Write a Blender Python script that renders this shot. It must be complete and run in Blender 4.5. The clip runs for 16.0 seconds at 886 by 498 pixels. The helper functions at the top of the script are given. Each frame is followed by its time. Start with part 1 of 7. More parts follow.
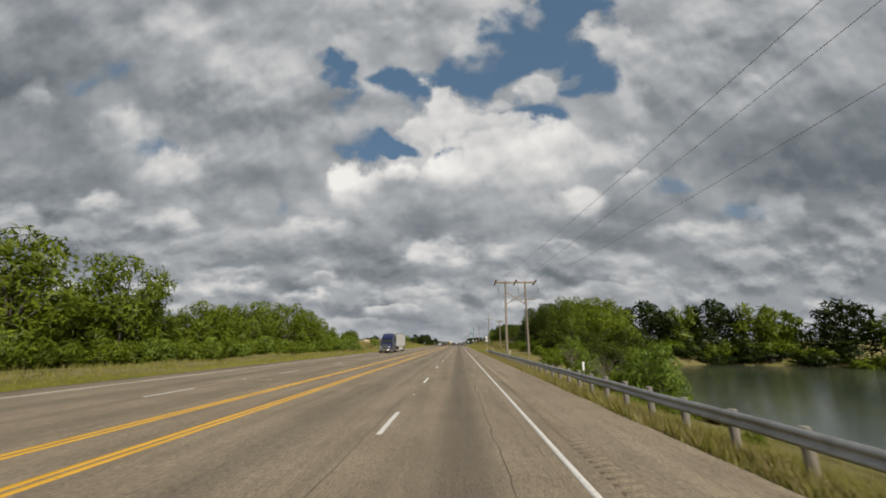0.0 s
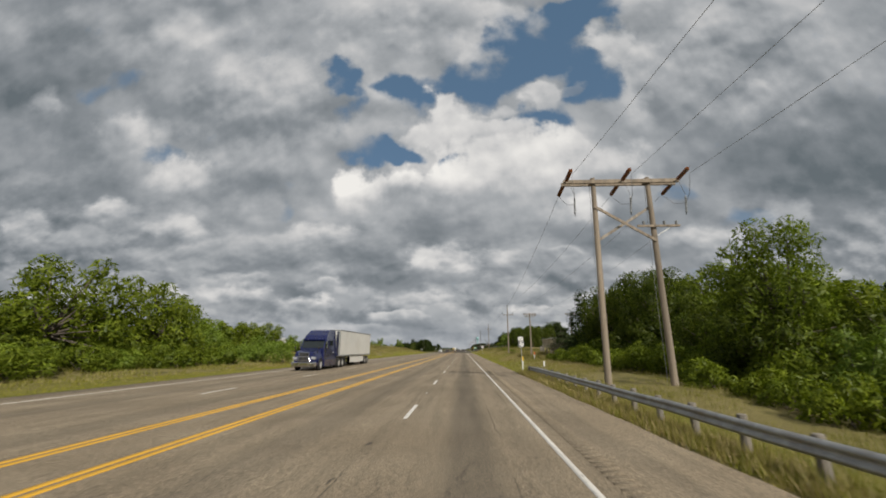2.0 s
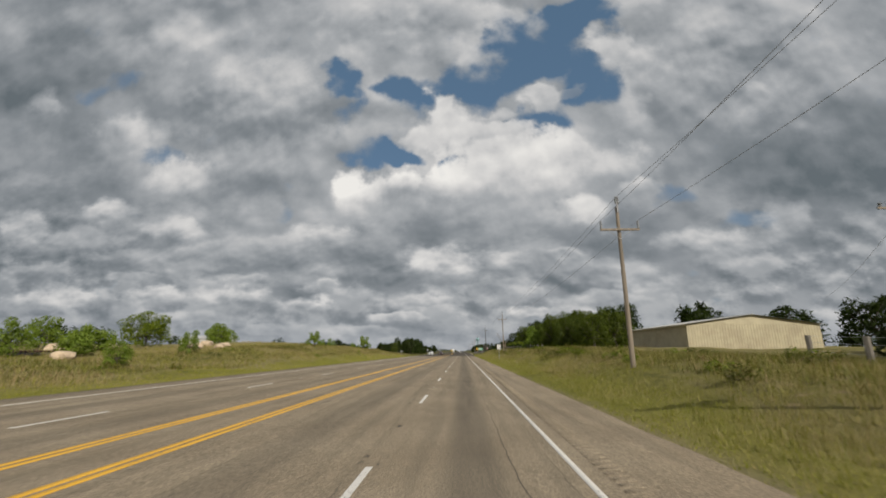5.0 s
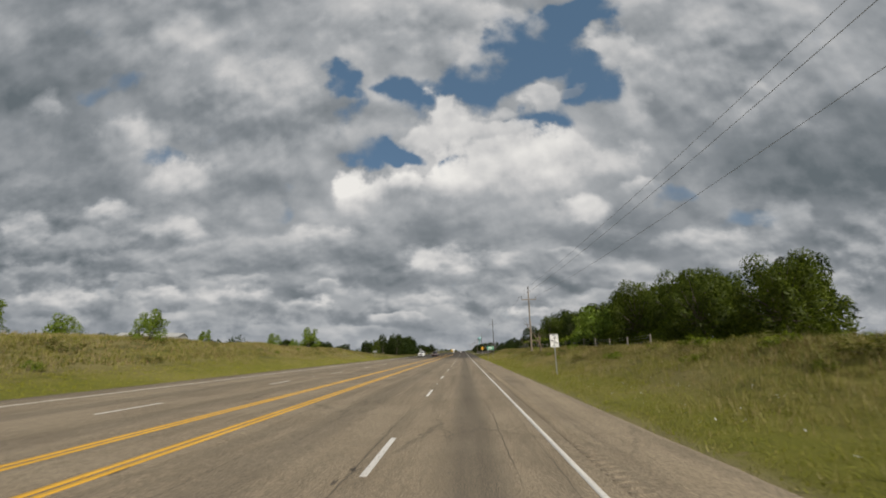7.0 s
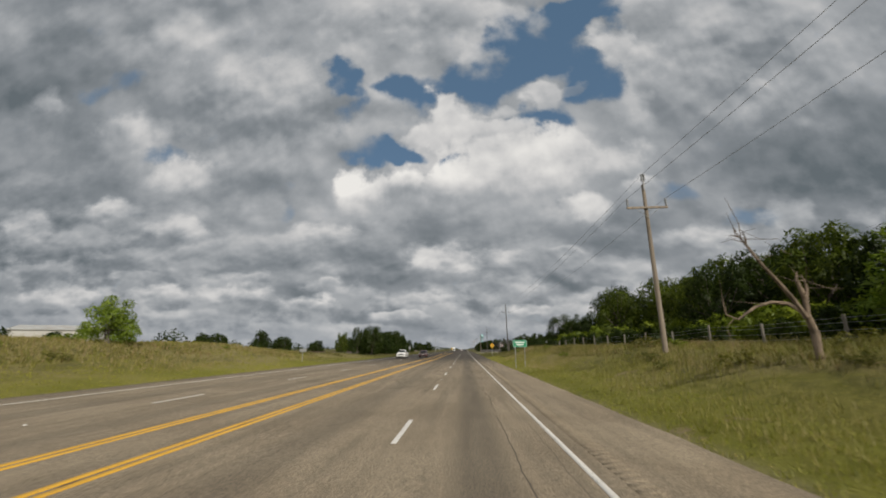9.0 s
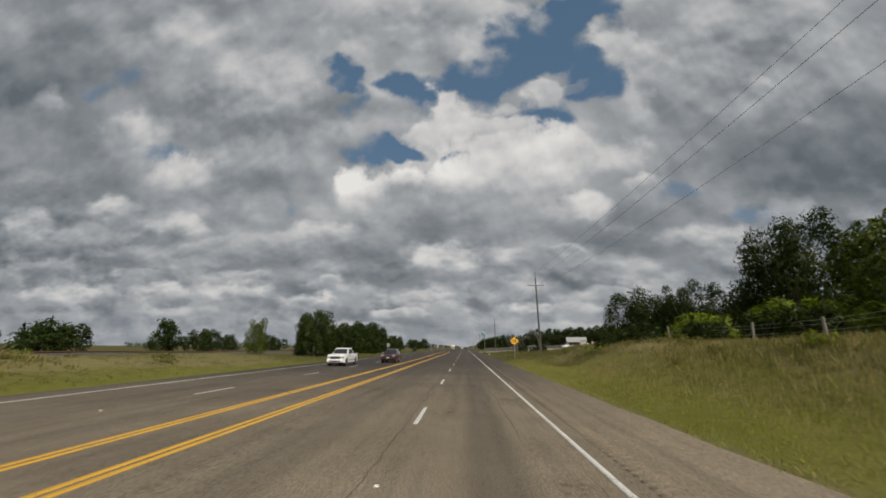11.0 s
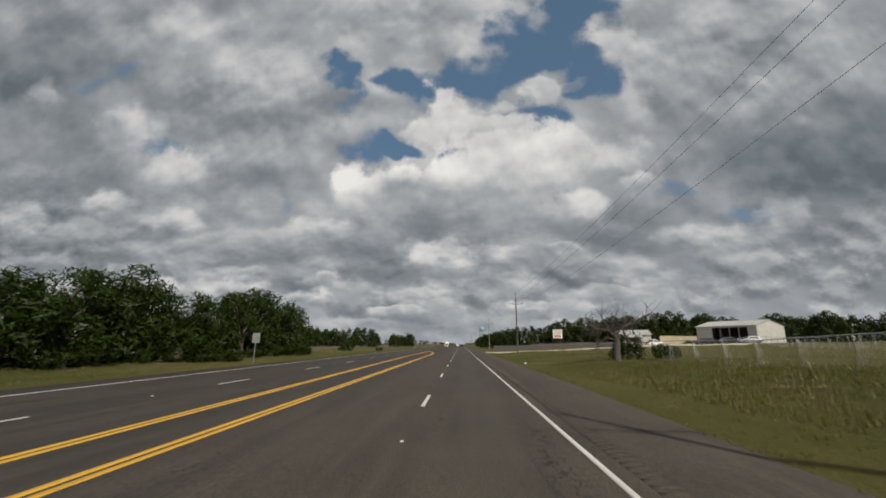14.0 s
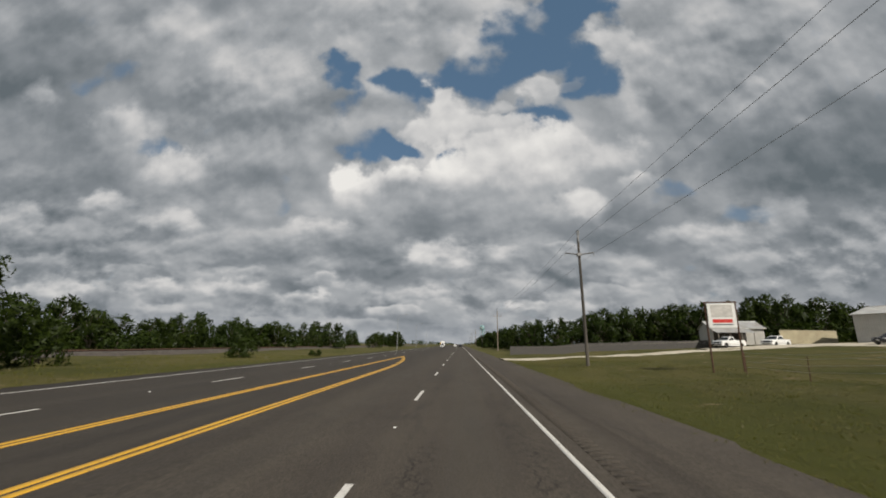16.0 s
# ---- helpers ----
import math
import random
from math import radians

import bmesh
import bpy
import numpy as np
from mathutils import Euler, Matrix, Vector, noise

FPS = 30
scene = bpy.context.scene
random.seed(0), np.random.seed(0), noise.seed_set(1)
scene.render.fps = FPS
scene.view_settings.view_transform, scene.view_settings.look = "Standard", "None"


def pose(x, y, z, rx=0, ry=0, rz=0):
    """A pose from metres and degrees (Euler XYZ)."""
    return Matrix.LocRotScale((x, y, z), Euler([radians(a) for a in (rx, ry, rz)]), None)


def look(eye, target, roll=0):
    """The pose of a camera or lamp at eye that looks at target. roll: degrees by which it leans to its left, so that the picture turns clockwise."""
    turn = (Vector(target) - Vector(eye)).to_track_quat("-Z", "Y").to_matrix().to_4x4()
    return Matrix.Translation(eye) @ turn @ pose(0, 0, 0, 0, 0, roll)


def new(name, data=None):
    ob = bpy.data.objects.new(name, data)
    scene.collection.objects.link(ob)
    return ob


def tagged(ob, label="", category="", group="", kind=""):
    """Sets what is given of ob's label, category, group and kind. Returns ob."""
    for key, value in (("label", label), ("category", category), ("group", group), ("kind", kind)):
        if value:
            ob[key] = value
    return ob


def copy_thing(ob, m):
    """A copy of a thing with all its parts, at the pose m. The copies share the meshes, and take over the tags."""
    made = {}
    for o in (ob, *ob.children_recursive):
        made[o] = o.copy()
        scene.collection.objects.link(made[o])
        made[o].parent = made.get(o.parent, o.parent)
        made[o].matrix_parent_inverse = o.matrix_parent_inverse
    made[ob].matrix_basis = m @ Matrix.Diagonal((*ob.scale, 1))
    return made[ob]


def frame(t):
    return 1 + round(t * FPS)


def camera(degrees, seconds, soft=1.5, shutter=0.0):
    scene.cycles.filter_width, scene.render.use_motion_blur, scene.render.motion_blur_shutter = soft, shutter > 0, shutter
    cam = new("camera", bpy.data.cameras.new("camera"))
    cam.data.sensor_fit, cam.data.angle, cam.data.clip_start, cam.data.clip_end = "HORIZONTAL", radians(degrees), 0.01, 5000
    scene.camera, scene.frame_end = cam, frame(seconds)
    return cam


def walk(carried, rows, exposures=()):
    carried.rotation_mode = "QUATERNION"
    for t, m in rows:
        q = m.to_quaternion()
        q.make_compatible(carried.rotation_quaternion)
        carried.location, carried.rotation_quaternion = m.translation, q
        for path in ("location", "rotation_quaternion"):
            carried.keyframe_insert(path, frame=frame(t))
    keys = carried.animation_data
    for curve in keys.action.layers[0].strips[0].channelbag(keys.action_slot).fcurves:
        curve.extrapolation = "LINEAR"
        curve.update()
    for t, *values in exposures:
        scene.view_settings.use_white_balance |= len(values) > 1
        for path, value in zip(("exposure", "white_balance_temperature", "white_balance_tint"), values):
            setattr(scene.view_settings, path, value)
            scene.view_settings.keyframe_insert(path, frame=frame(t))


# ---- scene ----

# ---- camera ----
cam = camera(94.87, 16.0, soft=1.8, shutter=0.1)


def along(t):
    """Metres driven after t seconds."""
    return 22.79 * t + 0.0289 * t * t


EYE = 2.05
# seconds, metres to the right, yaw, pitch, roll
PATH = (
    (0.0, 0.10, 2.17, 12.98, 0.00),
    (0.5, 0.10, 2.40, 13.21, -0.10),
    (1.0, 0.08, 2.55, 13.51, -0.10),
    (1.5, 0.05, 2.70, 13.81, 0.00),
    (2.0, 0.03, 2.78, 13.81, -0.15),
    (2.5, 0.00, 2.85, 14.11, -0.15),
    (3.0, -0.02, 2.70, 13.89, -0.20),
    (3.5, -0.04, 2.62, 13.96, -0.10),
    (4.0, -0.05, 2.55, 14.04, -0.20),
    (6.5, -0.05, 2.78, 14.04, -0.10),
    (7.0, -0.05, 2.78, 14.04, -0.10),
    (7.5, -0.05, 2.85, 14.04, -0.10),
    (8.0, -0.05, 2.86, 13.96, -0.10),
    (8.5, -0.10, 2.93, 13.89, -0.15),
    (9.0, -0.15, 2.93, 13.81, -0.15),
    (11.3, -0.40, 3.01, 13.51, -0.25),
    (11.5, -0.42, 3.01, 13.51, -0.25),
    (12.0, -0.50, 3.01, 13.51, -0.30),
    (12.5, -0.50, 2.93, 13.74, -0.45),
    (13.0, -0.50, 2.86, 13.59, -0.40),
    (13.5, -0.50, 2.64, 12.91, -0.45),
    (14.0, -0.45, 2.48, 13.13, -0.50),
    (14.5, -0.35, 2.32, 13.13, -0.65),
    (15.0, -0.25, 2.32, 13.13, -0.60),
    (15.5, -0.15, 2.32, 13.13, -0.55),
    (16.0, -0.10, 2.32, 13.13, -0.40),
)
walk(cam, [(t, pose(x, along(t), EYE, 90 + p, r, y)) for t, x, y, p, r in PATH],
     exposures=((0.0, 0.12), (4.0, 0.10), (6.5, 0.07), (9.2, 0.05), (11.3, -0.04), (13.0, 0.0), (16.0, 0.05)))

# ---- light ----
SUN_AZ, SUN_EL = 152.0, 37.0   # degrees clockwise from the road's direction, and above the horizon
sun = new("sun", bpy.data.lights.new("sun", "SUN"))
sun.data.energy, sun.data.angle, sun.data.color = 4.2, radians(1.0), (1.0, 0.93, 0.82)
to_sun = Vector((math.sin(radians(SUN_AZ)) * math.cos(radians(SUN_EL)),
                 math.cos(radians(SUN_AZ)) * math.cos(radians(SUN_EL)), math.sin(radians(SUN_EL))))
sun.matrix_world = look(to_sun * 100, (0, 0, 0))

world = bpy.data.worlds.new("sky")
scene.world = world
world.use_nodes = True
WT = world.node_tree
WT.nodes.clear()


class Nodes:
    """A thin layer over a node tree: every call adds one node and returns its output."""

    def __init__(self, tree):
        self.tree = tree

    def put(self, socket, value):
        if isinstance(value, bpy.types.NodeSocket):
            self.tree.links.new(value, socket)
        elif value is not None:
            socket.default_value = value

    def add(self, kind, ins=(), out=0, operation=None, clamp=False):
        n = self.tree.nodes.new(kind)
        if operation:
            n.operation = operation
        if clamp:
            n.use_clamp = True
        for i, v in enumerate(ins):
            self.put(n.inputs[i], v)
        return n.outputs[out]

    def math(self, op, a, b=None, c=None, clamp=False):
        return self.add("ShaderNodeMath", (a, b, c), operation=op, clamp=clamp)

    def vec(self, op, a, b=None):
        return self.add("ShaderNodeVectorMath", (a, b), operation=op)

    def length(self, a):
        return self.add("ShaderNodeVectorMath", (a,), out=1, operation="LENGTH")

    def xyz(self, v):
        n = self.tree.nodes.new("ShaderNodeSeparateXYZ")
        self.put(n.inputs[0], v)
        return n.outputs

    def join(self, x, y, z):
        return self.add("ShaderNodeCombineXYZ", (x, y, z))

    def noise(self, v, scale, detail=4.0, rough=0.55, dist=0.0, out=0):
        n = self.tree.nodes.new("ShaderNodeTexNoise")
        self.put(n.inputs["Vector"], v)
        for k, x in (("Scale", scale), ("Detail", detail), ("Roughness", rough), ("Distortion", dist)):
            n.inputs[k].default_value = x
        return n.outputs[out]

    def range(self, v, a, b, c=0.0, d=1.0, smooth=True):
        n = self.tree.nodes.new("ShaderNodeMapRange")
        n.interpolation_type = "SMOOTHSTEP" if smooth else "LINEAR"
        for i, x in enumerate((v, a, b, c, d)):
            self.put(n.inputs[i], x)
        return n.outputs[0]

    def mix(self, f, a, b, blend="MIX"):
        n = self.tree.nodes.new("ShaderNodeMix")
        n.data_type, n.blend_type = "RGBA", blend
        self.put(n.inputs[0], f)
        self.put(n.inputs[6], a if isinstance(a, bpy.types.NodeSocket) else (*a, 1))
        self.put(n.inputs[7], b if isinstance(b, bpy.types.NodeSocket) else (*b, 1))
        return n.outputs[2]

    def ramp(self, f, stops):
        n = self.tree.nodes.new("ShaderNodeValToRGB")
        el = n.color_ramp.elements
        while len(el) < len(stops):
            el.new(0.5)
        for e, (p, c) in zip(el, stops):
            e.position, e.color = p, (*c, 1)
        self.put(n.inputs[0], f)
        return n.outputs[0]


def build_sky():
    g = Nodes(WT)
    way = g.add("ShaderNodeTexCoord")
    x, y, z = g.xyz(way)
    # the slope plane ahead: to the right and up, per metre ahead
    ahead = g.math("MAXIMUM", y, 0.12)
    flat = g.join(g.math("DIVIDE", x, ahead), g.math("DIVIDE", z, ahead), 0.0)
    front = g.range(y, 0.1, 0.3)
    # low clouds are seen small and flattened, high ones large
    high = g.range(z, 0.10, 0.42)
    low = g.math("SUBTRACT", 1.0, high)
    near = g.vec("ADD", flat, (0.0, 0.0, 0.3))
    wide = g.vec("ADD", g.vec("MULTIPLY", flat, (1.5, 2.3, 0.0)), (0.0, 0.0, 0.7))

    def heap(scale, detail, rough, up=0.0, out=0, dist=0.0):
        """Cloud noise: large cells overhead, smaller and flatter ones towards the horizon; up: looked up so much higher."""
        a, b = (g.vec("ADD", v, (up * 0.25, up, 0.0)) if up else v for v in (near, wide))
        na, nb = (g.noise(v, scale, detail, rough, dist, out=out) for v in (a, b))
        if out:
            return g.mix(high, nb, na)
        return g.math("ADD", g.math("MULTIPLY", na, high), g.math("MULTIPLY", nb, low))

    middle = (0.5, 0.5, 0.5)
    rise = g.math("ADD", g.math("ABSOLUTE", z), 0.08)
    warp = g.vec("SUBTRACT", heap(5.0, 2.0, 0.5, out=1), middle)
    curl = g.vec("SUBTRACT", heap(10.0, 4.0, 0.5, out=1), middle)
    bend = g.vec("ADD", g.vec("MULTIPLY", warp, (0.34, 0.26, 0.0)), g.vec("MULTIPLY", curl, (0.20, 0.17, 0.0)))
    bent = g.vec("ADD", flat, g.vec("MULTIPLY", bend, g.join(rise, rise, 0.0)))
    # soft lumps at two sizes, each lit on its upper side
    lump, lump_up = heap(3.6, 3.0, 0.42), heap(3.6, 3.0, 0.42, 0.06)
    puff, puff_up = heap(9.0, 4.0, 0.48), heap(9.0, 4.0, 0.48, 0.022)
    lit = g.math("ADD", g.math("SUBTRACT", lump, lump_up), g.math("MULTIPLY", g.math("SUBTRACT", puff, puff_up), 0.55))
    # heaps with a clear outline: a lit rim above, a flat dark base
    body, body_up = (g.range(heap(5.2, 5.0, 0.5, k), 0.40, 0.60) for k in (0.0, 0.05))
    wisp = heap(24.0, 4.0, 0.55)
    fray = g.math("ADD", g.math("MULTIPLY", g.math("SUBTRACT", puff, 0.5), 1.25), g.math("MULTIPLY", g.math("SUBTRACT", wisp, 0.5), 0.75))

    bx, by, bz = g.xyz(bent)

    def place(row):
        """Across, up and out from the middle of an ellipse, in its half widths."""
        across = g.math("MULTIPLY_ADD", bx, 1 / row[2], -row[0] / row[2])
        up = g.math("MULTIPLY_ADD", by, 1 / row[3], -row[1] / row[3])
        return up, g.math("SQRT", g.math("MULTIPLY_ADD", across, across, g.math("MULTIPLY", up, up)))

    def blobs(rows, inner=0.25, outer=1.25):
        total = None
        for row in rows:
            k = g.range(place(row)[1], inner, outer, row[4], 0.0)
            total = k if total is None else g.math("ADD", total, k)
        return g.math("MULTIPLY", total, front)

    # the deck, its lighter and darker parts, and the blue gaps in it
    shade = g.math("ADD", g.math("MULTIPLY", g.math("SUBTRACT", lump, 0.5), g.math("MULTIPLY_ADD", low, -0.20, 0.42)), 0.415)
    shade = g.math("ADD", shade, g.math("MULTIPLY", lit, g.math("MULTIPLY_ADD", low, -0.28, 0.55)))
    shade = g.math("ADD", shade, g.math("MULTIPLY", g.math("SUBTRACT", body, body_up), g.math("MULTIPLY_ADD", low, 0.12, 0.05)))
    shade = g.math("ADD", shade, g.math("MULTIPLY", g.math("SUBTRACT", body, 0.5), g.math("MULTIPLY_ADD", low, 0.06, 0.05)))
    shade = g.math("ADD", shade, blobs(TONES, 0.0, 1.5))
    torn = g.math("MULTIPLY", fray, 0.85)
    hole = g.range(g.math("ADD", blobs(GAPS), torn), 0.15, 0.75)
    thin = g.range(g.math("ADD", blobs(THIN_GAPS), torn), 0.2, 0.95, 0.0, 0.7)
    hole = g.math("MULTIPLY", g.math("MAXIMUM", hole, thin), front)
    for row, soft in ([(r, 0.40) for r in HIGH_CLOUDS] + [(r, 0.22) for r in GAP_CLOUDS + MAIN_CLOUDS]
                      + [(r, 0.34) for r in LEFT_CLOUDS + MID_CLOUDS] + [(r, 0.28) for r in FAR_CLOUDS + LOW_CLOUDS]):
        up, out = place(row)
        edge = g.math("ADD", out, fray)
        # crisp above, melting into the deck below
        cover = g.math("MULTIPLY", g.range(edge, 0.78 - soft, 0.78 + soft, row[6], 0.0), g.range(up, -1.5, -0.5))
        cover = g.math("MULTIPLY", cover, front)
        tone = g.range(g.math("ADD", up, g.math("MULTIPLY", lit, 2.6)), -0.75, 0.85, row[5], 0.12 + 0.84 * row[4])
        tone = g.math("ADD", tone, g.math("MULTIPLY", lit, 0.85))
        shade = g.math("ADD", shade, g.math("MULTIPLY", g.math("SUBTRACT", tone, shade), cover))
        hole = g.math("MULTIPLY", hole, g.math("SUBTRACT", 1.0, cover))
    cloud = g.ramp(shade, ((0.12, (0.118, 0.140, 0.155)), (0.32, (0.228, 0.247, 0.265)), (0.48, (0.36, 0.374, 0.388)),
                           (0.66, (0.56, 0.555, 0.55)), (0.95, (0.80, 0.78, 0.745))))
    far = g.range(z, 0.0, 0.10, 0.45, 0.0)
    cloud = g.mix(far, cloud, (0.31, 0.335, 0.37))
    nishita = WT.nodes.new("ShaderNodeTexSky")
    nishita.sky_type, nishita.sun_disc = "NISHITA", False
    nishita.sun_elevation, nishita.sun_rotation = radians(SUN_EL), radians(SUN_AZ)
    blue = g.mix(0.5, g.mix(1.0, nishita.outputs[0], (0.066, 0.066, 0.066), "MULTIPLY"), (0.110, 0.203, 0.308))
    sky = g.mix(hole, cloud, blue)
    below = g.range(z, -0.05, 0.0)
    sky = g.mix(below, (0.10, 0.10, 0.085), sky)
    bg = g.add("ShaderNodeBackground", (sky, 1.0))
    out = WT.nodes.new("ShaderNodeOutputWorld")
    WT.links.new(bg, out.inputs[0])


# blue gaps: right, up, half width, half height, strength
GAPS = [
    (-0.369, 0.784, 0.083, 0.072, 1.0),
    (-0.311, 0.708, 0.049, 0.073, 0.65),
    (-0.384, 0.656, 0.049, 0.054, 0.45),
    (-0.129, 0.702, 0.12, 0.087, 1.0),
    (0.054, 0.75, 0.103, 0.11, 1.0),
    (0.235, 0.884, 0.169, 0.125, 1.1),
    (0.366, 0.73, 0.115, 0.099, 1.0),
    (0.22, 0.612, 0.114, 0.065, 0.9),
    (0.159, 0.793, 0.095, 0.093, 0.9),
    (-0.242, 0.53, 0.117, 0.044, 1.0),
    (-0.149, 0.511, 0.065, 0.033, 0.9),
    (-0.022, 0.48, 0.027, 0.029, 0.7),
    (0.338, 0.968, 0.178, 0.069, 0.9),
]
THIN_GAPS = [
    (-0.988, 0.778, 0.074, 0.058, 0.8),
    (-1.066, 0.733, 0.049, 0.042, 0.4),
    (-0.845, 0.51, 0.079, 0.041, 0.9),
    (-0.889, 0.354, 0.045, 0.023, 0.5),
    (0.534, 0.385, 0.077, 0.034, 0.8),
    (0.718, 0.322, 0.088, 0.038, 0.8),
    (-0.476, 0.347, 0.049, 0.041, 0.5),
]
# lighter and darker parts of the deck: right, up, half width, half height, change
TONES = [
    (-1.324, 0.951, 0.561, 0.274, -0.12),
    (-1.256, 0.494, 0.373, 0.35, -0.15),
    (-0.606, 0.672, 0.265, 0.201, -0.08),
    (-0.828, 0.91, 0.124, 0.091, 0.24),
    (-0.294, 0.947, 0.375, 0.121, 0.1),
    (0.964, 0.461, 0.328, 0.218, -0.25),
    (0.788, 0.562, 0.227, 0.148, -0.08),
    (0.394, 0.539, 0.191, 0.116, 0.12),
    (0.116, 0.278, 0.455, 0.059, -0.08),
    (-0.172, 0.267, 0.19, 0.057, -0.07),
    (-0.689, 0.227, 0.334, 0.048, -0.09),
    (-1.081, 0.254, 0.269, 0.065, -0.1),
    (0.424, 0.274, 0.22, 0.061, -0.05),
    (-0.284, 0.165, 0.288, 0.032, -0.04),
    (-0.889, 0.082, 0.389, 0.028, -0.05),
    (-1.138, 0.111, 0.308, 0.102, -0.07),
    (0.805, 0.823, 0.301, 0.147, 0.02),
    (0.584, 0.652, 0.207, 0.155, -0.06),
    (0.121, 0.416, 0.293, 0.095, -0.03),
]
# clouds, back to front: right, up, half width, half height, brightness of top and base, opacity
HIGH_CLOUDS = [
    (-0.605, 0.663, 0.248, 0.237, 0.5, 0.36, 1.0),
    (0.76, 0.734, 0.296, 0.302, 0.47, 0.33, 1.0),
    (-0.233, 0.905, 0.252, 0.091, 0.6, 0.48, 1.0),
    (0.048, 0.835, 0.084, 0.08, 0.6, 0.5, 0.9),
    (0.091, 0.934, 0.14, 0.079, 0.58, 0.5, 0.8),
    (-0.263, 0.647, 0.08, 0.075, 0.58, 0.48, 0.5),
    (-0.339, 0.579, 0.119, 0.062, 0.54, 0.45, 0.8),
    (0.42, 0.82, 0.075, 0.078, 0.68, 0.52, 1.0),
    (0.508, 0.77, 0.099, 0.1, 0.6, 0.5, 0.9),
    (0.447, 0.631, 0.063, 0.089, 0.6, 0.5, 0.8),
    (0.513, 0.95, 0.095, 0.078, 0.56, 0.5, 0.7),
]
GAP_CLOUDS = [
    (-0.018, 0.615, 0.109, 0.09, 0.76, 0.6, 1.0),
    (-0.111, 0.578, 0.081, 0.045, 0.74, 0.6, 0.9),
    (0.224, 0.69, 0.065, 0.057, 0.66, 0.55, 0.75),
    (0.319, 0.723, 0.059, 0.029, 0.55, 0.5, 0.4),
    (0.098, 0.633, 0.043, 0.028, 0.62, 0.52, 0.6),
]
MAIN_CLOUDS = [
    (-0.613, 0.463, 0.183, 0.142, 0.46, 0.35, 0.8),
    (0.376, 0.435, 0.137, 0.118, 0.62, 0.45, 0.9),
    (0.271, 0.477, 0.169, 0.121, 0.68, 0.48, 1.0),
    (0.123, 0.472, 0.223, 0.133, 0.8, 0.52, 1.0),
    (0.096, 0.577, 0.114, 0.048, 0.72, 0.6, 0.8),
    (-0.027, 0.325, 0.364, 0.073, 0.5, 0.34, 0.9),
    (-0.206, 0.398, 0.178, 0.099, 1.0, 0.52, 1.0),
    (-0.012, 0.447, 0.093, 0.068, 0.88, 0.6, 0.9),
    (0.466, 0.402, 0.057, 0.037, 0.84, 0.45, 0.85),
]
LEFT_CLOUDS = [
    (-0.923, 0.573, 0.12, 0.096, 0.62, 0.42, 0.85),
    (-0.767, 0.43, 0.125, 0.089, 0.68, 0.36, 0.9),
    (-0.953, 0.355, 0.09, 0.055, 0.84, 0.4, 0.9),
    (-1.206, 0.7, 0.077, 0.045, 0.72, 0.45, 0.5),
    (-0.761, 0.297, 0.102, 0.041, 0.76, 0.38, 0.85),
    (-1.188, 0.424, 0.149, 0.067, 0.4, 0.28, 0.7),
    (-1.039, 0.277, 0.143, 0.041, 0.46, 0.32, 0.7),
]
MID_CLOUDS = [
    (-1.193, 0.318, 0.089, 0.061, 0.66, 0.4, 0.8),
    (-0.553, 0.226, 0.21, 0.057, 0.36, 0.26, 0.8),
    (-0.839, 0.213, 0.146, 0.048, 0.5, 0.36, 0.7),
    (-0.229, 0.237, 0.09, 0.077, 0.36, 0.26, 0.9),
    (-0.539, 0.364, 0.08, 0.067, 0.56, 0.42, 0.7),
    (-0.364, 0.276, 0.116, 0.052, 0.84, 0.38, 0.95),
    (-0.056, 0.207, 0.125, 0.055, 0.88, 0.4, 0.95),
    (0.127, 0.205, 0.087, 0.039, 0.86, 0.4, 0.9),
    (0.304, 0.343, 0.088, 0.041, 0.84, 0.42, 0.85),
    (-0.437, 0.255, 0.06, 0.045, 0.5, 0.34, 0.6),
    (0.585, 0.258, 0.142, 0.052, 0.7, 0.4, 0.85),
    (0.797, 0.313, 0.07, 0.058, 0.6, 0.42, 0.7),
    (0.806, 0.662, 0.061, 0.044, 0.6, 0.42, 0.5),
]
FAR_CLOUDS = [
    (-0.695, 0.079, 0.176, 0.018, 0.58, 0.4, 0.7),
    (-0.249, 0.042, 0.181, 0.015, 0.6, 0.42, 0.7),
    (0.254, 0.046, 0.159, 0.016, 0.58, 0.42, 0.7),
    (-0.546, 0.17, 0.103, 0.023, 0.66, 0.4, 0.7),
    (-0.07, 0.119, 0.098, 0.018, 0.62, 0.4, 0.7),
    (0.268, 0.23, 0.064, 0.026, 0.78, 0.42, 0.8),
    (0.354, 0.12, 0.12, 0.022, 0.56, 0.4, 0.7),
    (0.518, 0.16, 0.106, 0.025, 0.55, 0.4, 0.6),
    (-1.125, 0.061, 0.183, 0.02, 0.5, 0.38, 0.6),
    (-0.474, 0.047, 0.128, 0.014, 0.56, 0.42, 0.6),
]
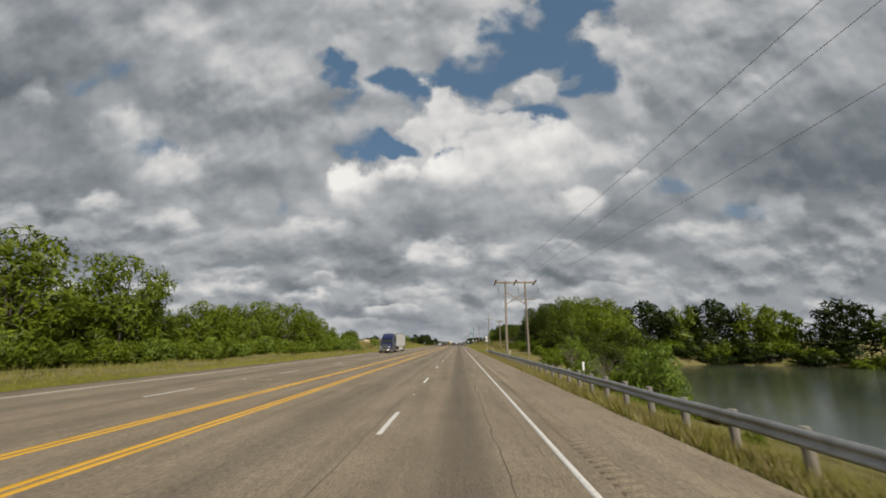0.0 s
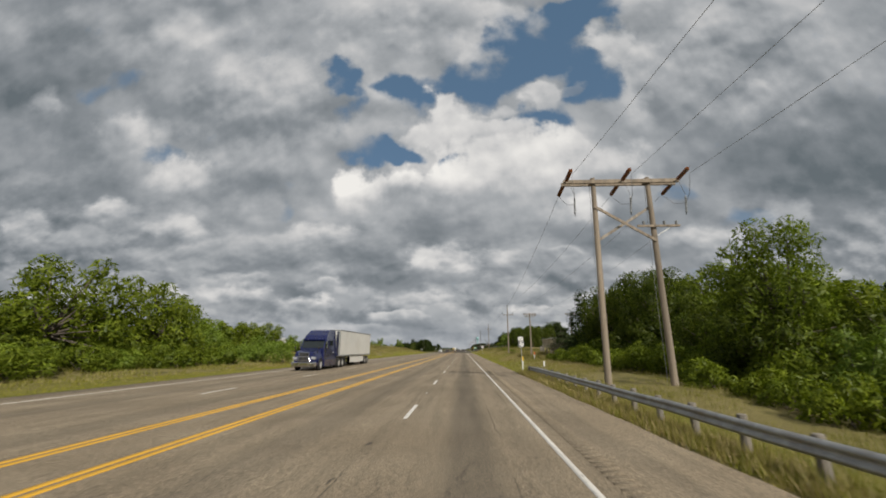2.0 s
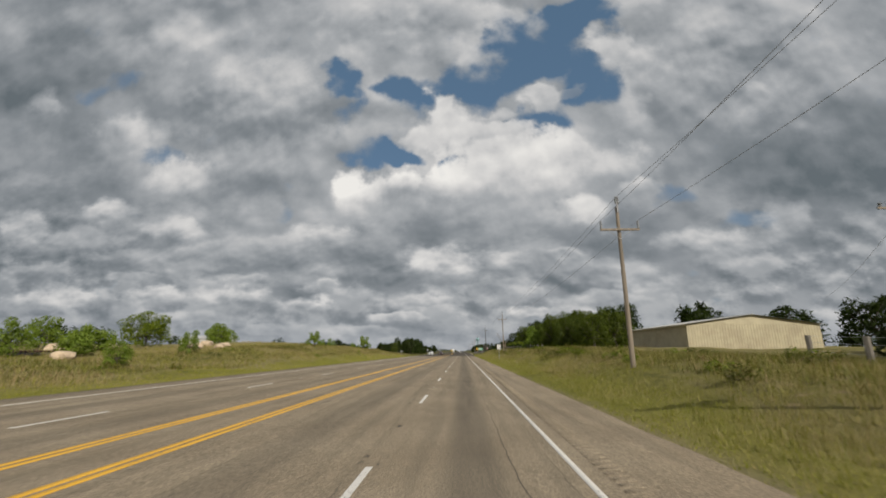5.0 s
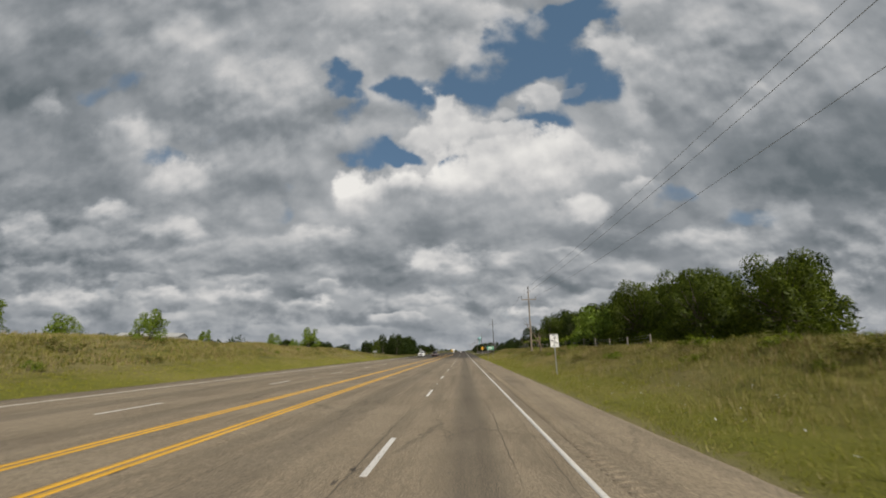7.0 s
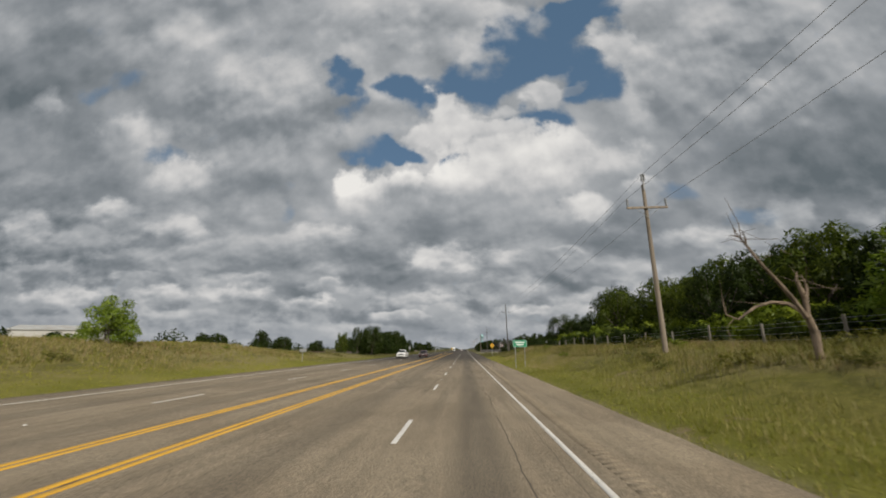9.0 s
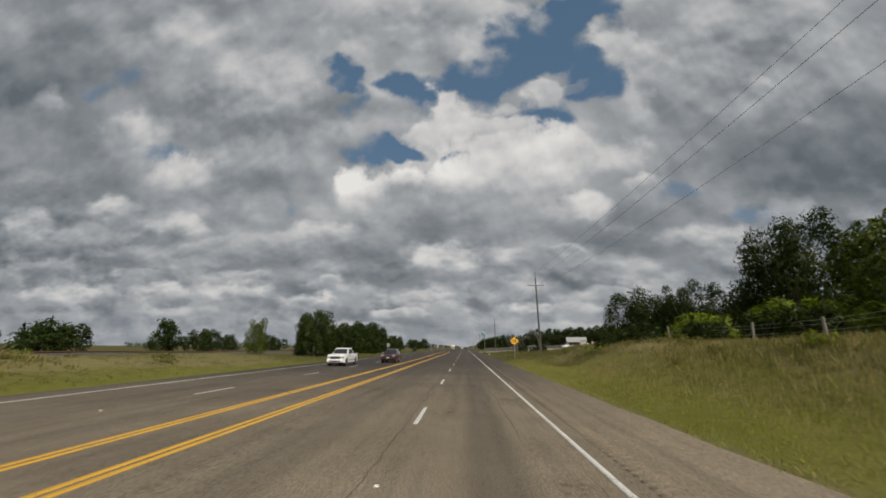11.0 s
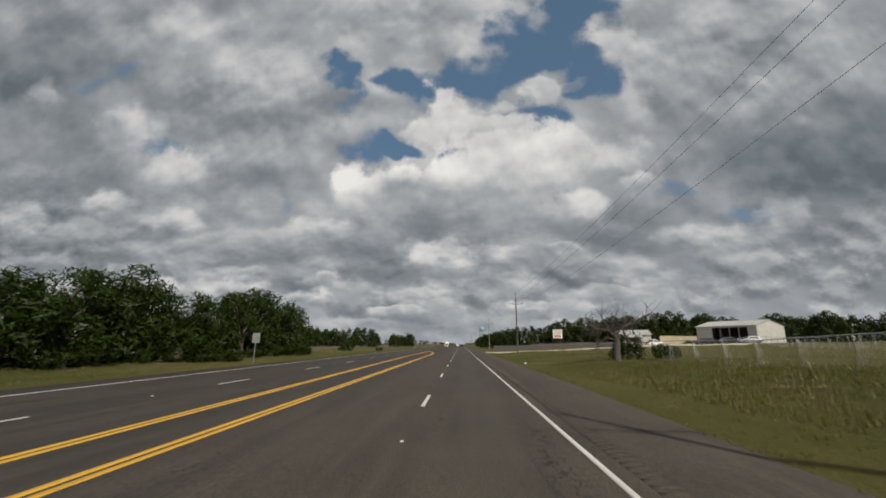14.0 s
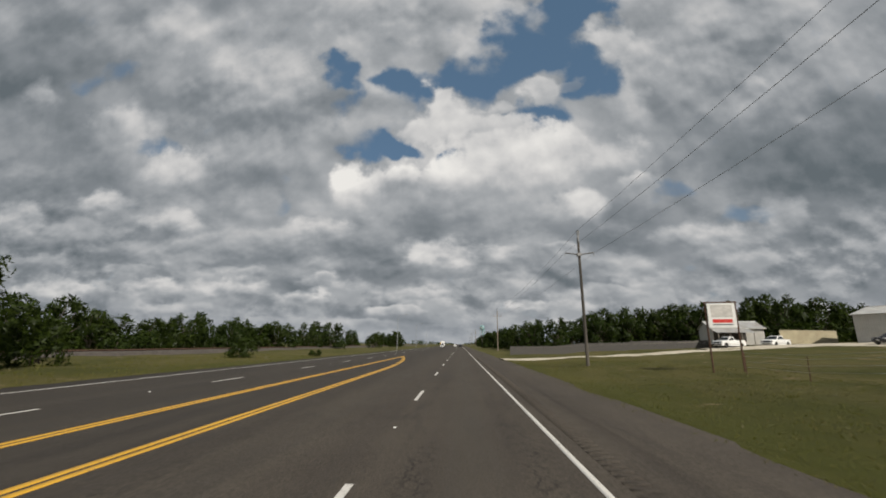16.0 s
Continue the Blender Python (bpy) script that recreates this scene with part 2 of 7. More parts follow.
LOW_CLOUDS = [
    (-0.371, 0.177, 0.247, 0.032, 0.36, 0.28, 0.7),
    (0.387, 0.189, 0.129, 0.038, 0.5, 0.38, 0.7),
    (-1.13, 0.198, 0.149, 0.036, 0.5, 0.36, 0.7),
    (0.111, 0.146, 0.131, 0.025, 0.6, 0.38, 0.7),
    (-0.863, 0.181, 0.079, 0.022, 0.6, 0.42, 0.7),
    (-1.019, 0.126, 0.176, 0.035, 0.74, 0.4, 0.85),
    (-0.778, 0.132, 0.111, 0.029, 0.78, 0.42, 0.85),
    (-0.6, 0.129, 0.124, 0.032, 0.78, 0.42, 0.85),
    (-0.38, 0.102, 0.083, 0.031, 0.86, 0.42, 0.9),
    (-0.326, 0.157, 0.039, 0.021, 0.8, 0.45, 0.7),
    (-0.138, 0.072, 0.104, 0.02, 0.76, 0.42, 0.85),
    (0.15, 0.09, 0.087, 0.023, 0.76, 0.42, 0.85),
]
build_sky()

# ---- materials ----


def paint(name, base, vary=0.25, scale=3.0, rough=0.7, metal=0.0, bump=0.15, grain=60.0, second=None, amount=0.5, stretch=(1, 1, 1), coat=0.0, leaf=0.0):
    """A surface with two scales of variation: base colour, blotches (towards second, if given), fine grain and relief."""
    m = bpy.data.materials.new(name)
    m.use_nodes = True
    t = m.node_tree
    t.nodes.clear()
    g = Nodes(t)
    co = g.vec("MULTIPLY", t.nodes.new("ShaderNodeTexCoord").outputs["Object"], stretch)
    blot = g.noise(co, scale, 5.0, 0.6)
    fine = g.noise(co, grain, 3.0, 0.6)
    dark = [c * (1 - vary) for c in base]
    light = [min(1, c * (1 + vary)) for c in base]
    col = g.mix(g.range(blot, 0.3, 0.7), dark, light)
    if second:
        col = g.mix(g.math("MULTIPLY", g.range(g.noise(co, scale * 0.4, 6.0, 0.65), 0.48, 0.62), amount), col, second)
    col = g.mix(g.range(fine, 0.25, 0.75, 0.0, vary), col, [c * 0.45 for c in base])
    p = t.nodes.new("ShaderNodeBsdfPrincipled")
    g.put(p.inputs["Base Color"], col)
    g.put(p.inputs["Roughness"], g.range(blot, 0.2, 0.8, max(0.02, rough - 0.08), min(1, rough + 0.08)))
    p.inputs["Metallic"].default_value = metal
    p.inputs["Coat Weight"].default_value = coat
    p.inputs["Coat Roughness"].default_value = 0.05
    if bump:
        b = t.nodes.new("ShaderNodeBump")
        b.inputs["Strength"].default_value, b.inputs["Distance"].default_value = bump, 0.02
        g.put(b.inputs["Height"], fine)
        t.links.new(b.outputs[0], p.inputs["Normal"])
    o = t.nodes.new("ShaderNodeOutputMaterial")
    t.links.new(p.outputs[0], o.inputs[0])
    return m


def foliage(name, deep, fresh, straw=None, share=0.0, through_light=0.3, object_shift=0.35):
    """Leaves and blades: colour by leaf and by plant, with light passing through."""
    m = bpy.data.materials.new(name)
    m.use_nodes = True
    t = m.node_tree
    t.nodes.clear()
    g = Nodes(t)
    geo = t.nodes.new("ShaderNodeNewGeometry")
    ran = geo.outputs["Random Per Island"]
    info = t.nodes.new("ShaderNodeObjectInfo")
    col = g.mix(ran, deep, fresh)
    col = g.mix(g.math("MULTIPLY", info.outputs["Random"], object_shift), col, g.mix(1.0, col, (1.45, 1.25, 0.7), "MULTIPLY"))
    if straw:
        far = g.noise(geo.outputs["Position"], 0.16, 4.0)
        k = g.math("ADD", g.math("MULTIPLY", ran, 0.6), g.math("MULTIPLY", far, 0.8))
        col = g.mix(g.range(k, 1.0 - share, 1.15 - share), col, straw)
    d = g.add("ShaderNodeBsdfDiffuse", (col, 0.5))
    tr = g.add("ShaderNodeBsdfTranslucent", (g.mix(1.0, col, (1.1, 1.2, 0.5), "MULTIPLY"),))
    mx = g.add("ShaderNodeMixShader", (through_light, d, tr))
    gl = t.nodes.new("ShaderNodeBsdfGlossy")
    gl.inputs["Roughness"].default_value = 0.45
    gl.inputs["Color"].default_value = (0.8, 0.85, 0.8, 1)
    mx = g.add("ShaderNodeMixShader", (0.012, mx, gl.outputs[0]))
    o = t.nodes.new("ShaderNodeOutputMaterial")
    t.links.new(mx, o.inputs[0])
    return m


def asphalt_material():
    m = bpy.data.materials.new("asphalt")
    m.use_nodes = True
    t = m.node_tree
    t.nodes.clear()
    g = Nodes(t)
    pos = t.nodes.new("ShaderNodeNewGeometry").outputs["Position"]
    x, y, z = g.xyz(pos)
    long = g.vec("MULTIPLY", pos, (1.0, 0.06, 1.0))
    blot = g.noise(pos, 0.35, 5.0, 0.6)
    streak = g.noise(long, 1.6, 5.0, 0.6)
    stone = g.noise(pos, 30.0, 4.0, 0.75)
    grit = t.nodes.new("ShaderNodeTexVoronoi")
    grit.inputs["Scale"].default_value = 70.0
    g.put(grit.inputs["Vector"], pos)
    col = g.mix(g.range(blot, 0.3, 0.7), (0.236, 0.190, 0.132), (0.292, 0.240, 0.170))
    # last stretch: darker surface with cloud shadow put into its colour, left lanes darkest
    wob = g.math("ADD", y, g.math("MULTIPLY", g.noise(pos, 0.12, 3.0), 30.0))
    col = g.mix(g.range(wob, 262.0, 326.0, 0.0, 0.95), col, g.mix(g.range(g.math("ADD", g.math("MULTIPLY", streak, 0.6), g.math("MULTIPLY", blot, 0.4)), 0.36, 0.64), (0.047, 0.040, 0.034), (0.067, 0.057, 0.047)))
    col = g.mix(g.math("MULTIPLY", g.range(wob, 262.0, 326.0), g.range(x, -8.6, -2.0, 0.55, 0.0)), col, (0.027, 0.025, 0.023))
    col = g.mix(g.range(streak, 0.42, 0.68, 0.0, 0.3), col, (0.090, 0.079, 0.064))

    def band(middle, half, k):
        off = g.math("ABSOLUTE", g.math("SUBTRACT", x, middle))
        return g.range(g.math("ADD", off, g.math("MULTIPLY", g.math("SUBTRACT", streak, 0.5), 0.5)), half * 0.3, half, k, 0.0)

    # oil between the wheel tracks, tyre-polished tracks
    for middle, half, k in ((0.15, 0.75, 0.50), (-3.8, 0.8, 0.30), (-9.8, 0.8, 0.25), (-14.0, 0.8, 0.3)):
        col = g.mix(band(middle, half, k), col, (0.074, 0.065, 0.053))
    col = g.mix(1.0, col, g.ramp(g.range(stone, 0.32, 0.68), ((0.0, (1.42, 1.42, 1.42)), (1.0, (0.42, 0.42, 0.42)))), "MULTIPLY")
    col = g.mix(g.range(grit.outputs["Distance"], 0.0, 0.35, 0.30, 0.0), col, (0.27, 0.243, 0.215))
    # cracks along the lane and across it, dark tar spots on the joint
    crack = t.nodes.new("ShaderNodeTexVoronoi")
    crack.feature = "DISTANCE_TO_EDGE"
    crack.inputs["Scale"].default_value = 0.42
    bent = g.vec("ADD", g.vec("MULTIPLY", pos, (1.0, 0.22, 1.0)), g.vec("MULTIPLY", g.noise(pos, 1.3, 5.0, 0.7, out=1), (0.7, 0.5, 0.0)))
    g.put(crack.inputs["Vector"], bent)
    where = g.range(g.noise(pos, 0.09, 3.0), 0.5, 0.62)
    col = g.mix(g.math("MULTIPLY", g.range(crack.outputs["Distance"], 0.002, 0.010, 0.38, 0.0), where), col, (0.032, 0.029, 0.027))
    # crazed wheel tracks, worst on the last stretch
    craze = t.nodes.new("ShaderNodeTexVoronoi")
    craze.feature = "DISTANCE_TO_EDGE"
    craze.inputs["Scale"].default_value = 3.4
    g.put(craze.inputs["Vector"], g.vec("ADD", pos, g.vec("MULTIPLY", g.noise(pos, 3.0, 4.0, 0.7, out=1), (0.35, 0.35, 0.0))))
    worn = g.range(g.noise(g.vec("MULTIPLY", pos, (1.0, 0.25, 1.0)), 0.55, 4.0, 0.65), 0.44, 0.56)
    track = g.math("MAXIMUM", g.math("MAXIMUM", band(-0.95, 0.55, 1.0), band(1.25, 0.5, 1.0)), band(-4.9, 0.5, 0.7))
    old = g.range(wob, 230.0, 330.0, 0.35, 1.0)
    col = g.mix(g.math("MULTIPLY", g.math("MULTIPLY", g.range(craze.outputs["Distance"], 0.004, 0.07, 0.9, 0.0), worn), g.math("MULTIPLY", track, old)), col, (0.022, 0.020, 0.018))
    # long seams that wander beside the wheel tracks
    sway = g.math("MULTIPLY", g.math("SUBTRACT", g.noise(g.vec("MULTIPLY", pos, (0.0, 1.0, 0.0)), 0.22, 6.0, 0.65), 0.5), 0.5)
    for middle, k in ((0.85, 0.7), (-1.98, 0.6), (-4.4, 0.35), (1.62, 0.4)):
        off = g.math("ABSOLUTE", g.math("SUBTRACT", g.math("SUBTRACT", x, middle), sway))
        broken = g.range(g.noise(g.vec("MULTIPLY", pos, (0.3, 0.08, 1.0)), 1.0, 4.0, 0.6), 0.42, 0.54)
        col = g.mix(g.math("MULTIPLY", g.range(off, 0.006, 0.022, k, 0.0), broken), col, (0.030, 0.027, 0.025))
    ravel = g.noise(pos, 11.0, 4.0, 0.75)
    col = g.mix(g.range(ravel, 0.45, 0.72, 0.0, 0.30), col, (0.075, 0.068, 0.062))
    tar = g.math("MULTIPLY", g.range(g.noise(g.vec("MULTIPLY", pos, (1.6, 0.5, 1.0)), 1.0, 5.0, 0.7), 0.60, 0.68),
                 g.range(g.math("ABSOLUTE", g.math("ADD", x, 1.9)), 0.15, 0.55, 0.85, 0.0))
    col = g.mix(tar, col, (0.035, 0.032, 0.03))
    tar = g.math("MULTIPLY", g.range(g.noise(g.vec("MULTIPLY", pos, (1.2, 0.4, 1.0)), 1.0, 5.0, 0.7), 0.60, 0.66),
                 g.range(g.math("ABSOLUTE", g.math("ADD", x, 6.0)), 0.2, 0.9, 0.8, 0.0))
    col = g.mix(tar, col, (0.045, 0.041, 0.038))
    p = t.nodes.new("ShaderNodeBsdfPrincipled")
    g.put(p.inputs["Base Color"], col)
    g.put(p.inputs["Roughness"], g.range(streak, 0.3, 0.7, 0.78, 0.95))
    p.inputs["Specular IOR Level"].default_value = 0.18
    b = t.nodes.new("ShaderNodeBump")
    b.inputs["Strength"].default_value, b.inputs["Distance"].default_value = 0.55, 0.012
    g.put(b.inputs["Height"], g.math("ADD", stone, g.math("MULTIPLY", grit.outputs["Distance"], -0.8)))
    t.links.new(b.outputs[0], p.inputs["Normal"])
    o = t.nodes.new("ShaderNodeOutputMaterial")
    t.links.new(p.outputs[0], o.inputs[0])
    return m


def road_paint(name, base, worn=0.35):
    """Thermoplastic line paint, chipped and soiled, with the asphalt showing where it is gone."""
    m = bpy.data.materials.new(name)
    m.use_nodes = True
    t = m.node_tree
    t.nodes.clear()
    g = Nodes(t)
    pos = t.nodes.new("ShaderNodeNewGeometry").outputs["Position"]
    chip = g.noise(pos, 14.0, 6.0, 0.75)
    wide = g.noise(pos, 0.5, 4.0)
    soil = g.noise(g.vec("MULTIPLY", pos, (2.0, 0.2, 1.0)), 2.0, 4.0)
    col = g.mix(g.range(soil, 0.35, 0.75, 0.0, 0.45), base, [c * 0.6 for c in base])
    k = g.math("ADD", chip, g.math("MULTIPLY", wide, 0.25))
    col = g.mix(g.range(k, 0.78 - worn * 0.3, 0.86 - worn * 0.3), col, (0.12, 0.107, 0.095))
    p = t.nodes.new("ShaderNodeBsdfPrincipled")
    g.put(p.inputs["Base Color"], col)
    p.inputs["Roughness"].default_value = 0.6
    o = t.nodes.new("ShaderNodeOutputMaterial")
    t.links.new(p.outputs[0], o.inputs[0])
    return m


def soil_material():
    m = bpy.data.materials.new("turf")
    m.use_nodes = True
    t = m.node_tree
    t.nodes.clear()
    g = Nodes(t)
    pos = t.nodes.new("ShaderNodeNewGeometry").outputs["Position"]
    x, y, z = g.xyz(pos)
    wide = g.noise(g.vec("MULTIPLY", pos, (1.0, 0.35, 1.0)), 0.13, 6.0, 0.62)
    mid = g.noise(pos, 1.1, 5.0, 0.65)
    fine = g.noise(pos, 14.0, 4.0, 0.7)
    col = g.mix(g.range(mid, 0.3, 0.7), (0.140, 0.136, 0.026), (0.235, 0.212, 0.055))
    col = g.mix(g.range(g.math("ADD", wide, g.range(g.math("ABSOLUTE", g.math("ADD", x, 7.1)), 15.0, 18.5, -0.03, 0.08)), 0.44, 0.60, 0.0, 0.85), col, (0.27, 0.225, 0.10))
    col = g.mix(g.range(fine, 0.35, 0.75, 0.0, 0.6), col, (0.055, 0.062, 0.018))
    weeds = g.math("MULTIPLY", g.range(g.noise(g.vec("MULTIPLY", pos, (1.0, 0.5, 1.0)), 0.5, 6.0, 0.7), 0.50, 0.62, 0.0, 0.7), g.range(g.math("ABSOLUTE", g.math("ADD", x, 7.1)), 15.0, 17.5))
    col = g.mix(weeds, col, (0.085, 0.082, 0.028))
    mown = g.math("MULTIPLY", g.range(g.math("ADD", g.math("ABSOLUTE", g.math("ADD", x, 7.1)), g.math("MULTIPLY", mid, 1.5)), 14.2, 16.6, 0.8, 0.0), g.range(fine, 0.3, 0.6, 1.0, 0.5))
    col = g.mix(mown, col, g.mix(g.range(wide, 0.35, 0.65), (0.150, 0.165, 0.018), (0.225, 0.215, 0.040)))
    # olive lawn of the last stretch, cloud shade mixed into its colour
    lawn = g.range(g.math("ADD", y, g.math("MULTIPLY", mid, 16.0)), 292.0, 338.0, 0.0, 0.85)
    col = g.mix(lawn, col, g.mix(g.range(wide, 0.35, 0.65), (0.050, 0.055, 0.013), (0.088, 0.079, 0.026)))
    bare = g.math("MULTIPLY", g.range(g.noise(pos, 0.3, 5.0, 0.7), 0.62, 0.7), 0.7)
    col = g.mix(bare, col, (0.26, 0.19, 0.12))
    # gravel and dry edge along the pavement
    rim = g.range(g.math("ABSOLUTE", g.math("ADD", x, 7.1)), 11.9, 12.7, 0.6, 0.0)
    col = g.mix(rim, col, (0.24, 0.20, 0.145))
    p = t.nodes.new("ShaderNodeBsdfPrincipled")
    g.put(p.inputs["Base Color"], col)
    p.inputs["Roughness"].default_value = 0.95
    p.inputs["Specular IOR Level"].default_value = 0.15
    b = t.nodes.new("ShaderNodeBump")
    b.inputs["Strength"].default_value, b.inputs["Distance"].default_value = 0.9, 0.12
    g.put(b.inputs["Height"], g.math("ADD", fine, mid))
    t.links.new(b.outputs[0], p.inputs["Normal"])
    o = t.nodes.new("ShaderNodeOutputMaterial")
    t.links.new(p.outputs[0], o.inputs[0])
    return m


def clear(name, tint=(0.02, 0.025, 0.028), rough=0.03):
    """Dark tinted glass, seen from outside."""
    m = bpy.data.materials.new(name)
    m.use_nodes = True
    p = m.node_tree.nodes["Principled BSDF"]
    p.inputs["Base Color"].default_value = (*tint, 1)
    p.inputs["Roughness"].default_value = rough
    p.inputs["Specular IOR Level"].default_value = 0.35
    return m


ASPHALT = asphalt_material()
TURF = soil_material()
WHITE_LINE = road_paint("white_road_paint", (0.62, 0.60, 0.56), 0.25)
YELLOW_LINE = road_paint("yellow_road_paint", (0.66, 0.36, 0.025), 0.25)
LEAF_ELM = foliage("elm_leaves", (0.058, 0.090, 0.009), (0.185, 0.235, 0.026))
LEAF_MESQUITE = foliage("mesquite_leaves", (0.085, 0.14, 0.018), (0.20, 0.27, 0.045))
# oak green, taken darker still in place of the late cloud shade
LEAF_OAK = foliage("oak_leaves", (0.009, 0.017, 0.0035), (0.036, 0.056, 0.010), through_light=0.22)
LEAF_CEDAR = foliage("cedar_leaves", (0.022, 0.038, 0.014), (0.060, 0.078, 0.028), through_light=0.12)
GRASS = foliage("grass_blades", (0.14, 0.155, 0.03), (0.265, 0.255, 0.065), (0.35, 0.30, 0.13), 0.25, 0.3)
MOWN = foliage("mown_grass_blades", (0.160, 0.180, 0.020), (0.31, 0.305, 0.045), (0.42, 0.34, 0.15), 0.15, 0.3)
DRY = foliage("dry_grass_blades", (0.20, 0.18, 0.065), (0.33, 0.285, 0.125), (0.36, 0.28, 0.15), 0.3, 0.25)
ROUGH = foliage("rough_grass_blades", (0.100, 0.112, 0.030), (0.205, 0.195, 0.068), (0.31, 0.22, 0.115), 0.22, 0.2)
WEEDY = foliage("weedy_grass_blades", (0.075, 0.078, 0.024), (0.15, 0.14, 0.05), (0.24, 0.19, 0.09), 0.2, 0.2)
LEAF_WEED = foliage("weed_leaves", (0.070, 0.080, 0.018), (0.17, 0.165, 0.045), (0.24, 0.19, 0.09), 0.2)
LEAF_HACKBERRY = foliage("hackberry_leaves", (0.026, 0.044, 0.006), (0.100, 0.130, 0.018), through_light=0.28)
BARK = paint("bark", (0.115, 0.095, 0.075), 0.4, 6, 0.95, bump=0.6, grain=30, stretch=(1, 1, 0.25))
DEADWOOD = paint("dead_wood", (0.30, 0.265, 0.225), 0.35, 5, 0.9, bump=0.5, grain=40, second=(0.12, 0.10, 0.085), stretch=(1, 1, 0.25))
DARKWOOD = paint("dark_dead_wood", (0.085, 0.072, 0.062), 0.4, 5, 0.95, bump=0.6, grain=30)
POLE_WOOD = paint("weathered_pole_wood", (0.26, 0.215, 0.165), 0.3, 3, 0.9, bump=0.4, grain=50, second=(0.13, 0.105, 0.08), stretch=(1, 1, 0.06))
DARK_POLE = paint("creosoted_pole_wood", (0.075, 0.066, 0.055), 0.35, 3, 0.9, bump=0.4, grain=50, second=(0.13, 0.115, 0.09), stretch=(1, 1, 0.06))
GALV = paint("galvanized_steel", (0.40, 0.41, 0.41), 0.18, 4, 0.5, 0.75, 0.05, 30, second=(0.25, 0.22, 0.18), amount=0.35)
RAIL_STEEL = paint("weathered_guardrail_steel", (0.36, 0.365, 0.36), 0.2, 3, 0.55, 0.6, 0.06, 30, second=(0.22, 0.20, 0.17), amount=0.4)
GREY_WOOD = paint("grey_post_wood", (0.21, 0.19, 0.16), 0.3, 5, 0.9, bump=0.4, grain=40, second=(0.16, 0.13, 0.10), stretch=(1, 1, 0.15))
CABLE = paint("aluminium_cable", (0.22, 0.22, 0.225), 0.1, 2, 0.6, 0.3, 0.0)
PORCELAIN = paint("brown_porcelain", (0.17, 0.060, 0.020), 0.25, 8, 0.25, bump=0.0)
GREY_PORCELAIN = paint("grey_porcelain", (0.24, 0.25, 0.26), 0.15, 8, 0.3, bump=0.0)
DULL_STEEL = paint("dull_fence_steel", (0.16, 0.16, 0.155), 0.25, 4, 0.65, 0.4, 0.05, 30)
SIGN_WHITE = paint("white_sign_sheeting", (0.74, 0.74, 0.72), 0.06, 3, 0.45, bump=0.0)
SIGN_BLACK = paint("black_sign_sheeting", (0.03, 0.032, 0.036), 0.1, 3, 0.5, bump=0.0)
SIGN_DARK = paint("dark_blue_grey_sheeting", (0.045, 0.055, 0.068), 0.1, 3, 0.5, bump=0.0)
SIGN_YELLOW = paint("yellow_sign_sheeting", (0.80, 0.44, 0.015), 0.06, 3, 0.45, bump=0.0)
SIGN_GREEN = paint("green_sign_sheeting", (0.015, 0.24, 0.12), 0.08, 3, 0.45, bump=0.0)
SIGN_RED = paint("red_sign_film", (0.55, 0.025, 0.02), 0.08, 3, 0.5, bump=0.0)
SIGN_GREY = paint("bare_sign_aluminium", (0.36, 0.37, 0.37), 0.1, 3, 0.5, 0.6, 0.0)
FADED = paint("faded_sign_print", (0.52, 0.50, 0.47), 0.15, 4, 0.6, bump=0.0)
ORANGE = paint("orange_plastic", (0.75, 0.13, 0.02), 0.1, 4, 0.6, bump=0.0)
DULL_AMBER = paint("soiled_amber_marker", (0.34, 0.20, 0.05), 0.2, 8, 0.7, bump=0.0)
YELLOW_TAPE = paint("yellow_reflector_film", (0.78, 0.50, 0.01), 0.08, 4, 0.5, bump=0.0)
WHITE_PLASTIC = paint("white_plastic_post", (0.72, 0.72, 0.70), 0.08, 4, 0.5, bump=0.0, second=(0.45, 0.42, 0.36), amount=0.4)
TAN_METAL = paint("tan_metal_siding", (0.42, 0.37, 0.25), 0.1, 1, 0.55, 0.1, 0.03, 20, second=(0.30, 0.25, 0.17), amount=0.4)
WHITE_METAL = paint("white_metal_siding", (0.48, 0.47, 0.44), 0.08, 1, 0.5, 0.1, 0.03, 20, second=(0.45, 0.41, 0.35), amount=0.35)
ROOF_METAL = paint("pale_metal_roofing", (0.50, 0.50, 0.48), 0.12, 1, 0.4, 0.35, 0.03, 20, second=(0.36, 0.29, 0.23), amount=0.4)
# dark colour of the sheets that stand in for indoor and porch shade
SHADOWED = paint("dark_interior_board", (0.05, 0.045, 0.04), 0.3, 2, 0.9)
GRAVEL = paint("caliche_gravel", (0.50, 0.45, 0.36), 0.2, 1.5, 0.95, bump=0.5, grain=25, second=(0.34, 0.29, 0.21), amount=0.5)
LIMESTONE = paint("limestone_rubble", (0.46, 0.36, 0.25), 0.3, 2, 0.95, bump=0.6, grain=15)
RUSTY = paint("rusty_steel", (0.10, 0.055, 0.035), 0.35, 5, 0.85, 0.3, 0.2, 40)
BLUE_PAINT = paint("dark_blue_lacquer", (0.004, 0.008, 0.060), 0.15, 2, 0.3, 0.0, 0.0, coat=0.55)
MAROON = paint("maroon_lacquer", (0.060, 0.006, 0.008), 0.12, 2, 0.3, 0.1, 0.0, coat=0.4)
CAR_WHITE = paint("white_lacquer", (0.72, 0.72, 0.71), 0.05, 2, 0.3, 0.0, 0.0, coat=0.4)
CAR_SILVER = paint("silver_lacquer", (0.24, 0.25, 0.26), 0.08, 2, 0.4, 0.2, 0.0, coat=0.3)
CAR_BLACK = paint("black_lacquer", (0.018, 0.018, 0.02), 0.1, 2, 0.25, 0.0, 0.0, coat=1.0)
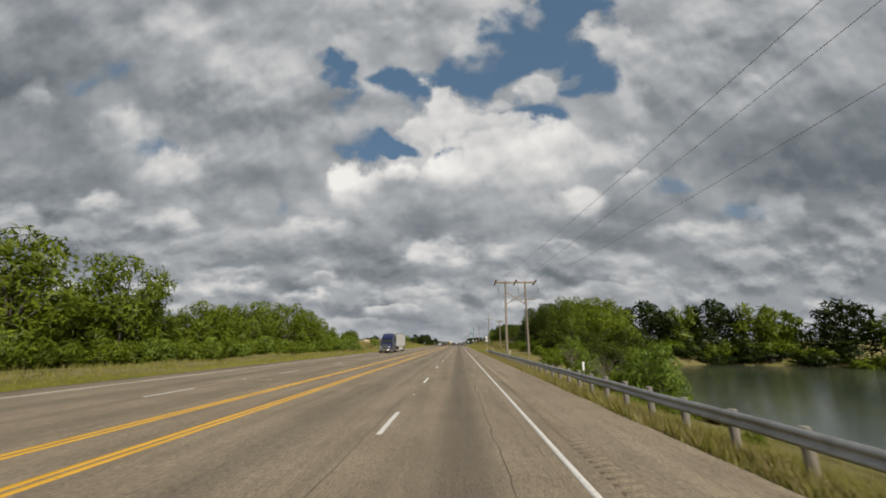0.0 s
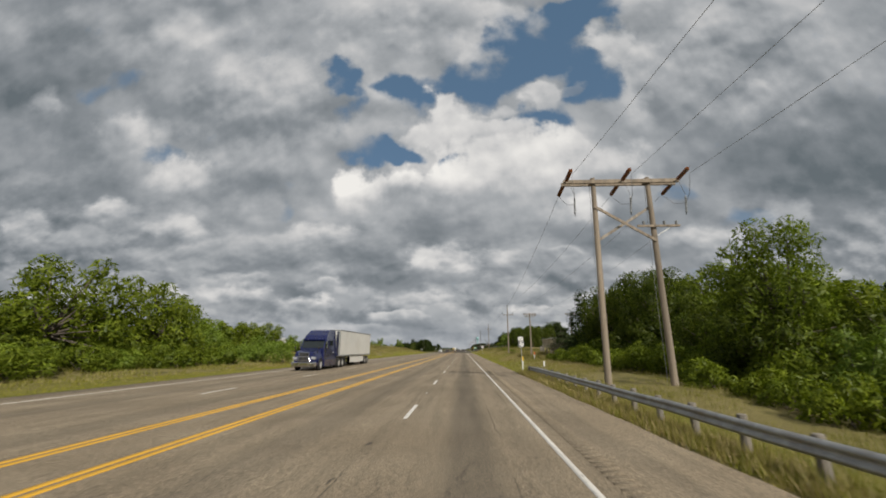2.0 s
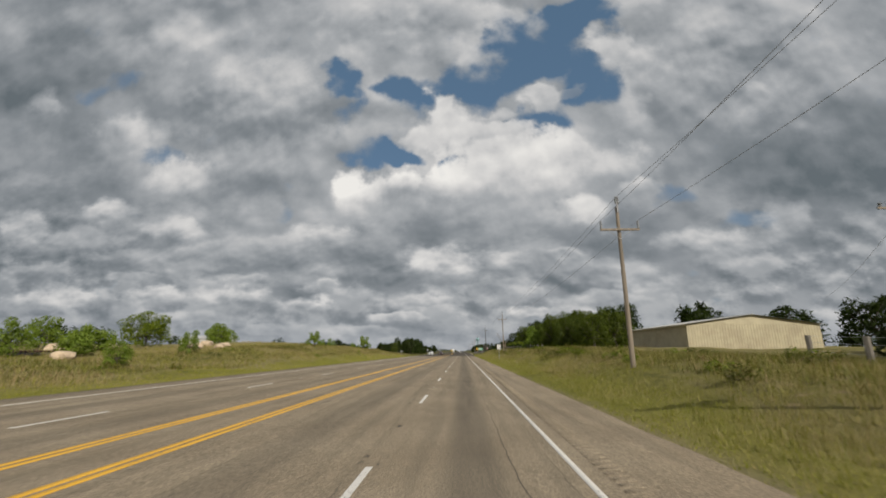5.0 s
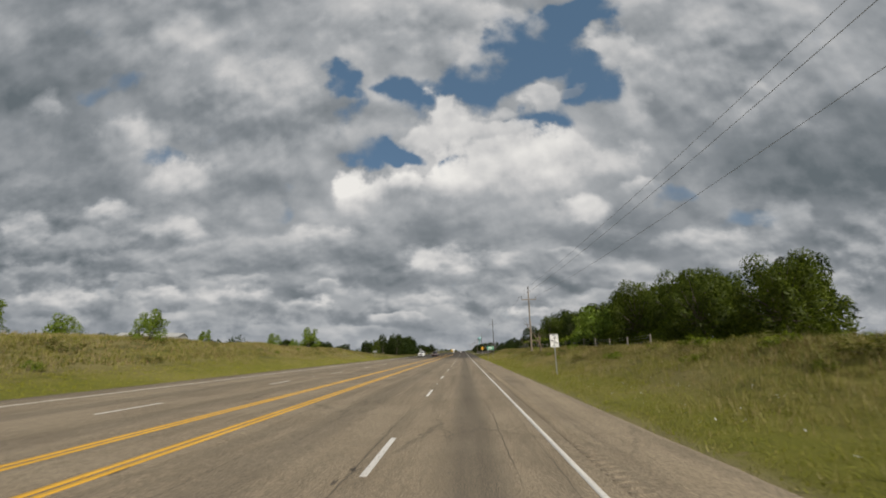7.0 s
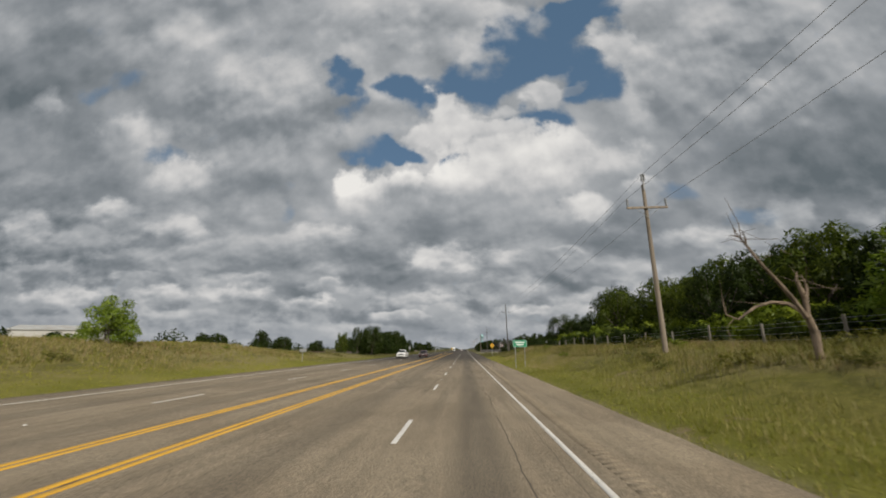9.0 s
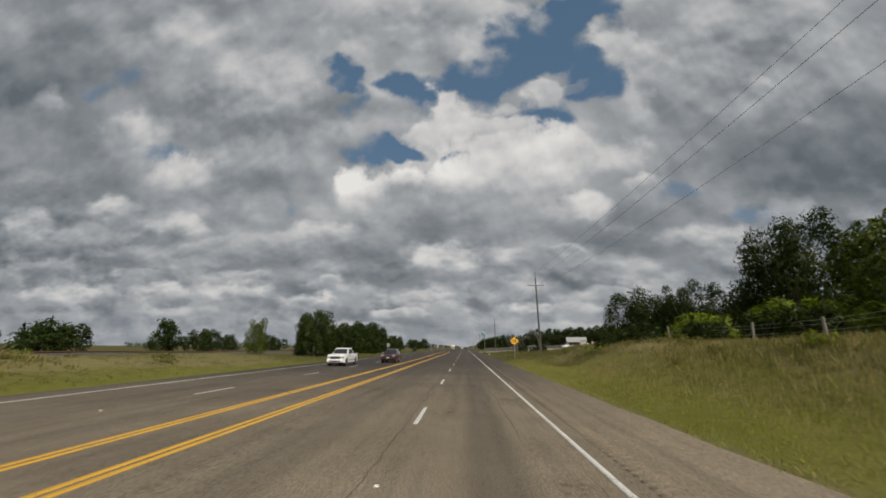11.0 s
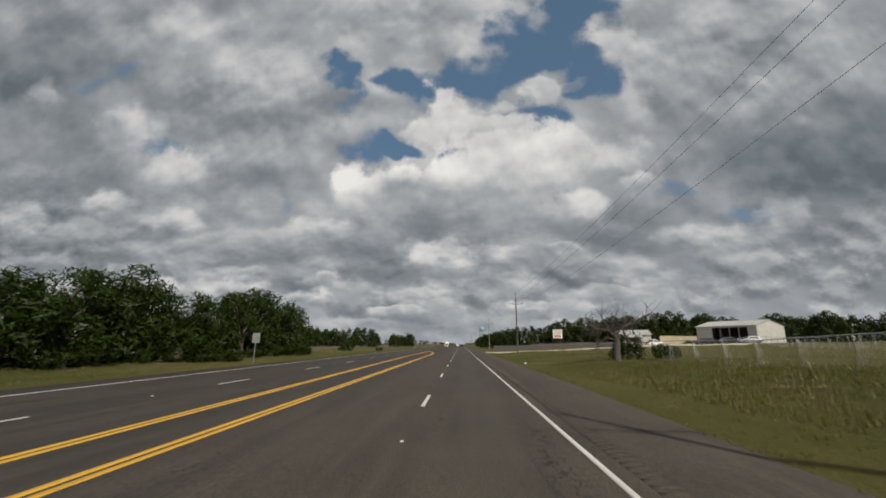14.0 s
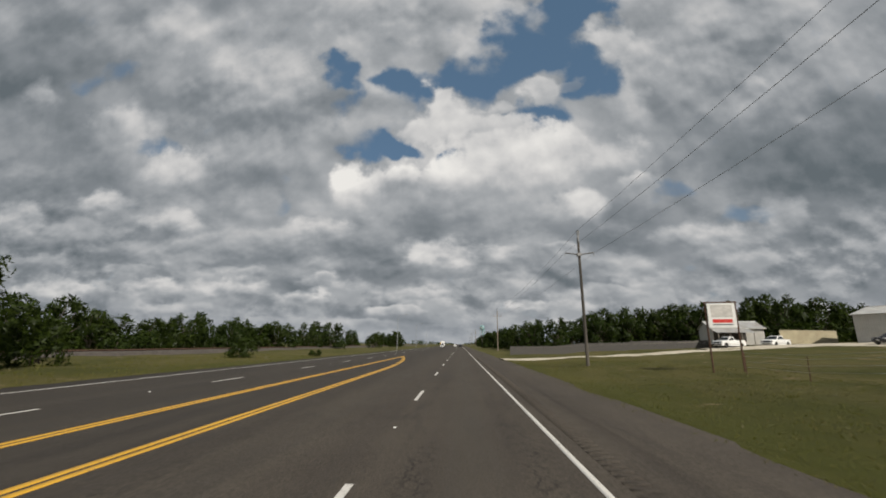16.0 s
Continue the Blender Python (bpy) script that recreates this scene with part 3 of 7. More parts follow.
CAR_YELLOW = paint("yellow_van_paint", (0.55, 0.36, 0.04), 0.1, 2, 0.4, bump=0.0)
TRAILER_WHITE = paint("white_trailer_skin", (0.66, 0.66, 0.63), 0.06, 0.8, 0.4, 0.0, 0.02, 12, second=(0.50, 0.48, 0.43), amount=0.35)
POLISHED = paint("polished_aluminium_wheel", (0.62, 0.62, 0.61), 0.08, 5, 0.4, 0.35, 0.0)
CHROME = paint("chrome", (0.62, 0.62, 0.63), 0.08, 5, 0.14, 1.0, 0.0)
RUBBER = paint("tyre_rubber", (0.022, 0.021, 0.020), 0.2, 6, 0.9, bump=0.2, second=(0.07, 0.06, 0.05), amount=0.3)
BLACK_PLASTIC = paint("black_plastic", (0.02, 0.02, 0.021), 0.15, 5, 0.6, bump=0.1)
GLASS = clear("tinted_window_glass")
LAMP_GLASS = clear("clear_lamp_lens", (0.30, 0.31, 0.32), 0.06)
RED_LENS = clear("red_lamp_lens", (0.30, 0.01, 0.01), 0.1)

# ---- tools for building ----


def part(name, bm, material, parent=None, label="", smooth=False):
    """Links a bmesh as one mesh object under a thing, or at top level."""
    me = bpy.data.meshes.new(name)
    bm.to_mesh(me)
    bm.free()
    return part_mesh(name, me, material, parent, label, smooth)


def part_mesh(name, me, material, parent=None, label="", smooth=False):
    if material and not me.materials:
        me.materials.append(material)
    if smooth:
        me.polygons.foreach_set("use_smooth", [True] * len(me.polygons))
    ob = new(name, me)
    if parent is not None:
        ob.parent = parent
    if label:
        tagged(ob, label)
    return ob


def thing(name, m, label, category, group="", kind=""):
    """An Empty at a thing's base, to parent its parts."""
    ob = new(name)
    ob.empty_display_size = 0.2
    ob.matrix_basis = m
    return tagged(ob, label, category, group, kind)


def mesh_of(name, verts, faces):
    """A mesh from arrays: verts (n, 3), faces (m, 3 or 4)."""
    verts, faces = np.asarray(verts, dtype=np.float32), np.asarray(faces, dtype=np.int32)
    me = bpy.data.meshes.new(name)
    k = faces.shape[1]
    me.vertices.add(len(verts))
    me.vertices.foreach_set("co", verts.ravel())
    me.loops.add(faces.size)
    me.loops.foreach_set("vertex_index", faces.ravel())
    me.polygons.add(len(faces))
    me.polygons.foreach_set("loop_start", np.arange(0, faces.size, k, dtype=np.int32))
    me.update(calc_edges=True)
    return me


def box(bm, x0, x1, y0, y1, z0, z1, bevel=0.0):
    """Adds a box; its edges are rounded off by bevel."""
    v = bmesh.ops.create_cube(bm, size=1.0, matrix=Matrix.LocRotScale(
        ((x0 + x1) / 2, (y0 + y1) / 2, (z0 + z1) / 2), None, (x1 - x0, y1 - y0, z1 - z0)))["verts"]
    if bevel:
        e = {e for q in v for e in q.link_edges}
        bmesh.ops.bevel(bm, geom=list(e), offset=bevel, segments=2, affect="EDGES", profile=0.6)
    return bm


def beam(bm, a, b, w, h):
    """Adds a square timber from a to b."""
    a, b = Vector(a), Vector(b)
    d = b - a
    m = Matrix.Translation((a + b) / 2) @ d.to_track_quat("Y", "Z").to_matrix().to_4x4() @ Matrix.Diagonal((w, d.length, h, 1))
    v = bmesh.ops.create_cube(bm, size=1.0, matrix=m)["verts"]
    bmesh.ops.bevel(bm, geom=list({e for q in v for e in q.link_edges}), offset=min(w, h) * 0.08, segments=1, affect="EDGES")
    return bm


def tube(bm, pts, radii, sides=8, caps=True):
    """Adds a round tube through pts with a radius at each."""
    pts = [Vector(p) for p in pts]
    if not hasattr(radii, "__len__"):
        radii = [radii] * len(pts)
    rings = []
    for i, p in enumerate(pts):
        d = (pts[min(i + 1, len(pts) - 1)] - pts[max(i - 1, 0)]).normalized()
        ref = Vector((1, 0, 0)) if abs(d.x) < 0.8 else Vector((0, 0, 1))
        u = d.cross(ref).normalized()
        w = d.cross(u)
        rings.append([bm.verts.new(p + radii[i] * (math.cos(6.2832 * k / sides) * u + math.sin(6.2832 * k / sides) * w)) for k in range(sides)])
    for a, b in zip(rings, rings[1:]):
        for k in range(sides):
            bm.faces.new((a[k], a[(k + 1) % sides], b[(k + 1) % sides], b[k]))
    if caps:
        bm.faces.new(rings[0])
        bm.faces.new(rings[-1][::-1])
    return bm


def lathe(bm, profile, sides=24, m=Matrix()):
    """Adds a turned body: profile of (radius, height along x), about the x axis."""
    rings = []
    for r, x in profile:
        rings.append([bm.verts.new(m @ Vector((x, r * math.cos(6.2832 * k / sides), r * math.sin(6.2832 * k / sides)))) for k in range(sides)])
    for a, b in zip(rings, rings[1:]):
        for k in range(sides):
            bm.faces.new((a[k], b[k], b[(k + 1) % sides], a[(k + 1) % sides]))
    bm.faces.new(rings[0])
    bm.faces.new(rings[-1][::-1])
    return bm


def plate(bm, outline, thick, m=Matrix()):
    """Adds a flat plate of the outline (x, z), facing -y, thick metres deep."""
    front = [bm.verts.new(m @ Vector((x, 0, z))) for x, z in outline]
    back = [bm.verts.new(m @ Vector((x, thick, z))) for x, z in outline]
    bm.faces.new(front)
    bm.faces.new(back[::-1])
    n = len(outline)
    for i in range(n):
        bm.faces.new((front[i], back[i], back[(i + 1) % n], front[(i + 1) % n]))
    return bm


def rounded(w, h, r, n=5):
    """The outline of a rounded rectangle about the origin."""
    out = []
    for cx, cz, a in ((w / 2 - r, h / 2 - r, 0), (-w / 2 + r, h / 2 - r, 90), (-w / 2 + r, -h / 2 + r, 180), (w / 2 - r, -h / 2 + r, 270)):
        for i in range(n):
            b = radians(a + 90 * i / (n - 1))
            out.append((cx + r * math.cos(b), cz + r * math.sin(b)))
    return out


def lettering(text, size, m, material, parent, name="lettering", wide=1.0):
    """Raised letters in the built-in font, upright in the x-z plane, facing -y, centred on m."""
    cu = bpy.data.curves.new(name, "FONT")
    cu.body, cu.size, cu.extrude, cu.align_x, cu.align_y = text, size, 0.002, "CENTER", "CENTER"
    cu.offset = size * 0.012
    tmp = bpy.data.objects.new(name, cu)
    me = bpy.data.meshes.new_from_object(tmp)
    bpy.data.objects.remove(tmp)
    me.transform(m @ pose(0, 0, 0, 90) @ Matrix.Diagonal((wide, 1, 1, 1)))
    me.materials.clear()
    return part_mesh(name, me, material, parent)


# ---- ground ----
RIGHT_X = (5.0, 8.0, 12.0, 25.0, 80.0)
RIGHT = {
    -200: (0, -0.8, -2.2, -2.6, -1.5), 44: (0, -0.7, -2.0, -2.4, -1.6), 60: (0, -0.2, -0.5, -1.8, -1.6), 95: (0, 0.1, 0.5, 0.6, -1.2), 74: (0, 0.0, 0.3, -0.6, -1.4),
    108: (0, 0.1, 0.6, 1.0, 0.4), 140: (0, 0.6, 1.6, 2.0, 2.0), 170: (0, 0.6, 2.1, 2.6, 2.8), 290: (0, 0.6, 2.2, 2.6, 3.0),
    330: (0, 0.4, 1.2, 1.6, 2.8), 350: (0, 0.25, 0.8, 1.3, 2.8), 420: (0, 0.0, 0.2, 0.8, 3.2), 700: (0, 0.0, 0.2, 0.5, 1.5)}
LEFT_X = (19.4, 23.0, 30.0, 45.0, 90.0, 160.0)
LEFT = {
    -200: (0, 0.0, 0.0, 0.3, 0.5, 0.5), 100: (0, 0.0, 0.2, 1.0, 1.0, 1.2), 150: (0, 0.2, 0.6, 1.8, 1.5, 2.5), 185: (0, 0.7, 2.5, 2.8, 2.0, 3.5),
    202: (0, 0.9, 2.9, 3.6, 2.4, 3.8), 255: (0, 0.6, 2.4, 2.5, 1.6, 4.4), 290: (0, 0.3, 1.2, 1.0, 0.8, 4.4), 340: (0, 0.1, 0.4, 0.5, 0.6, 4.4),
    420: (0, 0.1, 0.3, 0.4, 0.3, 1.5), 700: (0, 0.1, 0.3, 0.4, 0.3, 0.3)}


def profile_height(table, xs, x, y):
    keys = sorted(table)
    y = min(max(y, keys[0]), keys[-1])
    for a, b in zip(keys, keys[1:]):
        if y <= b:
            f = (y - a) / (b - a)
            f = f * f * (3 - 2 * f)
            return float(np.interp(x, xs, [p + (q - p) * f for p, q in zip(table[a], table[b])]))
    return 0.0


def pond_at(x, y):
    """How far inside the pond's bowl a place lies, 0 to 1."""
    d = ((x - 52) / 35) ** 2 + ((y - 40) / 60) ** 2 + 0.12 * math.sin(x * 0.3) + 0.1 * math.sin(y * 0.21)
    return min(1.0, max(0.0, (1.12 - d) * 3.0))


def height(x, y):
    """The ground's height; the road is at 0."""
    if x > 5.0:
        h = profile_height(RIGHT, RIGHT_X, x, y)
        edge = min(1.0, (x - 5.0) / 4)
    elif x < -19.4:
        h = profile_height(LEFT, LEFT_X, -x, y)
        edge = min(1.0, (-19.4 - x) / 4)
    else:
        return -0.10
    n = noise.noise(Vector((x * 0.13, y * 0.11, 0))) * 0.35 + noise.noise(Vector((x * 0.5, y * 0.45, 3))) * 0.12
    h += n * edge - 0.02
    if x > 8:
        h -= 3.0 * pond_at(x, y)
    return h


def ladder(stops):
    """Positions from stops of (from, to, step)."""
    out = []
    for a, b, s in stops:
        out += list(np.arange(a, b, s))
    return out + [stops[-1][1]]


def build_ground():
    xs = ladder(((-4000, -400, 450), (-400, -100, 30), (-100, -46, 6), (-46, -19.4, 1.1), (-19.4, 5.0, 8.2), (5.0, 18, 0.6),
                 (18, 34, 1.6), (34, 100, 6), (100, 400, 30), (400, 4000, 450)))
    ys = ladder(((-260, -20, 12), (-20, 470, 1.8), (470, 800, 12), (800, 4900, 400)))
    verts = [(x, y, height(x, y)) for y in ys for x in xs]
    n = len(xs)
    faces = [(j * n + i, j * n + i + 1, (j + 1) * n + i + 1, (j + 1) * n + i) for j in range(len(ys) - 1) for i in range(n - 1)]
    g = part_mesh("ground", mesh_of("ground", verts, faces), TURF, smooth=True)
    tagged(g, "rolling roadside ground of green and straw-coloured turf", "ground", kind="structure")


build_ground()


def water_material():
    m = bpy.data.materials.new("pond_water")
    m.use_nodes = True
    t = m.node_tree
    g = Nodes(t)
    p = t.nodes["Principled BSDF"]
    pos = t.nodes.new("ShaderNodeNewGeometry").outputs["Position"]
    g.put(p.inputs["Base Color"], g.mix(g.range(g.noise(pos, 0.06, 4.0), 0.35, 0.7), (0.045, 0.058, 0.035), (0.085, 0.095, 0.055)))
    p.inputs["Roughness"].default_value = 0.12
    b = t.nodes.new("ShaderNodeBump")
    b.inputs["Strength"].default_value, b.inputs["Distance"].default_value = 0.25, 0.05
    g.put(b.inputs["Height"], g.noise(pos, 3.0, 4.0, 0.6))
    t.links.new(b.outputs[0], p.inputs["Normal"])
    return m


bm = bmesh.new()
ring = [bm.verts.new((52 + 37 * math.cos(a), 40 + 62 * math.sin(a), -2.6)) for a in np.linspace(0, 6.2832, 49)[:-1]]
bm.faces.new(ring)
tagged(part("water", bm, water_material()), "calm murky green pond water below the road bank", "pond", kind="structure")

# ---- road ----


def widen(y):
    """By how much the far half of the road moves over where the median grows."""
    f = min(1.0, max(0.0, (y - 310) / 90))
    return -1.1 * f * f * (3 - 2 * f)


def right_rim(y):
    """The pavement's right edge, ragged."""
    f = min(1.0, max(0.0, (y - 290) / 90))
    return 4.75 + 0.25 * min(1, max(0, (y - 150) / 100)) + 0.9 * f + 0.10 * noise.noise(Vector((0, y * 0.35, 5))) + 0.04 * noise.noise(Vector((3, y * 1.9, 5)))


def left_rim(y):
    return -19.3 + widen(y) + 0.10 * noise.noise(Vector((7, y * 0.3, 5)))


def crown(x):
    """The road's camber, thrown off to both sides of the middle."""
    return -0.004 * abs(x + 7.0)


def build_road():
    ys = ladder(((-200, -10, 10), (-10, 470, 0.8), (470, 800, 10), (800, 4900, 200)))
    cols = 12
    verts, faces = [], []
    for y in ys:
        a, b = left_rim(y), right_rim(y)
        row = [(a - 0.06, -0.16)] + [(a + (b - a) * k / cols, 0.06 + crown(a + (b - a) * k / cols)) for k in range(cols + 1)] + [(b + 0.06, -0.16)]
        verts += [(x, y, z) for x, z in row]
    n = cols + 3
    faces = [(j * n + i, j * n + i + 1, (j + 1) * n + i + 1, (j + 1) * n + i) for j in range(len(ys) - 1) for i in range(n - 1)]
    r = part_mesh("road", mesh_of("road", verts, faces), ASPHALT)
    return tagged(r, "worn grey-brown asphalt highway with two lanes each way", "road", kind="structure")


road = build_road()
TOP = 0.06    # the road's surface at its crown


def stripe(name, xs_of, half, y0, y1, material, step=2.0, z=0.006):
    """A painted line along the road."""
    ys = ladder(((y0, min(y1, 480), step), (min(y1, 480), y1, 40))) if y1 > 480 else ladder(((y0, y1, step),))
    verts, faces = [], []
    for y in ys:
        x = xs_of(y)
        w = half * (1 + 0.07 * noise.noise(Vector((x, y * 0.9, 2))))
        verts += [(x - w, y, TOP + crown(x) + z - 0.012), (x - w + 0.004, y, TOP + crown(x) + z), (x + w - 0.004, y, TOP + crown(x) + z), (x + w, y, TOP + crown(x) + z - 0.012)]
    faces = [(4 * j + i, 4 * j + i + 1, 4 * j + i + 5, 4 * j + i + 4) for j in range(len(ys) - 1) for i in range(3)]
    return part_mesh(name, mesh_of(name, verts, faces), material, road)


EDGE_X, DASH_X, NEAR_Y_X, FAR_Y_X, DASH_L_X, EDGE_L_X = 1.95, -1.72, -6.15, -8.1, -11.9, -17.1
stripe("edge_line", lambda y: EDGE_X, 0.062, -150, 4800, WHITE_LINE)
stripe("edge_line", lambda y: EDGE_L_X + widen(y), 0.062, -150, 4800, WHITE_LINE)


def near_yellow(y):
    f = max(0.0, (y - 404) / 34)
    return NEAR_Y_X - 3.0 * f * f


for off in (-0.125, 0.125):
    stripe("yellow_line", lambda y: near_yellow(y) + off, 0.083, -150, 438, YELLOW_LINE, 1.0)
    stripe("yellow_line", lambda y: FAR_Y_X + widen(y) + off, 0.083, -150, 440, YELLOW_LINE)


def slab(x0, x1, y0, y1, z0, z1):
    bm = bmesh.new()
    box(bm, x0, x1, y0, y1, z0, z1)
    me = bpy.data.meshes.new("dash")
    bm.to_mesh(me)
    bm.free()
    me.materials.append(WHITE_LINE)
    return me


DASH = slab(-0.062, 0.062, 0.0, 3.05, -0.01, 0.006)
for k in range(-3, 60):
    ob = part_mesh("dash", DASH, None, road)
    ob.location = (DASH_X, 9.8 + 12.19 * k, TOP + crown(DASH_X))
    ob = part_mesh("dash", DASH, None, road)
    ob.location = (DASH_L_X + widen(16 + 12.19 * k), 15.9 + 12.19 * k, TOP + crown(DASH_L_X))

# milled rumble strip on the right shoulder
verts, faces = [], []
for i, y in enumerate(np.arange(-10, 440, 0.30)):
    z = TOP + crown(2.5) + 0.003
    b = len(verts)
    for yy, zz in ((y, z), (y + 0.05, z + 0.016), (y + 0.13, z + 0.016), (y + 0.18, z)):
        verts += [(2.34, yy, zz), (2.74, yy, zz)]
    faces += [(b, b + 1, b + 3, b + 2), (b + 2, b + 3, b + 5, b + 4), (b + 4, b + 5, b + 7, b + 6), (b, b + 2, b + 4, b + 6), (b + 1, b + 7, b + 5, b + 3)]
tagged(part_mesh("rumble_strip", mesh_of("rumble_strip", verts, faces), ASPHALT, road), kind="stuff")

# ---- plants ----


def leaf_cards(rng, lobes, count, size, inner=0.18, squash=0.9):
    """Leaf sprays over the skins of the lobes (x, y, z, radius): two leaflets each, in one mesh."""
    lob = np.array(lobes)
    pick = rng.choice(len(lob), count, p=lob[:, 3] ** 2 / (lob[:, 3] ** 2).sum())
    way = rng.normal(size=(count, 3))
    way[:, 2] += 0.25
    way /= np.linalg.norm(way, axis=1)[:, None]
    deep = rng.random(count) < inner
    # smaller tufts within each lobe give the crown its broken outline
    tuft = np.sin(way[:, 0] * 7 + pick * 1.3) * np.sin(way[:, 1] * 6 + pick * 2.1) * np.sin(way[:, 2] * 8 + pick)
    r = np.where(deep, rng.uniform(0.35, 0.8, count), 0.86 + 0.2 * tuft + rng.normal(0, 0.07, count))
    p = lob[pick, :3] + way * (lob[pick, 3] * r)[:, None] * [1, 1, squash]
    nrm = way + rng.normal(0, 0.65, (count, 3)) + [0, 0, 0.35]
    nrm /= np.linalg.norm(nrm, axis=1)[:, None]
    a = np.cross(nrm, rng.normal(size=(count, 3)))
    a /= np.linalg.norm(a, axis=1)[:, None]
    b = np.cross(nrm, a)
    s = (size * rng.uniform(0.6, 1.35, count) * np.where(deep, 1.6, 1.0))[:, None]
    leaflets = []
    for k in range(2):
        t = 2.6 * k + rng.normal(0, 0.35, count)[:, None]
        d = a * np.cos(t) + b * np.sin(t) + nrm * rng.normal(0, 0.3, count)[:, None]
        w = np.cross(d, nrm)
        leaflets.append(np.stack([p - w * s * 0.19, p + w * s * 0.19 + d * s * 0.12, p + d * s * 0.80 - w * s * 0.08], 1))
    v = np.stack(leaflets)
    # faces turned outwards, shaded with the roundness of the lobe that they grow on
    out = np.cross(v[:, :, 1] - v[:, :, 0], v[:, :, 2] - v[:, :, 0])
    flip = (out * way).sum(2) < 0
    v[flip] = v[flip][:, ::-1]
    out[flip] *= -1
    out /= np.linalg.norm(out, axis=2)[:, :, None] + 1e-9
    bend = way * 0.7 + out * 0.45
    bend /= np.linalg.norm(bend, axis=2)[:, :, None]
    v = v.reshape(-1, 3)
    v[:, 2] = np.maximum(v[:, 2], 0.02)
    me = mesh_of("leaves", v, np.arange(len(v)).reshape(-1, 3))
    me.normals_split_custom_set_from_vertices(np.repeat(bend.reshape(-1, 3), 3, axis=0).tolist())
    return me


def limbs(rng, lobes, trunk, lean=0.3, stems=1, low=0.35):
    """A tapered trunk with limbs that reach into the lobes."""
    bm = bmesh.new()
    tall = max(l[2] for l in lobes)
    for s in range(stems):
        foot = Vector((rng.normal(0, 0.12) * (stems > 1) * 2, rng.normal(0, 0.12) * (stems > 1) * 2, -0.3))
        fork = Vector((rng.normal(0, lean), rng.normal(0, lean), tall * low))
        mid = (foot + fork) / 2 + Vector((rng.normal(0, lean * 0.4), rng.normal(0, lean * 0.4), 0))
        tube(bm, [foot, foot + Vector((0, 0, 0.4)), mid, fork], [trunk * 1.35, trunk, trunk * 0.85, trunk * 0.7], 8)
        for i, (x, y, z, r) in enumerate(lobes):
            if i % stems != s:
                continue
            tip = Vector((x, y, z + r * 0.3))
            knee = fork.lerp(tip, 0.5) + Vector((rng.normal(0, 0.25), rng.normal(0, 0.25), -0.1 * r))
            tube(bm, [fork - Vector((0, 0, 0.15)), knee, tip], [trunk * 0.55, trunk * 0.36, trunk * 0.1], 5, False)
    return bm


def plant_kind(name, seed, lobes, count, size, leaf, trunk, label, category, stems=1, bark=None, inner=0.18, squash=0.9, low=0.35):
    """One tree or bush at the origin, to be copied: trunk with limbs, and a crown of leaves."""
    rng = np.random.default_rng(seed)
    t = thing(name, Matrix(), label, category)
    part("trunk", limbs(rng, lobes, trunk, stems=stems, low=low), bark or BARK, t)
    part_mesh("crown", leaf_cards(rng, lobes, count, size, inner, squash), leaf, t)
    return t


def crown_lobes(seed, n, wide, lo, hi, r0, r1, top=0.55):
    """Lobes of a crown: n of them within the half width, from lo to hi, narrower to the top."""
    rng = np.random.default_rng(seed)
    out = [(0, 0, (lo + hi) / 2, (hi - lo) * 0.36)]
    for i in range(n):
        f = (i + 0.5) / n
        z = lo + (hi - lo) * f
        reach = wide * math.sqrt(max(0.05, 1 - (max(0, f - 0.3) / 0.85) ** 2)) * (0.6 + 0.4 * rng.random())
        a = i * 2.4 + rng.normal(0, 0.35)
        out.append((reach * math.cos(a), reach * math.sin(a), z, rng.uniform(r0, r1) * (1.15 - top * f * 0.6)))
    return out


# one plant of each kind is built at the origin; the first use moves it into place, later ones copy it
KINDS = {}
ELM = "leafy green roadside elm with a broken rounded crown"
KINDS["elm"] = [plant_kind("tree", 11 + i, crown_lobes(20 + i, 22, 3.1, 0.9, 7.0, 0.8, 1.5, 0.3), 7600, 0.235, LEAF_ELM, 0.17, ELM, "tree") for i in range(3)]
KINDS["elm_mid"] = [plant_kind("tree", 13 + i, crown_lobes(20 + i, 22, 3.1, 0.7, 7.0, 0.9, 1.6, 0.3), 3600, 0.36, LEAF_ELM, 0.17, ELM, "tree") for i in range(3)]
KINDS["elm_far"] = [plant_kind("tree", 15 + i, crown_lobes(20 + i, 20, 3.0, 0.9, 7.0, 0.8, 1.5, 0.3), 1300, 0.62, LEAF_ELM, 0.17, ELM, "tree") for i in range(2)]
OAK = "dark green live oak with a dense rounded crown"
KINDS["oak"] = [plant_kind("tree", 31 + i, crown_lobes(40 + i, 22, 3.6, 0.7, 6.8, 0.9, 1.6, 0.3), 8000, 0.245, LEAF_OAK, 0.2, OAK, "tree", stems=2, inner=0.25) for i in range(3)]
KINDS["oak_mid"] = [plant_kind("tree", 33 + i, crown_lobes(40 + i, 22, 3.6, 0.6, 6.8, 1.0, 1.7, 0.3), 3600, 0.38, LEAF_OAK, 0.2, OAK, "tree", stems=2, inner=0.25) for i in range(3)]
KINDS["oak_far"] = [plant_kind("tree", 35 + i, crown_lobes(40 + i, 20, 3.5, 0.5, 6.8, 0.9, 1.7, 0.3), 1200, 0.66, LEAF_OAK, 0.2, OAK, "tree", stems=2, inner=0.25) for i in range(2)]
HACK = "green hackberry with a dense broken crown and shaded inside"
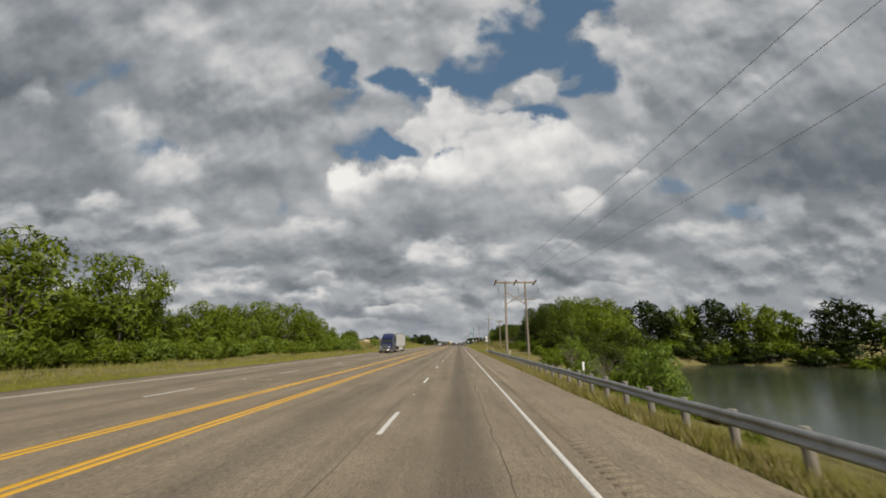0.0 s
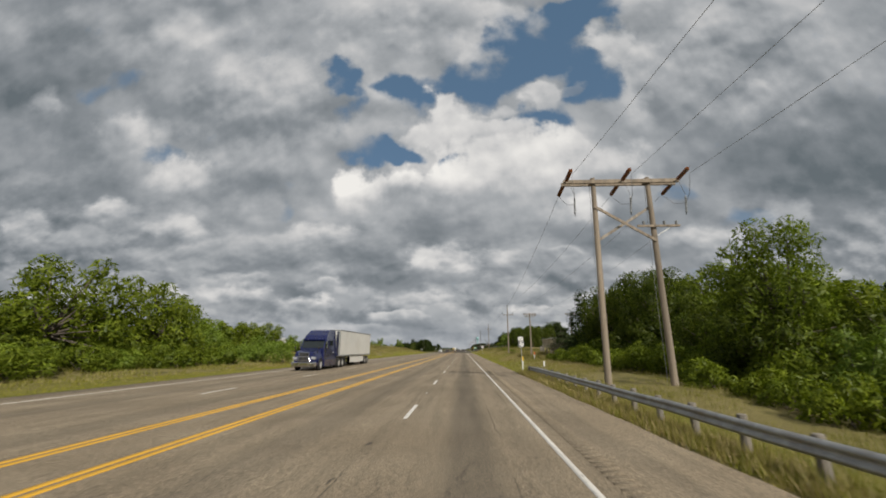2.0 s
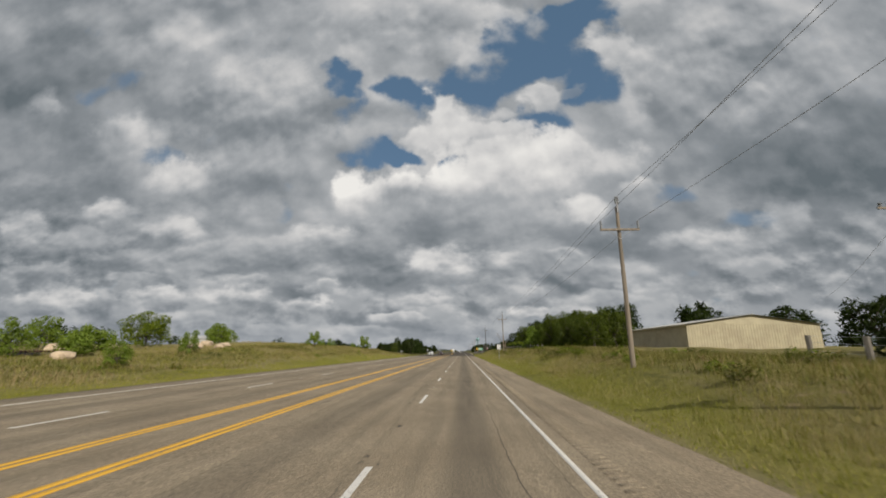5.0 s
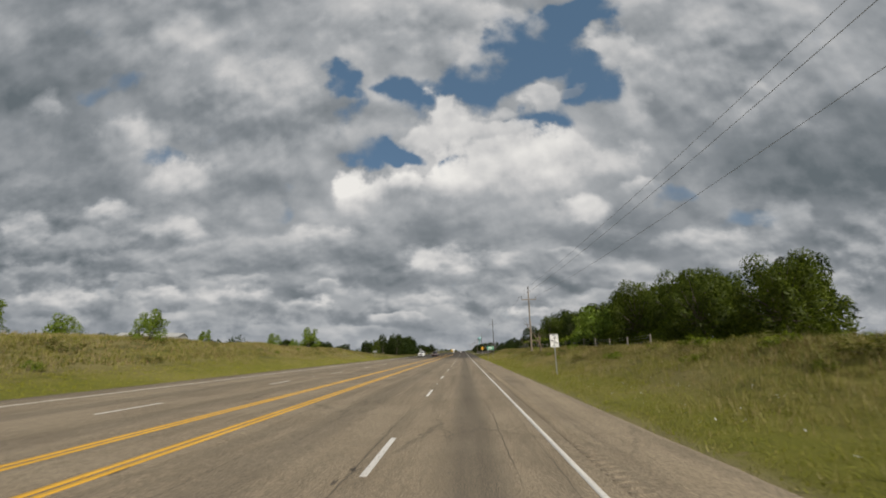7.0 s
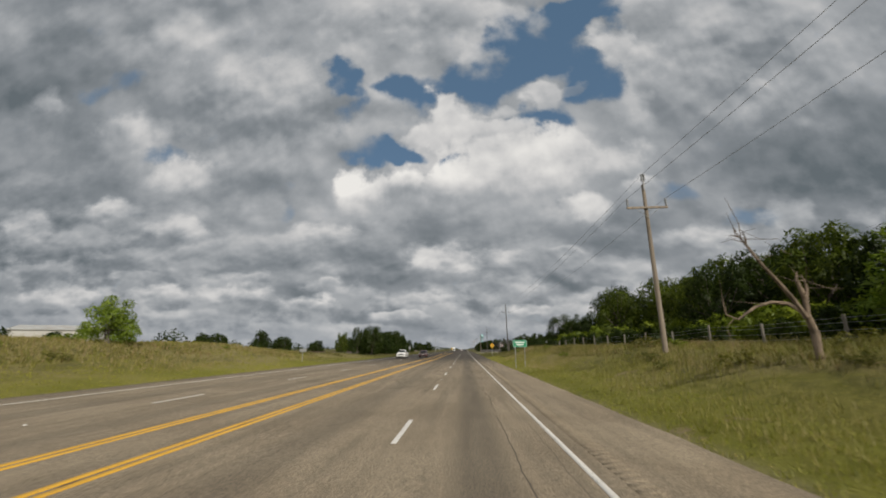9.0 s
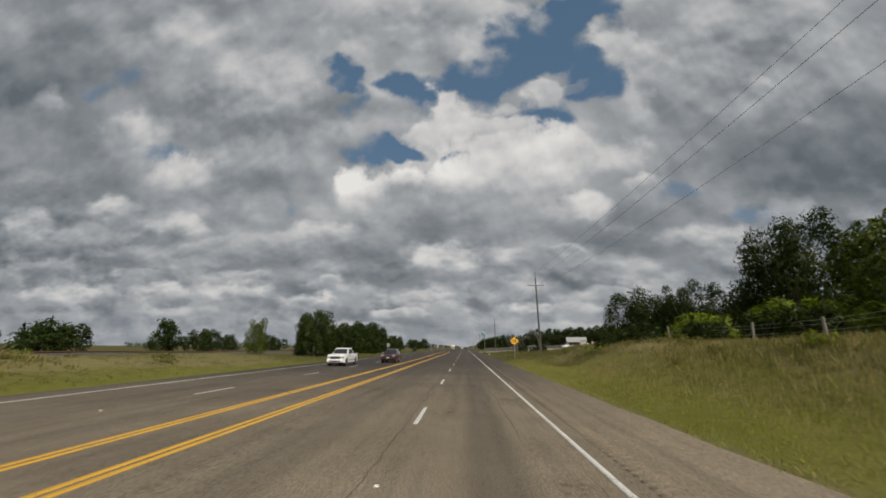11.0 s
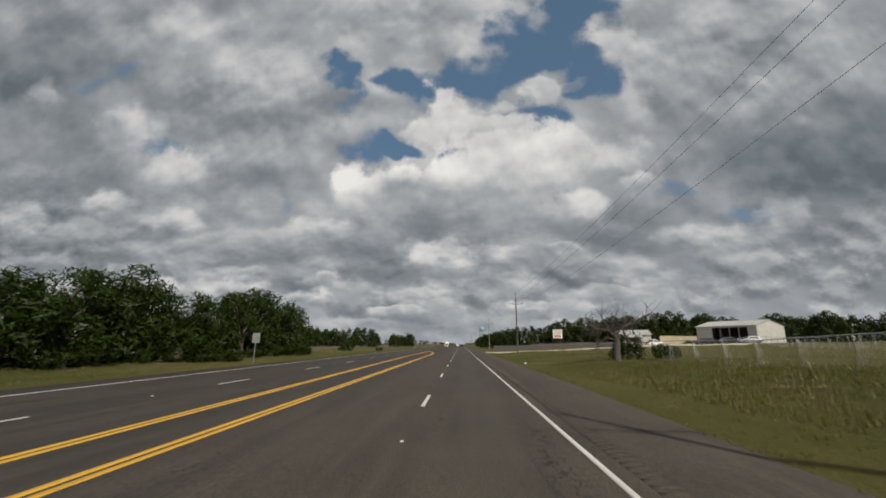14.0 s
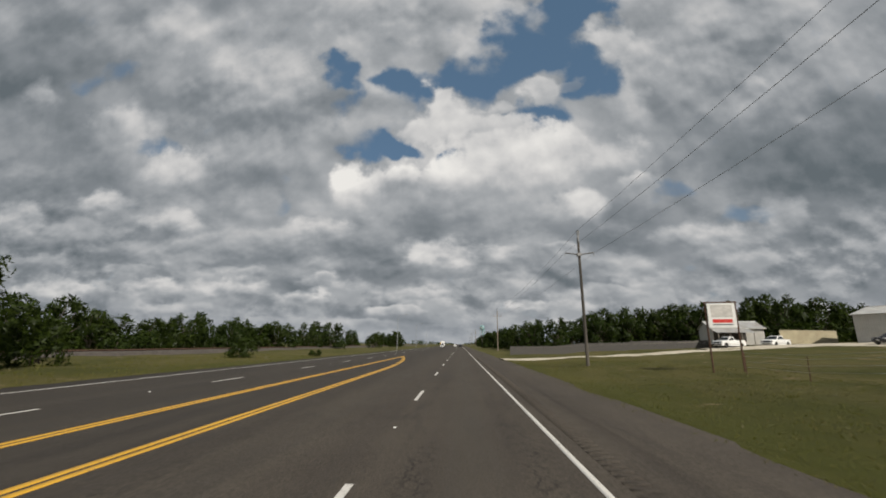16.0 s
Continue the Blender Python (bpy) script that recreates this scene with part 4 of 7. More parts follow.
KINDS["hackberry"] = [plant_kind("tree", 37 + i, crown_lobes(44 + i, 22, 3.5, 0.7, 6.8, 0.9, 1.6, 0.3), 8000, 0.24, LEAF_HACKBERRY, 0.19, HACK, "tree", stems=2, inner=0.25) for i in range(2)]
KINDS["hackberry_mid"] = [plant_kind("tree", 39 + i, crown_lobes(44 + i, 22, 3.5, 0.6, 6.8, 1.0, 1.7, 0.3), 3600, 0.38, LEAF_HACKBERRY, 0.19, HACK, "tree", stems=2, inner=0.25) for i in range(2)]
MESQ = "airy yellow-green mesquite with thin leaning stems"
KINDS["mesquite"] = [plant_kind("tree", 51 + i, crown_lobes(60 + i, 15, 2.0, 0.5, 4.5, 0.6, 1.1), 2400, 0.28, LEAF_MESQUITE, 0.08, MESQ, "tree", stems=3, inner=0.1) for i in range(2)]
CEDAR = "dark cedar with an upright ragged crown"
KINDS["cedar"] = [plant_kind("tree", 71 + i, [(0.25 * math.sin(k * 2.4), 0.25 * math.cos(k * 2.4), 0.6 + 0.55 * k, 1.35 - 0.13 * k) for k in range(9)], 6500, 0.2, LEAF_CEDAR, 0.14, CEDAR, "tree", inner=0.3, low=0.5) for i in range(1)]
BUSH = "low bright green leafy bush in tall grass"
KINDS["bush"] = [plant_kind("bush", 81 + i, crown_lobes(90 + i, 9, 1.3, 0.3, 1.5, 0.45, 0.8), 1250, 0.20, LEAF_ELM, 0.04, BUSH, "bush", stems=3, inner=0.25, low=0.2) for i in range(2)]
DBUSH = "low dark green scrub bush"
KINDS["scrub"] = [plant_kind("bush", 101 + i, crown_lobes(110 + i, 9, 1.3, 0.3, 1.6, 0.45, 0.8), 1250, 0.20, LEAF_OAK, 0.04, DBUSH, "bush", stems=3, inner=0.25, low=0.2) for i in range(2)]
KINDS["bush_far"] = [plant_kind("bush", 85, crown_lobes(90, 9, 1.3, 0.3, 1.5, 0.45, 0.8), 450, 0.34, LEAF_ELM, 0.04, BUSH, "bush", stems=3, inner=0.25, low=0.2)]
KINDS["scrub_far"] = [plant_kind("bush", 105, crown_lobes(110, 9, 1.3, 0.3, 1.6, 0.45, 0.8), 450, 0.34, LEAF_OAK, 0.04, DBUSH, "bush", stems=3, inner=0.25, low=0.2)]
BRIGHT = "bright yellow-green bush with feathery leaves"
KINDS["fresh"] = [plant_kind("bush", 121, crown_lobes(130, 9, 1.3, 0.3, 1.7, 0.45, 0.8), 1500, 0.21, LEAF_MESQUITE, 0.04, BRIGHT, "bush", stems=3, inner=0.2, low=0.2)]
WEED = "low tangled green weed clump in the grass"
KINDS["weed"] = [plant_kind("weed", 141 + i, crown_lobes(150 + i, 6, 1.3, 0.2, 1.3, 0.4, 0.7), 340, 0.23, (LEAF_ELM, LEAF_WEED, LEAF_WEED)[i], 0.03, WEED, "weed", stems=1, inner=0.15, low=0.2) for i in range(3)]
BASE_H = {"hackberry": 8.0, "hackberry_mid": 8.0, "elm_mid": 8.0, "oak_mid": 8.0, "bush_far": 2.1, "scrub_far": 2.1, "weed": 1.9, "elm": 8.0, "oak": 8.0, "elm_far": 8.0, "oak_far": 8.0, "mesquite": 5.2, "cedar": 5.9, "bush": 2.1, "scrub": 2.1, "fresh": 2.3}
BASE_W = {"hackberry": 9.2, "hackberry_mid": 9.4, "elm_mid": 8.2, "oak_mid": 9.4, "bush_far": 3.6, "scrub_far": 3.6, "weed": 3.4, "elm": 8.0, "oak": 9.2, "elm_far": 8.0, "oak_far": 9.2, "mesquite": 5.0, "cedar": 2.9, "bush": 3.6, "scrub": 3.6, "fresh": 3.6}
placing = np.random.default_rng(7)
used = set()


def plant(kind, x, y, tall, wide=None, group=""):
    """Sets a plant of that kind on the ground, tall metres high and, if given, wide metres across."""
    if kind in ("elm", "oak"):
        kind += "_far" if abs(x + 3) > 46 or y > 410 else "_mid" if not -5 < x < (33 if y > 285 else 25) else ""
    if kind == "hackberry" and not -5 < x < 25:
        kind += "_mid"
    if kind in ("bush", "scrub") and (abs(x + 3) > 34 or y > 440):
        kind += "_far"
    k = KINDS[kind][int(placing.integers(len(KINDS[kind])))]
    sz = tall / BASE_H[kind]
    sx = wide / BASE_W[kind] if wide else sz * placing.uniform(0.9, 1.15)
    m = pose(x, y, height(x, y) - 0.05, 0, 0, placing.uniform(0, 360)) @ Matrix.Diagonal((sx, sx * placing.uniform(0.9, 1.1), sz, 1))
    if k.name in used:
        ob = copy_thing(k, m @ Matrix.Diagonal([1 / q for q in k.scale] + [1]))
    else:
        used.add(k.name)
        k.matrix_basis = m
        ob = k
    if group:
        tagged(ob, group=group)
    return ob


def row(kind, x, spread, y0, y1, step, tall, group, wide=None, vary=0.18):
    """A loose row of plants along the road."""
    y = y0
    while y < y1:
        plant(kind, x + placing.normal(0, spread), y, tall * placing.uniform(1 - vary, 1 + vary), wide and wide * placing.uniform(1 - vary, 1 + vary), group)
        y += step * placing.uniform(0.75, 1.3)

# left side, first stretch: elms over a hedge of bushes
for x, y, h, w in ((-34, 20, 10.5, 10), (-33, 29, 10.8, 10.5), (-33.5, 39.5, 10.2, 9.5), (-31.5, 50.5, 7.2, 8), (-34, 57, 7.4, 7), (-33, 65.5, 9.0, 8), (-33.5, 79, 9.8, 9.5), (-32.5, 87, 9.4, 9.5), (-34, 94, 7.4, 8)):
    plant("elm", x, y, h, w, "trees along the left verge")
row("hackberry", -40.5, 1.5, 6, 94, 8.5, 6.6, "dark trees behind the left verge", 9.5)
row("bush", -30.0, 0.7, 8, 98, 2.6, 2.5, "bushes along the left verge", 4.6)
row("elm", -36.5, 1.0, 24, 92, 13, 5.4, "low trees along the left verge", 8.5)
row("fresh", -29.5, 0.8, 40, 112, 8.0, 2.8, "bright bushes along the left verge", 5.0)
# scattered mesquites on the open left bank
for x, y, h in ((-46, 118, 6.5), (-42, 112, 5.5), (-26, 105, 3.2), (-33, 109, 3.6), (-38, 121, 3.6), (-50, 130, 5.0), (-44, 137, 4.0), (-36, 140, 3.2),
                (-40, 150, 3.6), (-30, 150, 2.6), (-48, 160, 4.2), (-34, 165, 3.0)):
    plant("mesquite", x, y, h, group="mesquites on the left bank")
for x, y, h, w in ((-52, 131, 6.8, 8), (-47, 134, 6.2, 8), (-44, 139, 6.6, 7), (-50, 141, 6.5, 8), (-55, 146, 6.0, 8)):
    plant("elm", x, y, h, w, "trees on the left bank")
for x, y, h, w in ((-38, 127, 2.8, 4), (-39, 131, 3.2, 4.5), (-40, 136, 3.0, 4.5), (-38, 141, 2.6, 4), (-41, 146, 3.0, 5), (-39, 155, 2.6, 4), (-42, 160, 3.4, 5.5)):
    plant("fresh", x, y, h, w, "bright bushes on the left bank")
plant("elm", -45, 172, 5.0, 7.5)
for x, y, h in ((-31, 200.5, 3.2), (-30, 241, 4.2), (-34, 243, 2.0), (-62, 222, 5.0), (-55, 205, 4.6), (-50, 198, 4.2), (-34, 214, 2.0), (-47, 262, 4.2)):
    plant("mesquite", x, y, h, group="mesquites on the left bank")
row("scrub", -52, 6, 255, 300, 9, 2.6, "scrub beyond the left bank")
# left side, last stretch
# these oaks carry the cloud shade in their leaf colour
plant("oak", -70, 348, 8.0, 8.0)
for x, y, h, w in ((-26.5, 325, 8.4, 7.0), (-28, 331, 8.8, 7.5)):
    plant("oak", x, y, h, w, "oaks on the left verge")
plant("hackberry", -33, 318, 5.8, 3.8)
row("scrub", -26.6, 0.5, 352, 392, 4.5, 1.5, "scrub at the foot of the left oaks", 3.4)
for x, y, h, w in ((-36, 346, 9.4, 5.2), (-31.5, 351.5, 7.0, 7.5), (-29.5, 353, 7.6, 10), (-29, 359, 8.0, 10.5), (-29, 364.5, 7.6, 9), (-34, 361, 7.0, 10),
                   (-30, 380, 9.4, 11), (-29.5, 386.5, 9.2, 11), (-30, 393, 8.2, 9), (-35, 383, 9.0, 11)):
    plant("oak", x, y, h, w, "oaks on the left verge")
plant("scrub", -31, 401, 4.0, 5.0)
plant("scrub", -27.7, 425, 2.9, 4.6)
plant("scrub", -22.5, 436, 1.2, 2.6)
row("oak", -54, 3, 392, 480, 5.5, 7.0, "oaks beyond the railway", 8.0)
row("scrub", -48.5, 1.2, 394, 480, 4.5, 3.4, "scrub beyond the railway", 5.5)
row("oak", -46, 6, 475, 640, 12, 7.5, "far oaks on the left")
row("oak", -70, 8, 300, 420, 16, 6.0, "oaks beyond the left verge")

# right side, first stretch: round the pond
for k in range(17):
    a = radians(-28 + 8.4 * k)
    plant("elm" if k % 3 else "oak", 52 + 41 * math.cos(a) + placing.normal(0, 1.5), 40 + 68 * math.sin(a) + placing.normal(0, 1.5), placing.uniform(9.0, 13.0), group="trees on the far bank of the pond")
    plant("bush", 52 + 38 * math.cos(a + 0.05), 40 + 63 * math.sin(a + 0.05), placing.uniform(2.5, 3.5), 6.0, group="bushes on the far bank of the pond")
    plant("scrub" if k % 2 else "bush", 52 + 35.5 * math.cos(a + 0.1), 40 + 59 * math.sin(a + 0.1), placing.uniform(2.8, 4.2), 8.0, group="bushes on the far bank of the pond")
    plant("scrub", 52 + 33.5 * math.cos(a + 0.02), 40 + 56.5 * math.sin(a + 0.02), placing.uniform(1.8, 2.8), 8.0, group="bushes on the far bank of the pond")
    plant("bush", 52 + 36 * math.cos(a - 0.03), 40 + 60 * math.sin(a - 0.03), placing.uniform(2.4, 3.6), 8.0, group="bushes on the far bank of the pond")
row("bush", 14.5, 0.8, 38, 60, 4.5, 1.9, "bushes on the pond bank", 4.0)
for x, y, h, w in ((10.8, 27.5, 1.3, 2.2), (12.2, 28.5, 1.5, 2.6), (13.6, 27, 1.5, 2.6), (14.6, 37, 2.0, 3.0)):
    plant("fresh", x, y, h, w, "bright bushes on the pond bank")
row("bush", 10.2, 0.8, 10, 26, 5, 0.6, "low bushes on the pond bank")
plant("mesquite", 16.2, 35, 5.4, 4.6, "thin trees on the pond bank")
plant("mesquite", 17.4, 41, 5.6, 4.6, "thin trees on the pond bank")
row("mesquite", 17.5, 0.8, 56, 66, 4.5, 4.8, "thin trees on the pond bank")
plant("elm", 18.8, 71, 10.6, 8.0, "trees on the right verge")
row("hackberry", 20.5, 1.2, 61, 92, 5.0, 6.2, "trees on the right verge", 7.0)
row("hackberry", 24.5, 1.2, 60, 74, 6.0, 7.0, "dark trees on the right verge", 7.5)
row("elm", 31, 1.5, 84, 114, 6.5, 12.0, "tall trees on the right verge", vary=0.08)
row("elm", 27, 1.5, 72, 88, 6.5, 8.2, "trees on the right verge", vary=0.1)
row("bush", 14.0, 0.8, 62, 104, 2.4, 2.0, "bushes on the right verge")
row("bush", 16.5, 0.8, 60, 108, 3.4, 2.8, "bushes on the right verge")
for x, y, h, w in ((20.0, 88.5, 10.6, 9.0), (21.0, 95.5, 10.8, 10), (19.5, 101.5, 10.4, 9.5), (21.4, 112.8, 11.2, 10.0), (25, 105, 12.0, 12), (23.0, 119.5, 7.8, 8.5), (27, 119, 10.5, 12)):
    plant("oak" if x > 21.2 else "hackberry", x, y, h, w, "big trees on the right verge")
row("bush", 14.2, 0.6, 100, 114, 2.6, 1.3, "bushes at the foot of the oaks")
plant("cedar", 20.5, 132.5, 5.6, 5.6)
plant("cedar", 23.5, 134, 4.6, 5.0)
plant("elm", 30, 140, 5.5, 6.5)
for x, y, h in ((46, 198, 9), (52, 207, 8.5), (57, 190, 8), (62, 180, 8), (42, 188, 7)):
    plant("oak", x, y, h, group="trees by the tan shed")
for x, y, h, w in ((34.5, 205.5, 8.8, 10), (31, 213, 8.4, 9.5), (26, 207, 7.6, 8), (27.3, 219, 8.0, 8.5), (27, 229, 6.4, 8), (25, 236.7, 7.6, 8), (28, 241, 7.6, 8.5), (22, 244.5, 6.4, 7), (24, 252, 6.6, 8), (26, 261, 7.0, 8),
                   (23, 270, 8.0, 9), (26, 279, 7.6, 9), (38, 222, 10, 11), (37, 238, 9, 11), (36, 255, 9.5, 11), (36, 272, 9.5, 11), (36, 290, 9, 10), (25, 224, 7.5, 9), (26, 232, 6.4, 8), (29, 224, 8.2, 9), (30, 247, 9, 10), (28, 254, 8.8, 9), (28, 266, 8.8, 10), (30, 235, 7.0, 9), (31, 200, 7, 8)):
    plant(("hackberry", "oak", "hackberry")[int(y) % 3], x, y, h * 1.12, w, "tree row on the right bank")
for x, y, h, w in ((24.5, 193.5, 7.6, 7), (22, 200, 7.6, 7), (23.5, 206, 8.4, 8), (21, 211.5, 8.6, 8), (22.5, 217.5, 8.0, 8)):
    plant("hackberry", x, y, h, w, "dark trees of the right bank")
plant("mesquite", 18.0, 217, 6.0, 6.6, "bright trees of the right bank")
plant("mesquite", 18.6, 224, 5.2, 5.6, "bright trees of the right bank")
row("bush", 21.0, 0.8, 204, 296, 5.0, 3.0, "understorey of the right tree row", 6.0)
row("scrub", 17.5, 0.8, 222, 285, 5.0, 2.0, "scrub under the right tree row")
for x, y, h, w in ((31, 294, 13.0, 11), (27, 321, 9.8, 12), (32, 328, 9.4, 12), (40, 334, 8.5, 11), (30.5, 314, 10, 8), (36, 303, 12, 10), (39, 318, 10, 9)):
    plant("oak", x, y, h, w, "oaks on the right bank")
# leafy bushes built as dark scrub, so the leaf colour holds the cloud shade
for x, y, h in ((11.8, 291, 1.7), (13.5, 287, 1.8), (14.5, 292.5, 2.0), (16, 297, 2.1), (16.5, 303, 2.2), (15.5, 283, 1.8)):
    plant("scrub", x, y, h, h * 1.6, "bushes on the right bank")
plant("scrub", 14.6, 363.0, 2.3, 3.4)
plant("scrub", 16.8, 361.0, 1.5, 2.4)
plant("scrub", 13.5, 331, 1.6, 3.0)
for x, y, h, w in ((18.7, 481, 8.6, 9), (24, 476, 8.2, 8), (21, 494, 8, 9), (30, 486, 8, 9), (37, 482, 8.5, 9), (45, 484, 9.0, 9), (58, 476, 11, 11), (65, 470, 11.5, 11), (72, 468, 12, 11), (52, 482, 10, 10), (82, 470, 11, 11),
                   (92, 472, 10, 11), (104, 468, 11, 12), (116, 462, 11, 12), (130, 455, 10, 12), (128, 440, 9, 11), (112, 420, 8.5, 10), (124, 405, 9, 11)):
    plant("oak", x, y, h, w, "oaks behind the yard")
row("scrub", 60, 6, 456, 460, 1.0, 4.0, "scrub behind the yard", 8.0)
for k in range(26):
    plant("oak", 36 + 4.4 * k + placing.normal(0, 1), 492 - 0.5 * k + placing.normal(0, 3), placing.uniform(8, 11.5), 12.0, "oaks behind the yard")
row("oak", 17, 1.5, 500, 720, 11, 7.5, "far oaks on the right")


for k in range(45):
    h = placing.uniform(0.4, 0.9)
    plant("weed", placing.uniform(10.5, 15.5), placing.uniform(150, 222), h, h * placing.uniform(1.8, 3.0), "weeds on the right bank")
for k in range(150):
    right = k % 5 < 3
    x, y = (placing.uniform(9.5, 16.5), placing.uniform(112, 300)) if right else (-placing.uniform(24, 36), placing.uniform(108, 300))
    h = placing.uniform(0.35, 0.9)
    plant("weed", x, y, h, h * placing.uniform(1.6, 3.2), "weeds on the " + ("right" if right else "left") + " bank")


for kinds in KINDS.values():
    for k in kinds:
        if k.name not in used:
            for o in (*k.children, k):
                bpy.data.objects.remove(o)


def far_woods():
    """Distant scrubland and trees towards the horizon, as clumps of leaves."""
    rng = np.random.default_rng(5)
    lobes = []
    for i in range(460):
        side = -1 if i % 2 else 1
        y = rng.uniform(150, 2600) ** 1.0
        x = side * rng.uniform(75 + 0.05 * y, 150 + 0.35 * y)
        if side > 0 and y < 480:
            x = rng.uniform(135, 260)
        if side < 0 and y < 340:
            x = -rng.uniform(110, 260)
        r = rng.uniform(2.2, 4.2)
        z = height(x, y)
        for k in range(2):
            lobes.append((x + rng.normal(0, 2.5), y + rng.normal(0, 2.5), z + r * 0.85, r))
    for i in range(170):
        side = -1 if i % 2 else 1
        y = rng.uniform(650, 2800)
        r = rng.uniform(2.5, 4.0)
        x = side * rng.uniform(24, 60) + (0 if side > 0 else -8)
        lobes.append((x, y, height(x, y) + r * 0.85, r))
    me = leaf_cards(rng, lobes, 34000, 1.3, 0.2, 0.9)
    tagged(part_mesh("far_woods", me, LEAF_OAK), "hazy dark green woods along the horizon", "woods", kind="stuff")


far_woods()


def tufts(name, label, material, seed, count, xs, ys, lo, hi, width, blades=4, lean=0.5, keep=None):
    """Grass in tufts of leaning blades, in one mesh; xs and ys bound the stretch."""
    rng = np.random.default_rng(seed)
    x = rng.uniform(*xs, count)
    y = rng.uniform(*ys, count)
    ok = np.array([keep is None or keep(a, b, c) for a, b, c in zip(x, y, rng.random(count))])
    x, y = x[ok], y[ok]
    z = np.array([height(a, b) for a, b in zip(x, y)])
    n = len(x)
    tall = rng.uniform(lo, hi, n)
    v = []
    for k in range(blades):
        a = rng.uniform(0, 6.2832, n)
        w = width * rng.uniform(0.6, 1.4, n)
        h = tall * rng.uniform(0.65, 1.15, n)
        b = h * lean * rng.uniform(0.2, 1.2, n)
        ox, oy = rng.normal(0, 0.09, n), rng.normal(0, 0.09, n)
        fx, fy = np.cos(a), np.sin(a)
        foot = np.stack([x + ox, y + oy, z - 0.03], 1)
        side = np.stack([-fy * w, fx * w, 0 * w], 1)
        tip = foot + np.stack([fx * b, fy * b, h], 1)
        v.append(np.stack([foot - side, foot + side, tip], 1))
    v = np.concatenate(v).reshape(-1, 3)
    me = mesh_of(name, v, np.arange(len(v)).reshape(-1, 3))
    tagged(part_mesh(name, me, material), label, "grass", kind="stuff")


def thin_out(x, y, r):
    """Grass grows in patches."""
    return r < 0.45 + 0.9 * noise.noise(Vector((x * 0.25, y * 0.2, 9)))


def dry_patch(x, y, r):
    return r < 0.15 + 1.2 * noise.noise(Vector((x * 0.12, y * 0.07, 4)))


def patches(x, y, r):
    return r < 0.55 + 0.9 * noise.noise(Vector((x * 0.3, y * 0.12, 14)))


tufts("mown_grass", "short mown yellow-green verge grass", MOWN, 1, 22000, (5.0, 8.2), (2, 312), 0.05, 0.15, 0.010, 4, 0.8)
tufts("mown_grass", "short mown yellow-green verge grass", MOWN, 2, 16000, (-23.5, -19.2), (10, 266), 0.06, 0.18, 0.014, 4, 0.8)
tufts("tall_grass", "tall green grass with seed heads on the right bank", GRASS, 3, 76000, (5.6, 18), (4, 280), 0.15, 0.40, 0.008, 5, 0.6, thin_out)
tufts("tall_grass", "tall green grass on the left bank", GRASS, 4, 30000, (-42, -23), (12, 275), 0.2, 0.5, 0.02, 5, 0.6, thin_out)
tufts("dry_grass", "straw-coloured dry grass on the right bank", DRY, 5, 90000, (6.5, 20), (76, 284), 0.2, 0.5, 0.0065, 5, 0.5, dry_patch)
tufts("dry_grass", "straw-coloured dry grass on the left bank", DRY, 6, 42000, (-46, -22), (95, 272), 0.25, 0.55, 0.016, 5, 0.5, dry_patch)
tufts("rough_grass", "tall rough straw and brown grass on the upper right bank", ROUGH, 15, 38000, (10.2, 17.5), (112, 290), 0.2, 0.55, 0.014, 4, 0.9, patches)
tufts("rough_grass", "tall rough straw and brown grass on the left bank", ROUGH, 16, 28000, (-36, -24.5), (104, 280), 0.18, 0.45, 0.026, 4, 0.9, patches)
tufts("rough_grass", "weedy olive and straw grass on the bank before the yard", WEEDY, 17, 20000, (7.4, 17.5), (286, 354), 0.12, 0.40, 0.011, 4, 0.5, patches)
tufts("verge_grass", "tall straw-tipped grass under the guardrail", DRY, 18, 9000, (4.95, 6.3), (-4, 84), 0.15, 0.45, 0.009, 5, 0.7)
tufts("verge_grass", "green weeds along the guardrail", GRASS, 19, 7000, (5.0, 6.8), (-4, 86), 0.15, 0.40, 0.014, 5, 0.8)
OLIVE = foliage("olive_lawn_blades", (0.066, 0.078, 0.017), (0.120, 0.122, 0.034), (0.17, 0.14, 0.06), 0.2, 0.25)
tufts("lawn_grass", "short olive green lawn grass with dry tips", OLIVE, 7, 20000, (5.3, 20), (304, 432), 0.05, 0.14, 0.012, 4, 0.7)
tufts("lawn_grass", "olive green grass under the left oaks", OLIVE, 8, 9000, (-34, -20), (266, 436), 0.08, 0.22, 0.018, 4, 0.7)
tufts("tall_grass", "tall olive weeds round the dead tree", OLIVE, 9, 18000, (9.5, 20), (288, 358), 0.10, 0.30, 0.010, 5, 0.5, thin_out)


def wildflowers():
    """Small white flower heads scattered in the grass of the bank."""
    rng = np.random.default_rng(12)
    v = []
    for y0, y1, n in ((84, 104, 60), (158, 186, 50), (286, 300, 20)):
        for k in range(n):
            x, y = 5.6 + abs(rng.normal(0, 1.6)), rng.uniform(y0, y1)
            z = height(x, y) + rng.uniform(0.2, 0.42)
            for q in range(3):
                a = rng.uniform(0, 6.28)
                c = np.array((x, y, z)) + rng.normal(0, 0.03, 3)
                v += [c + 0.022 * np.array((math.cos(a + b), math.sin(a + b), rng.normal(0, 0.4))) for b in (0, 2.1, 4.2)]
    me = mesh_of("wildflowers", np.array(v), np.arange(len(v)).reshape(-1, 3))
    tagged(part_mesh("wildflowers", me, SIGN_WHITE), "tiny white wildflowers in the verge grass", "flowers", kind="stuff")


wildflowers()

# ---- poles and wires ----


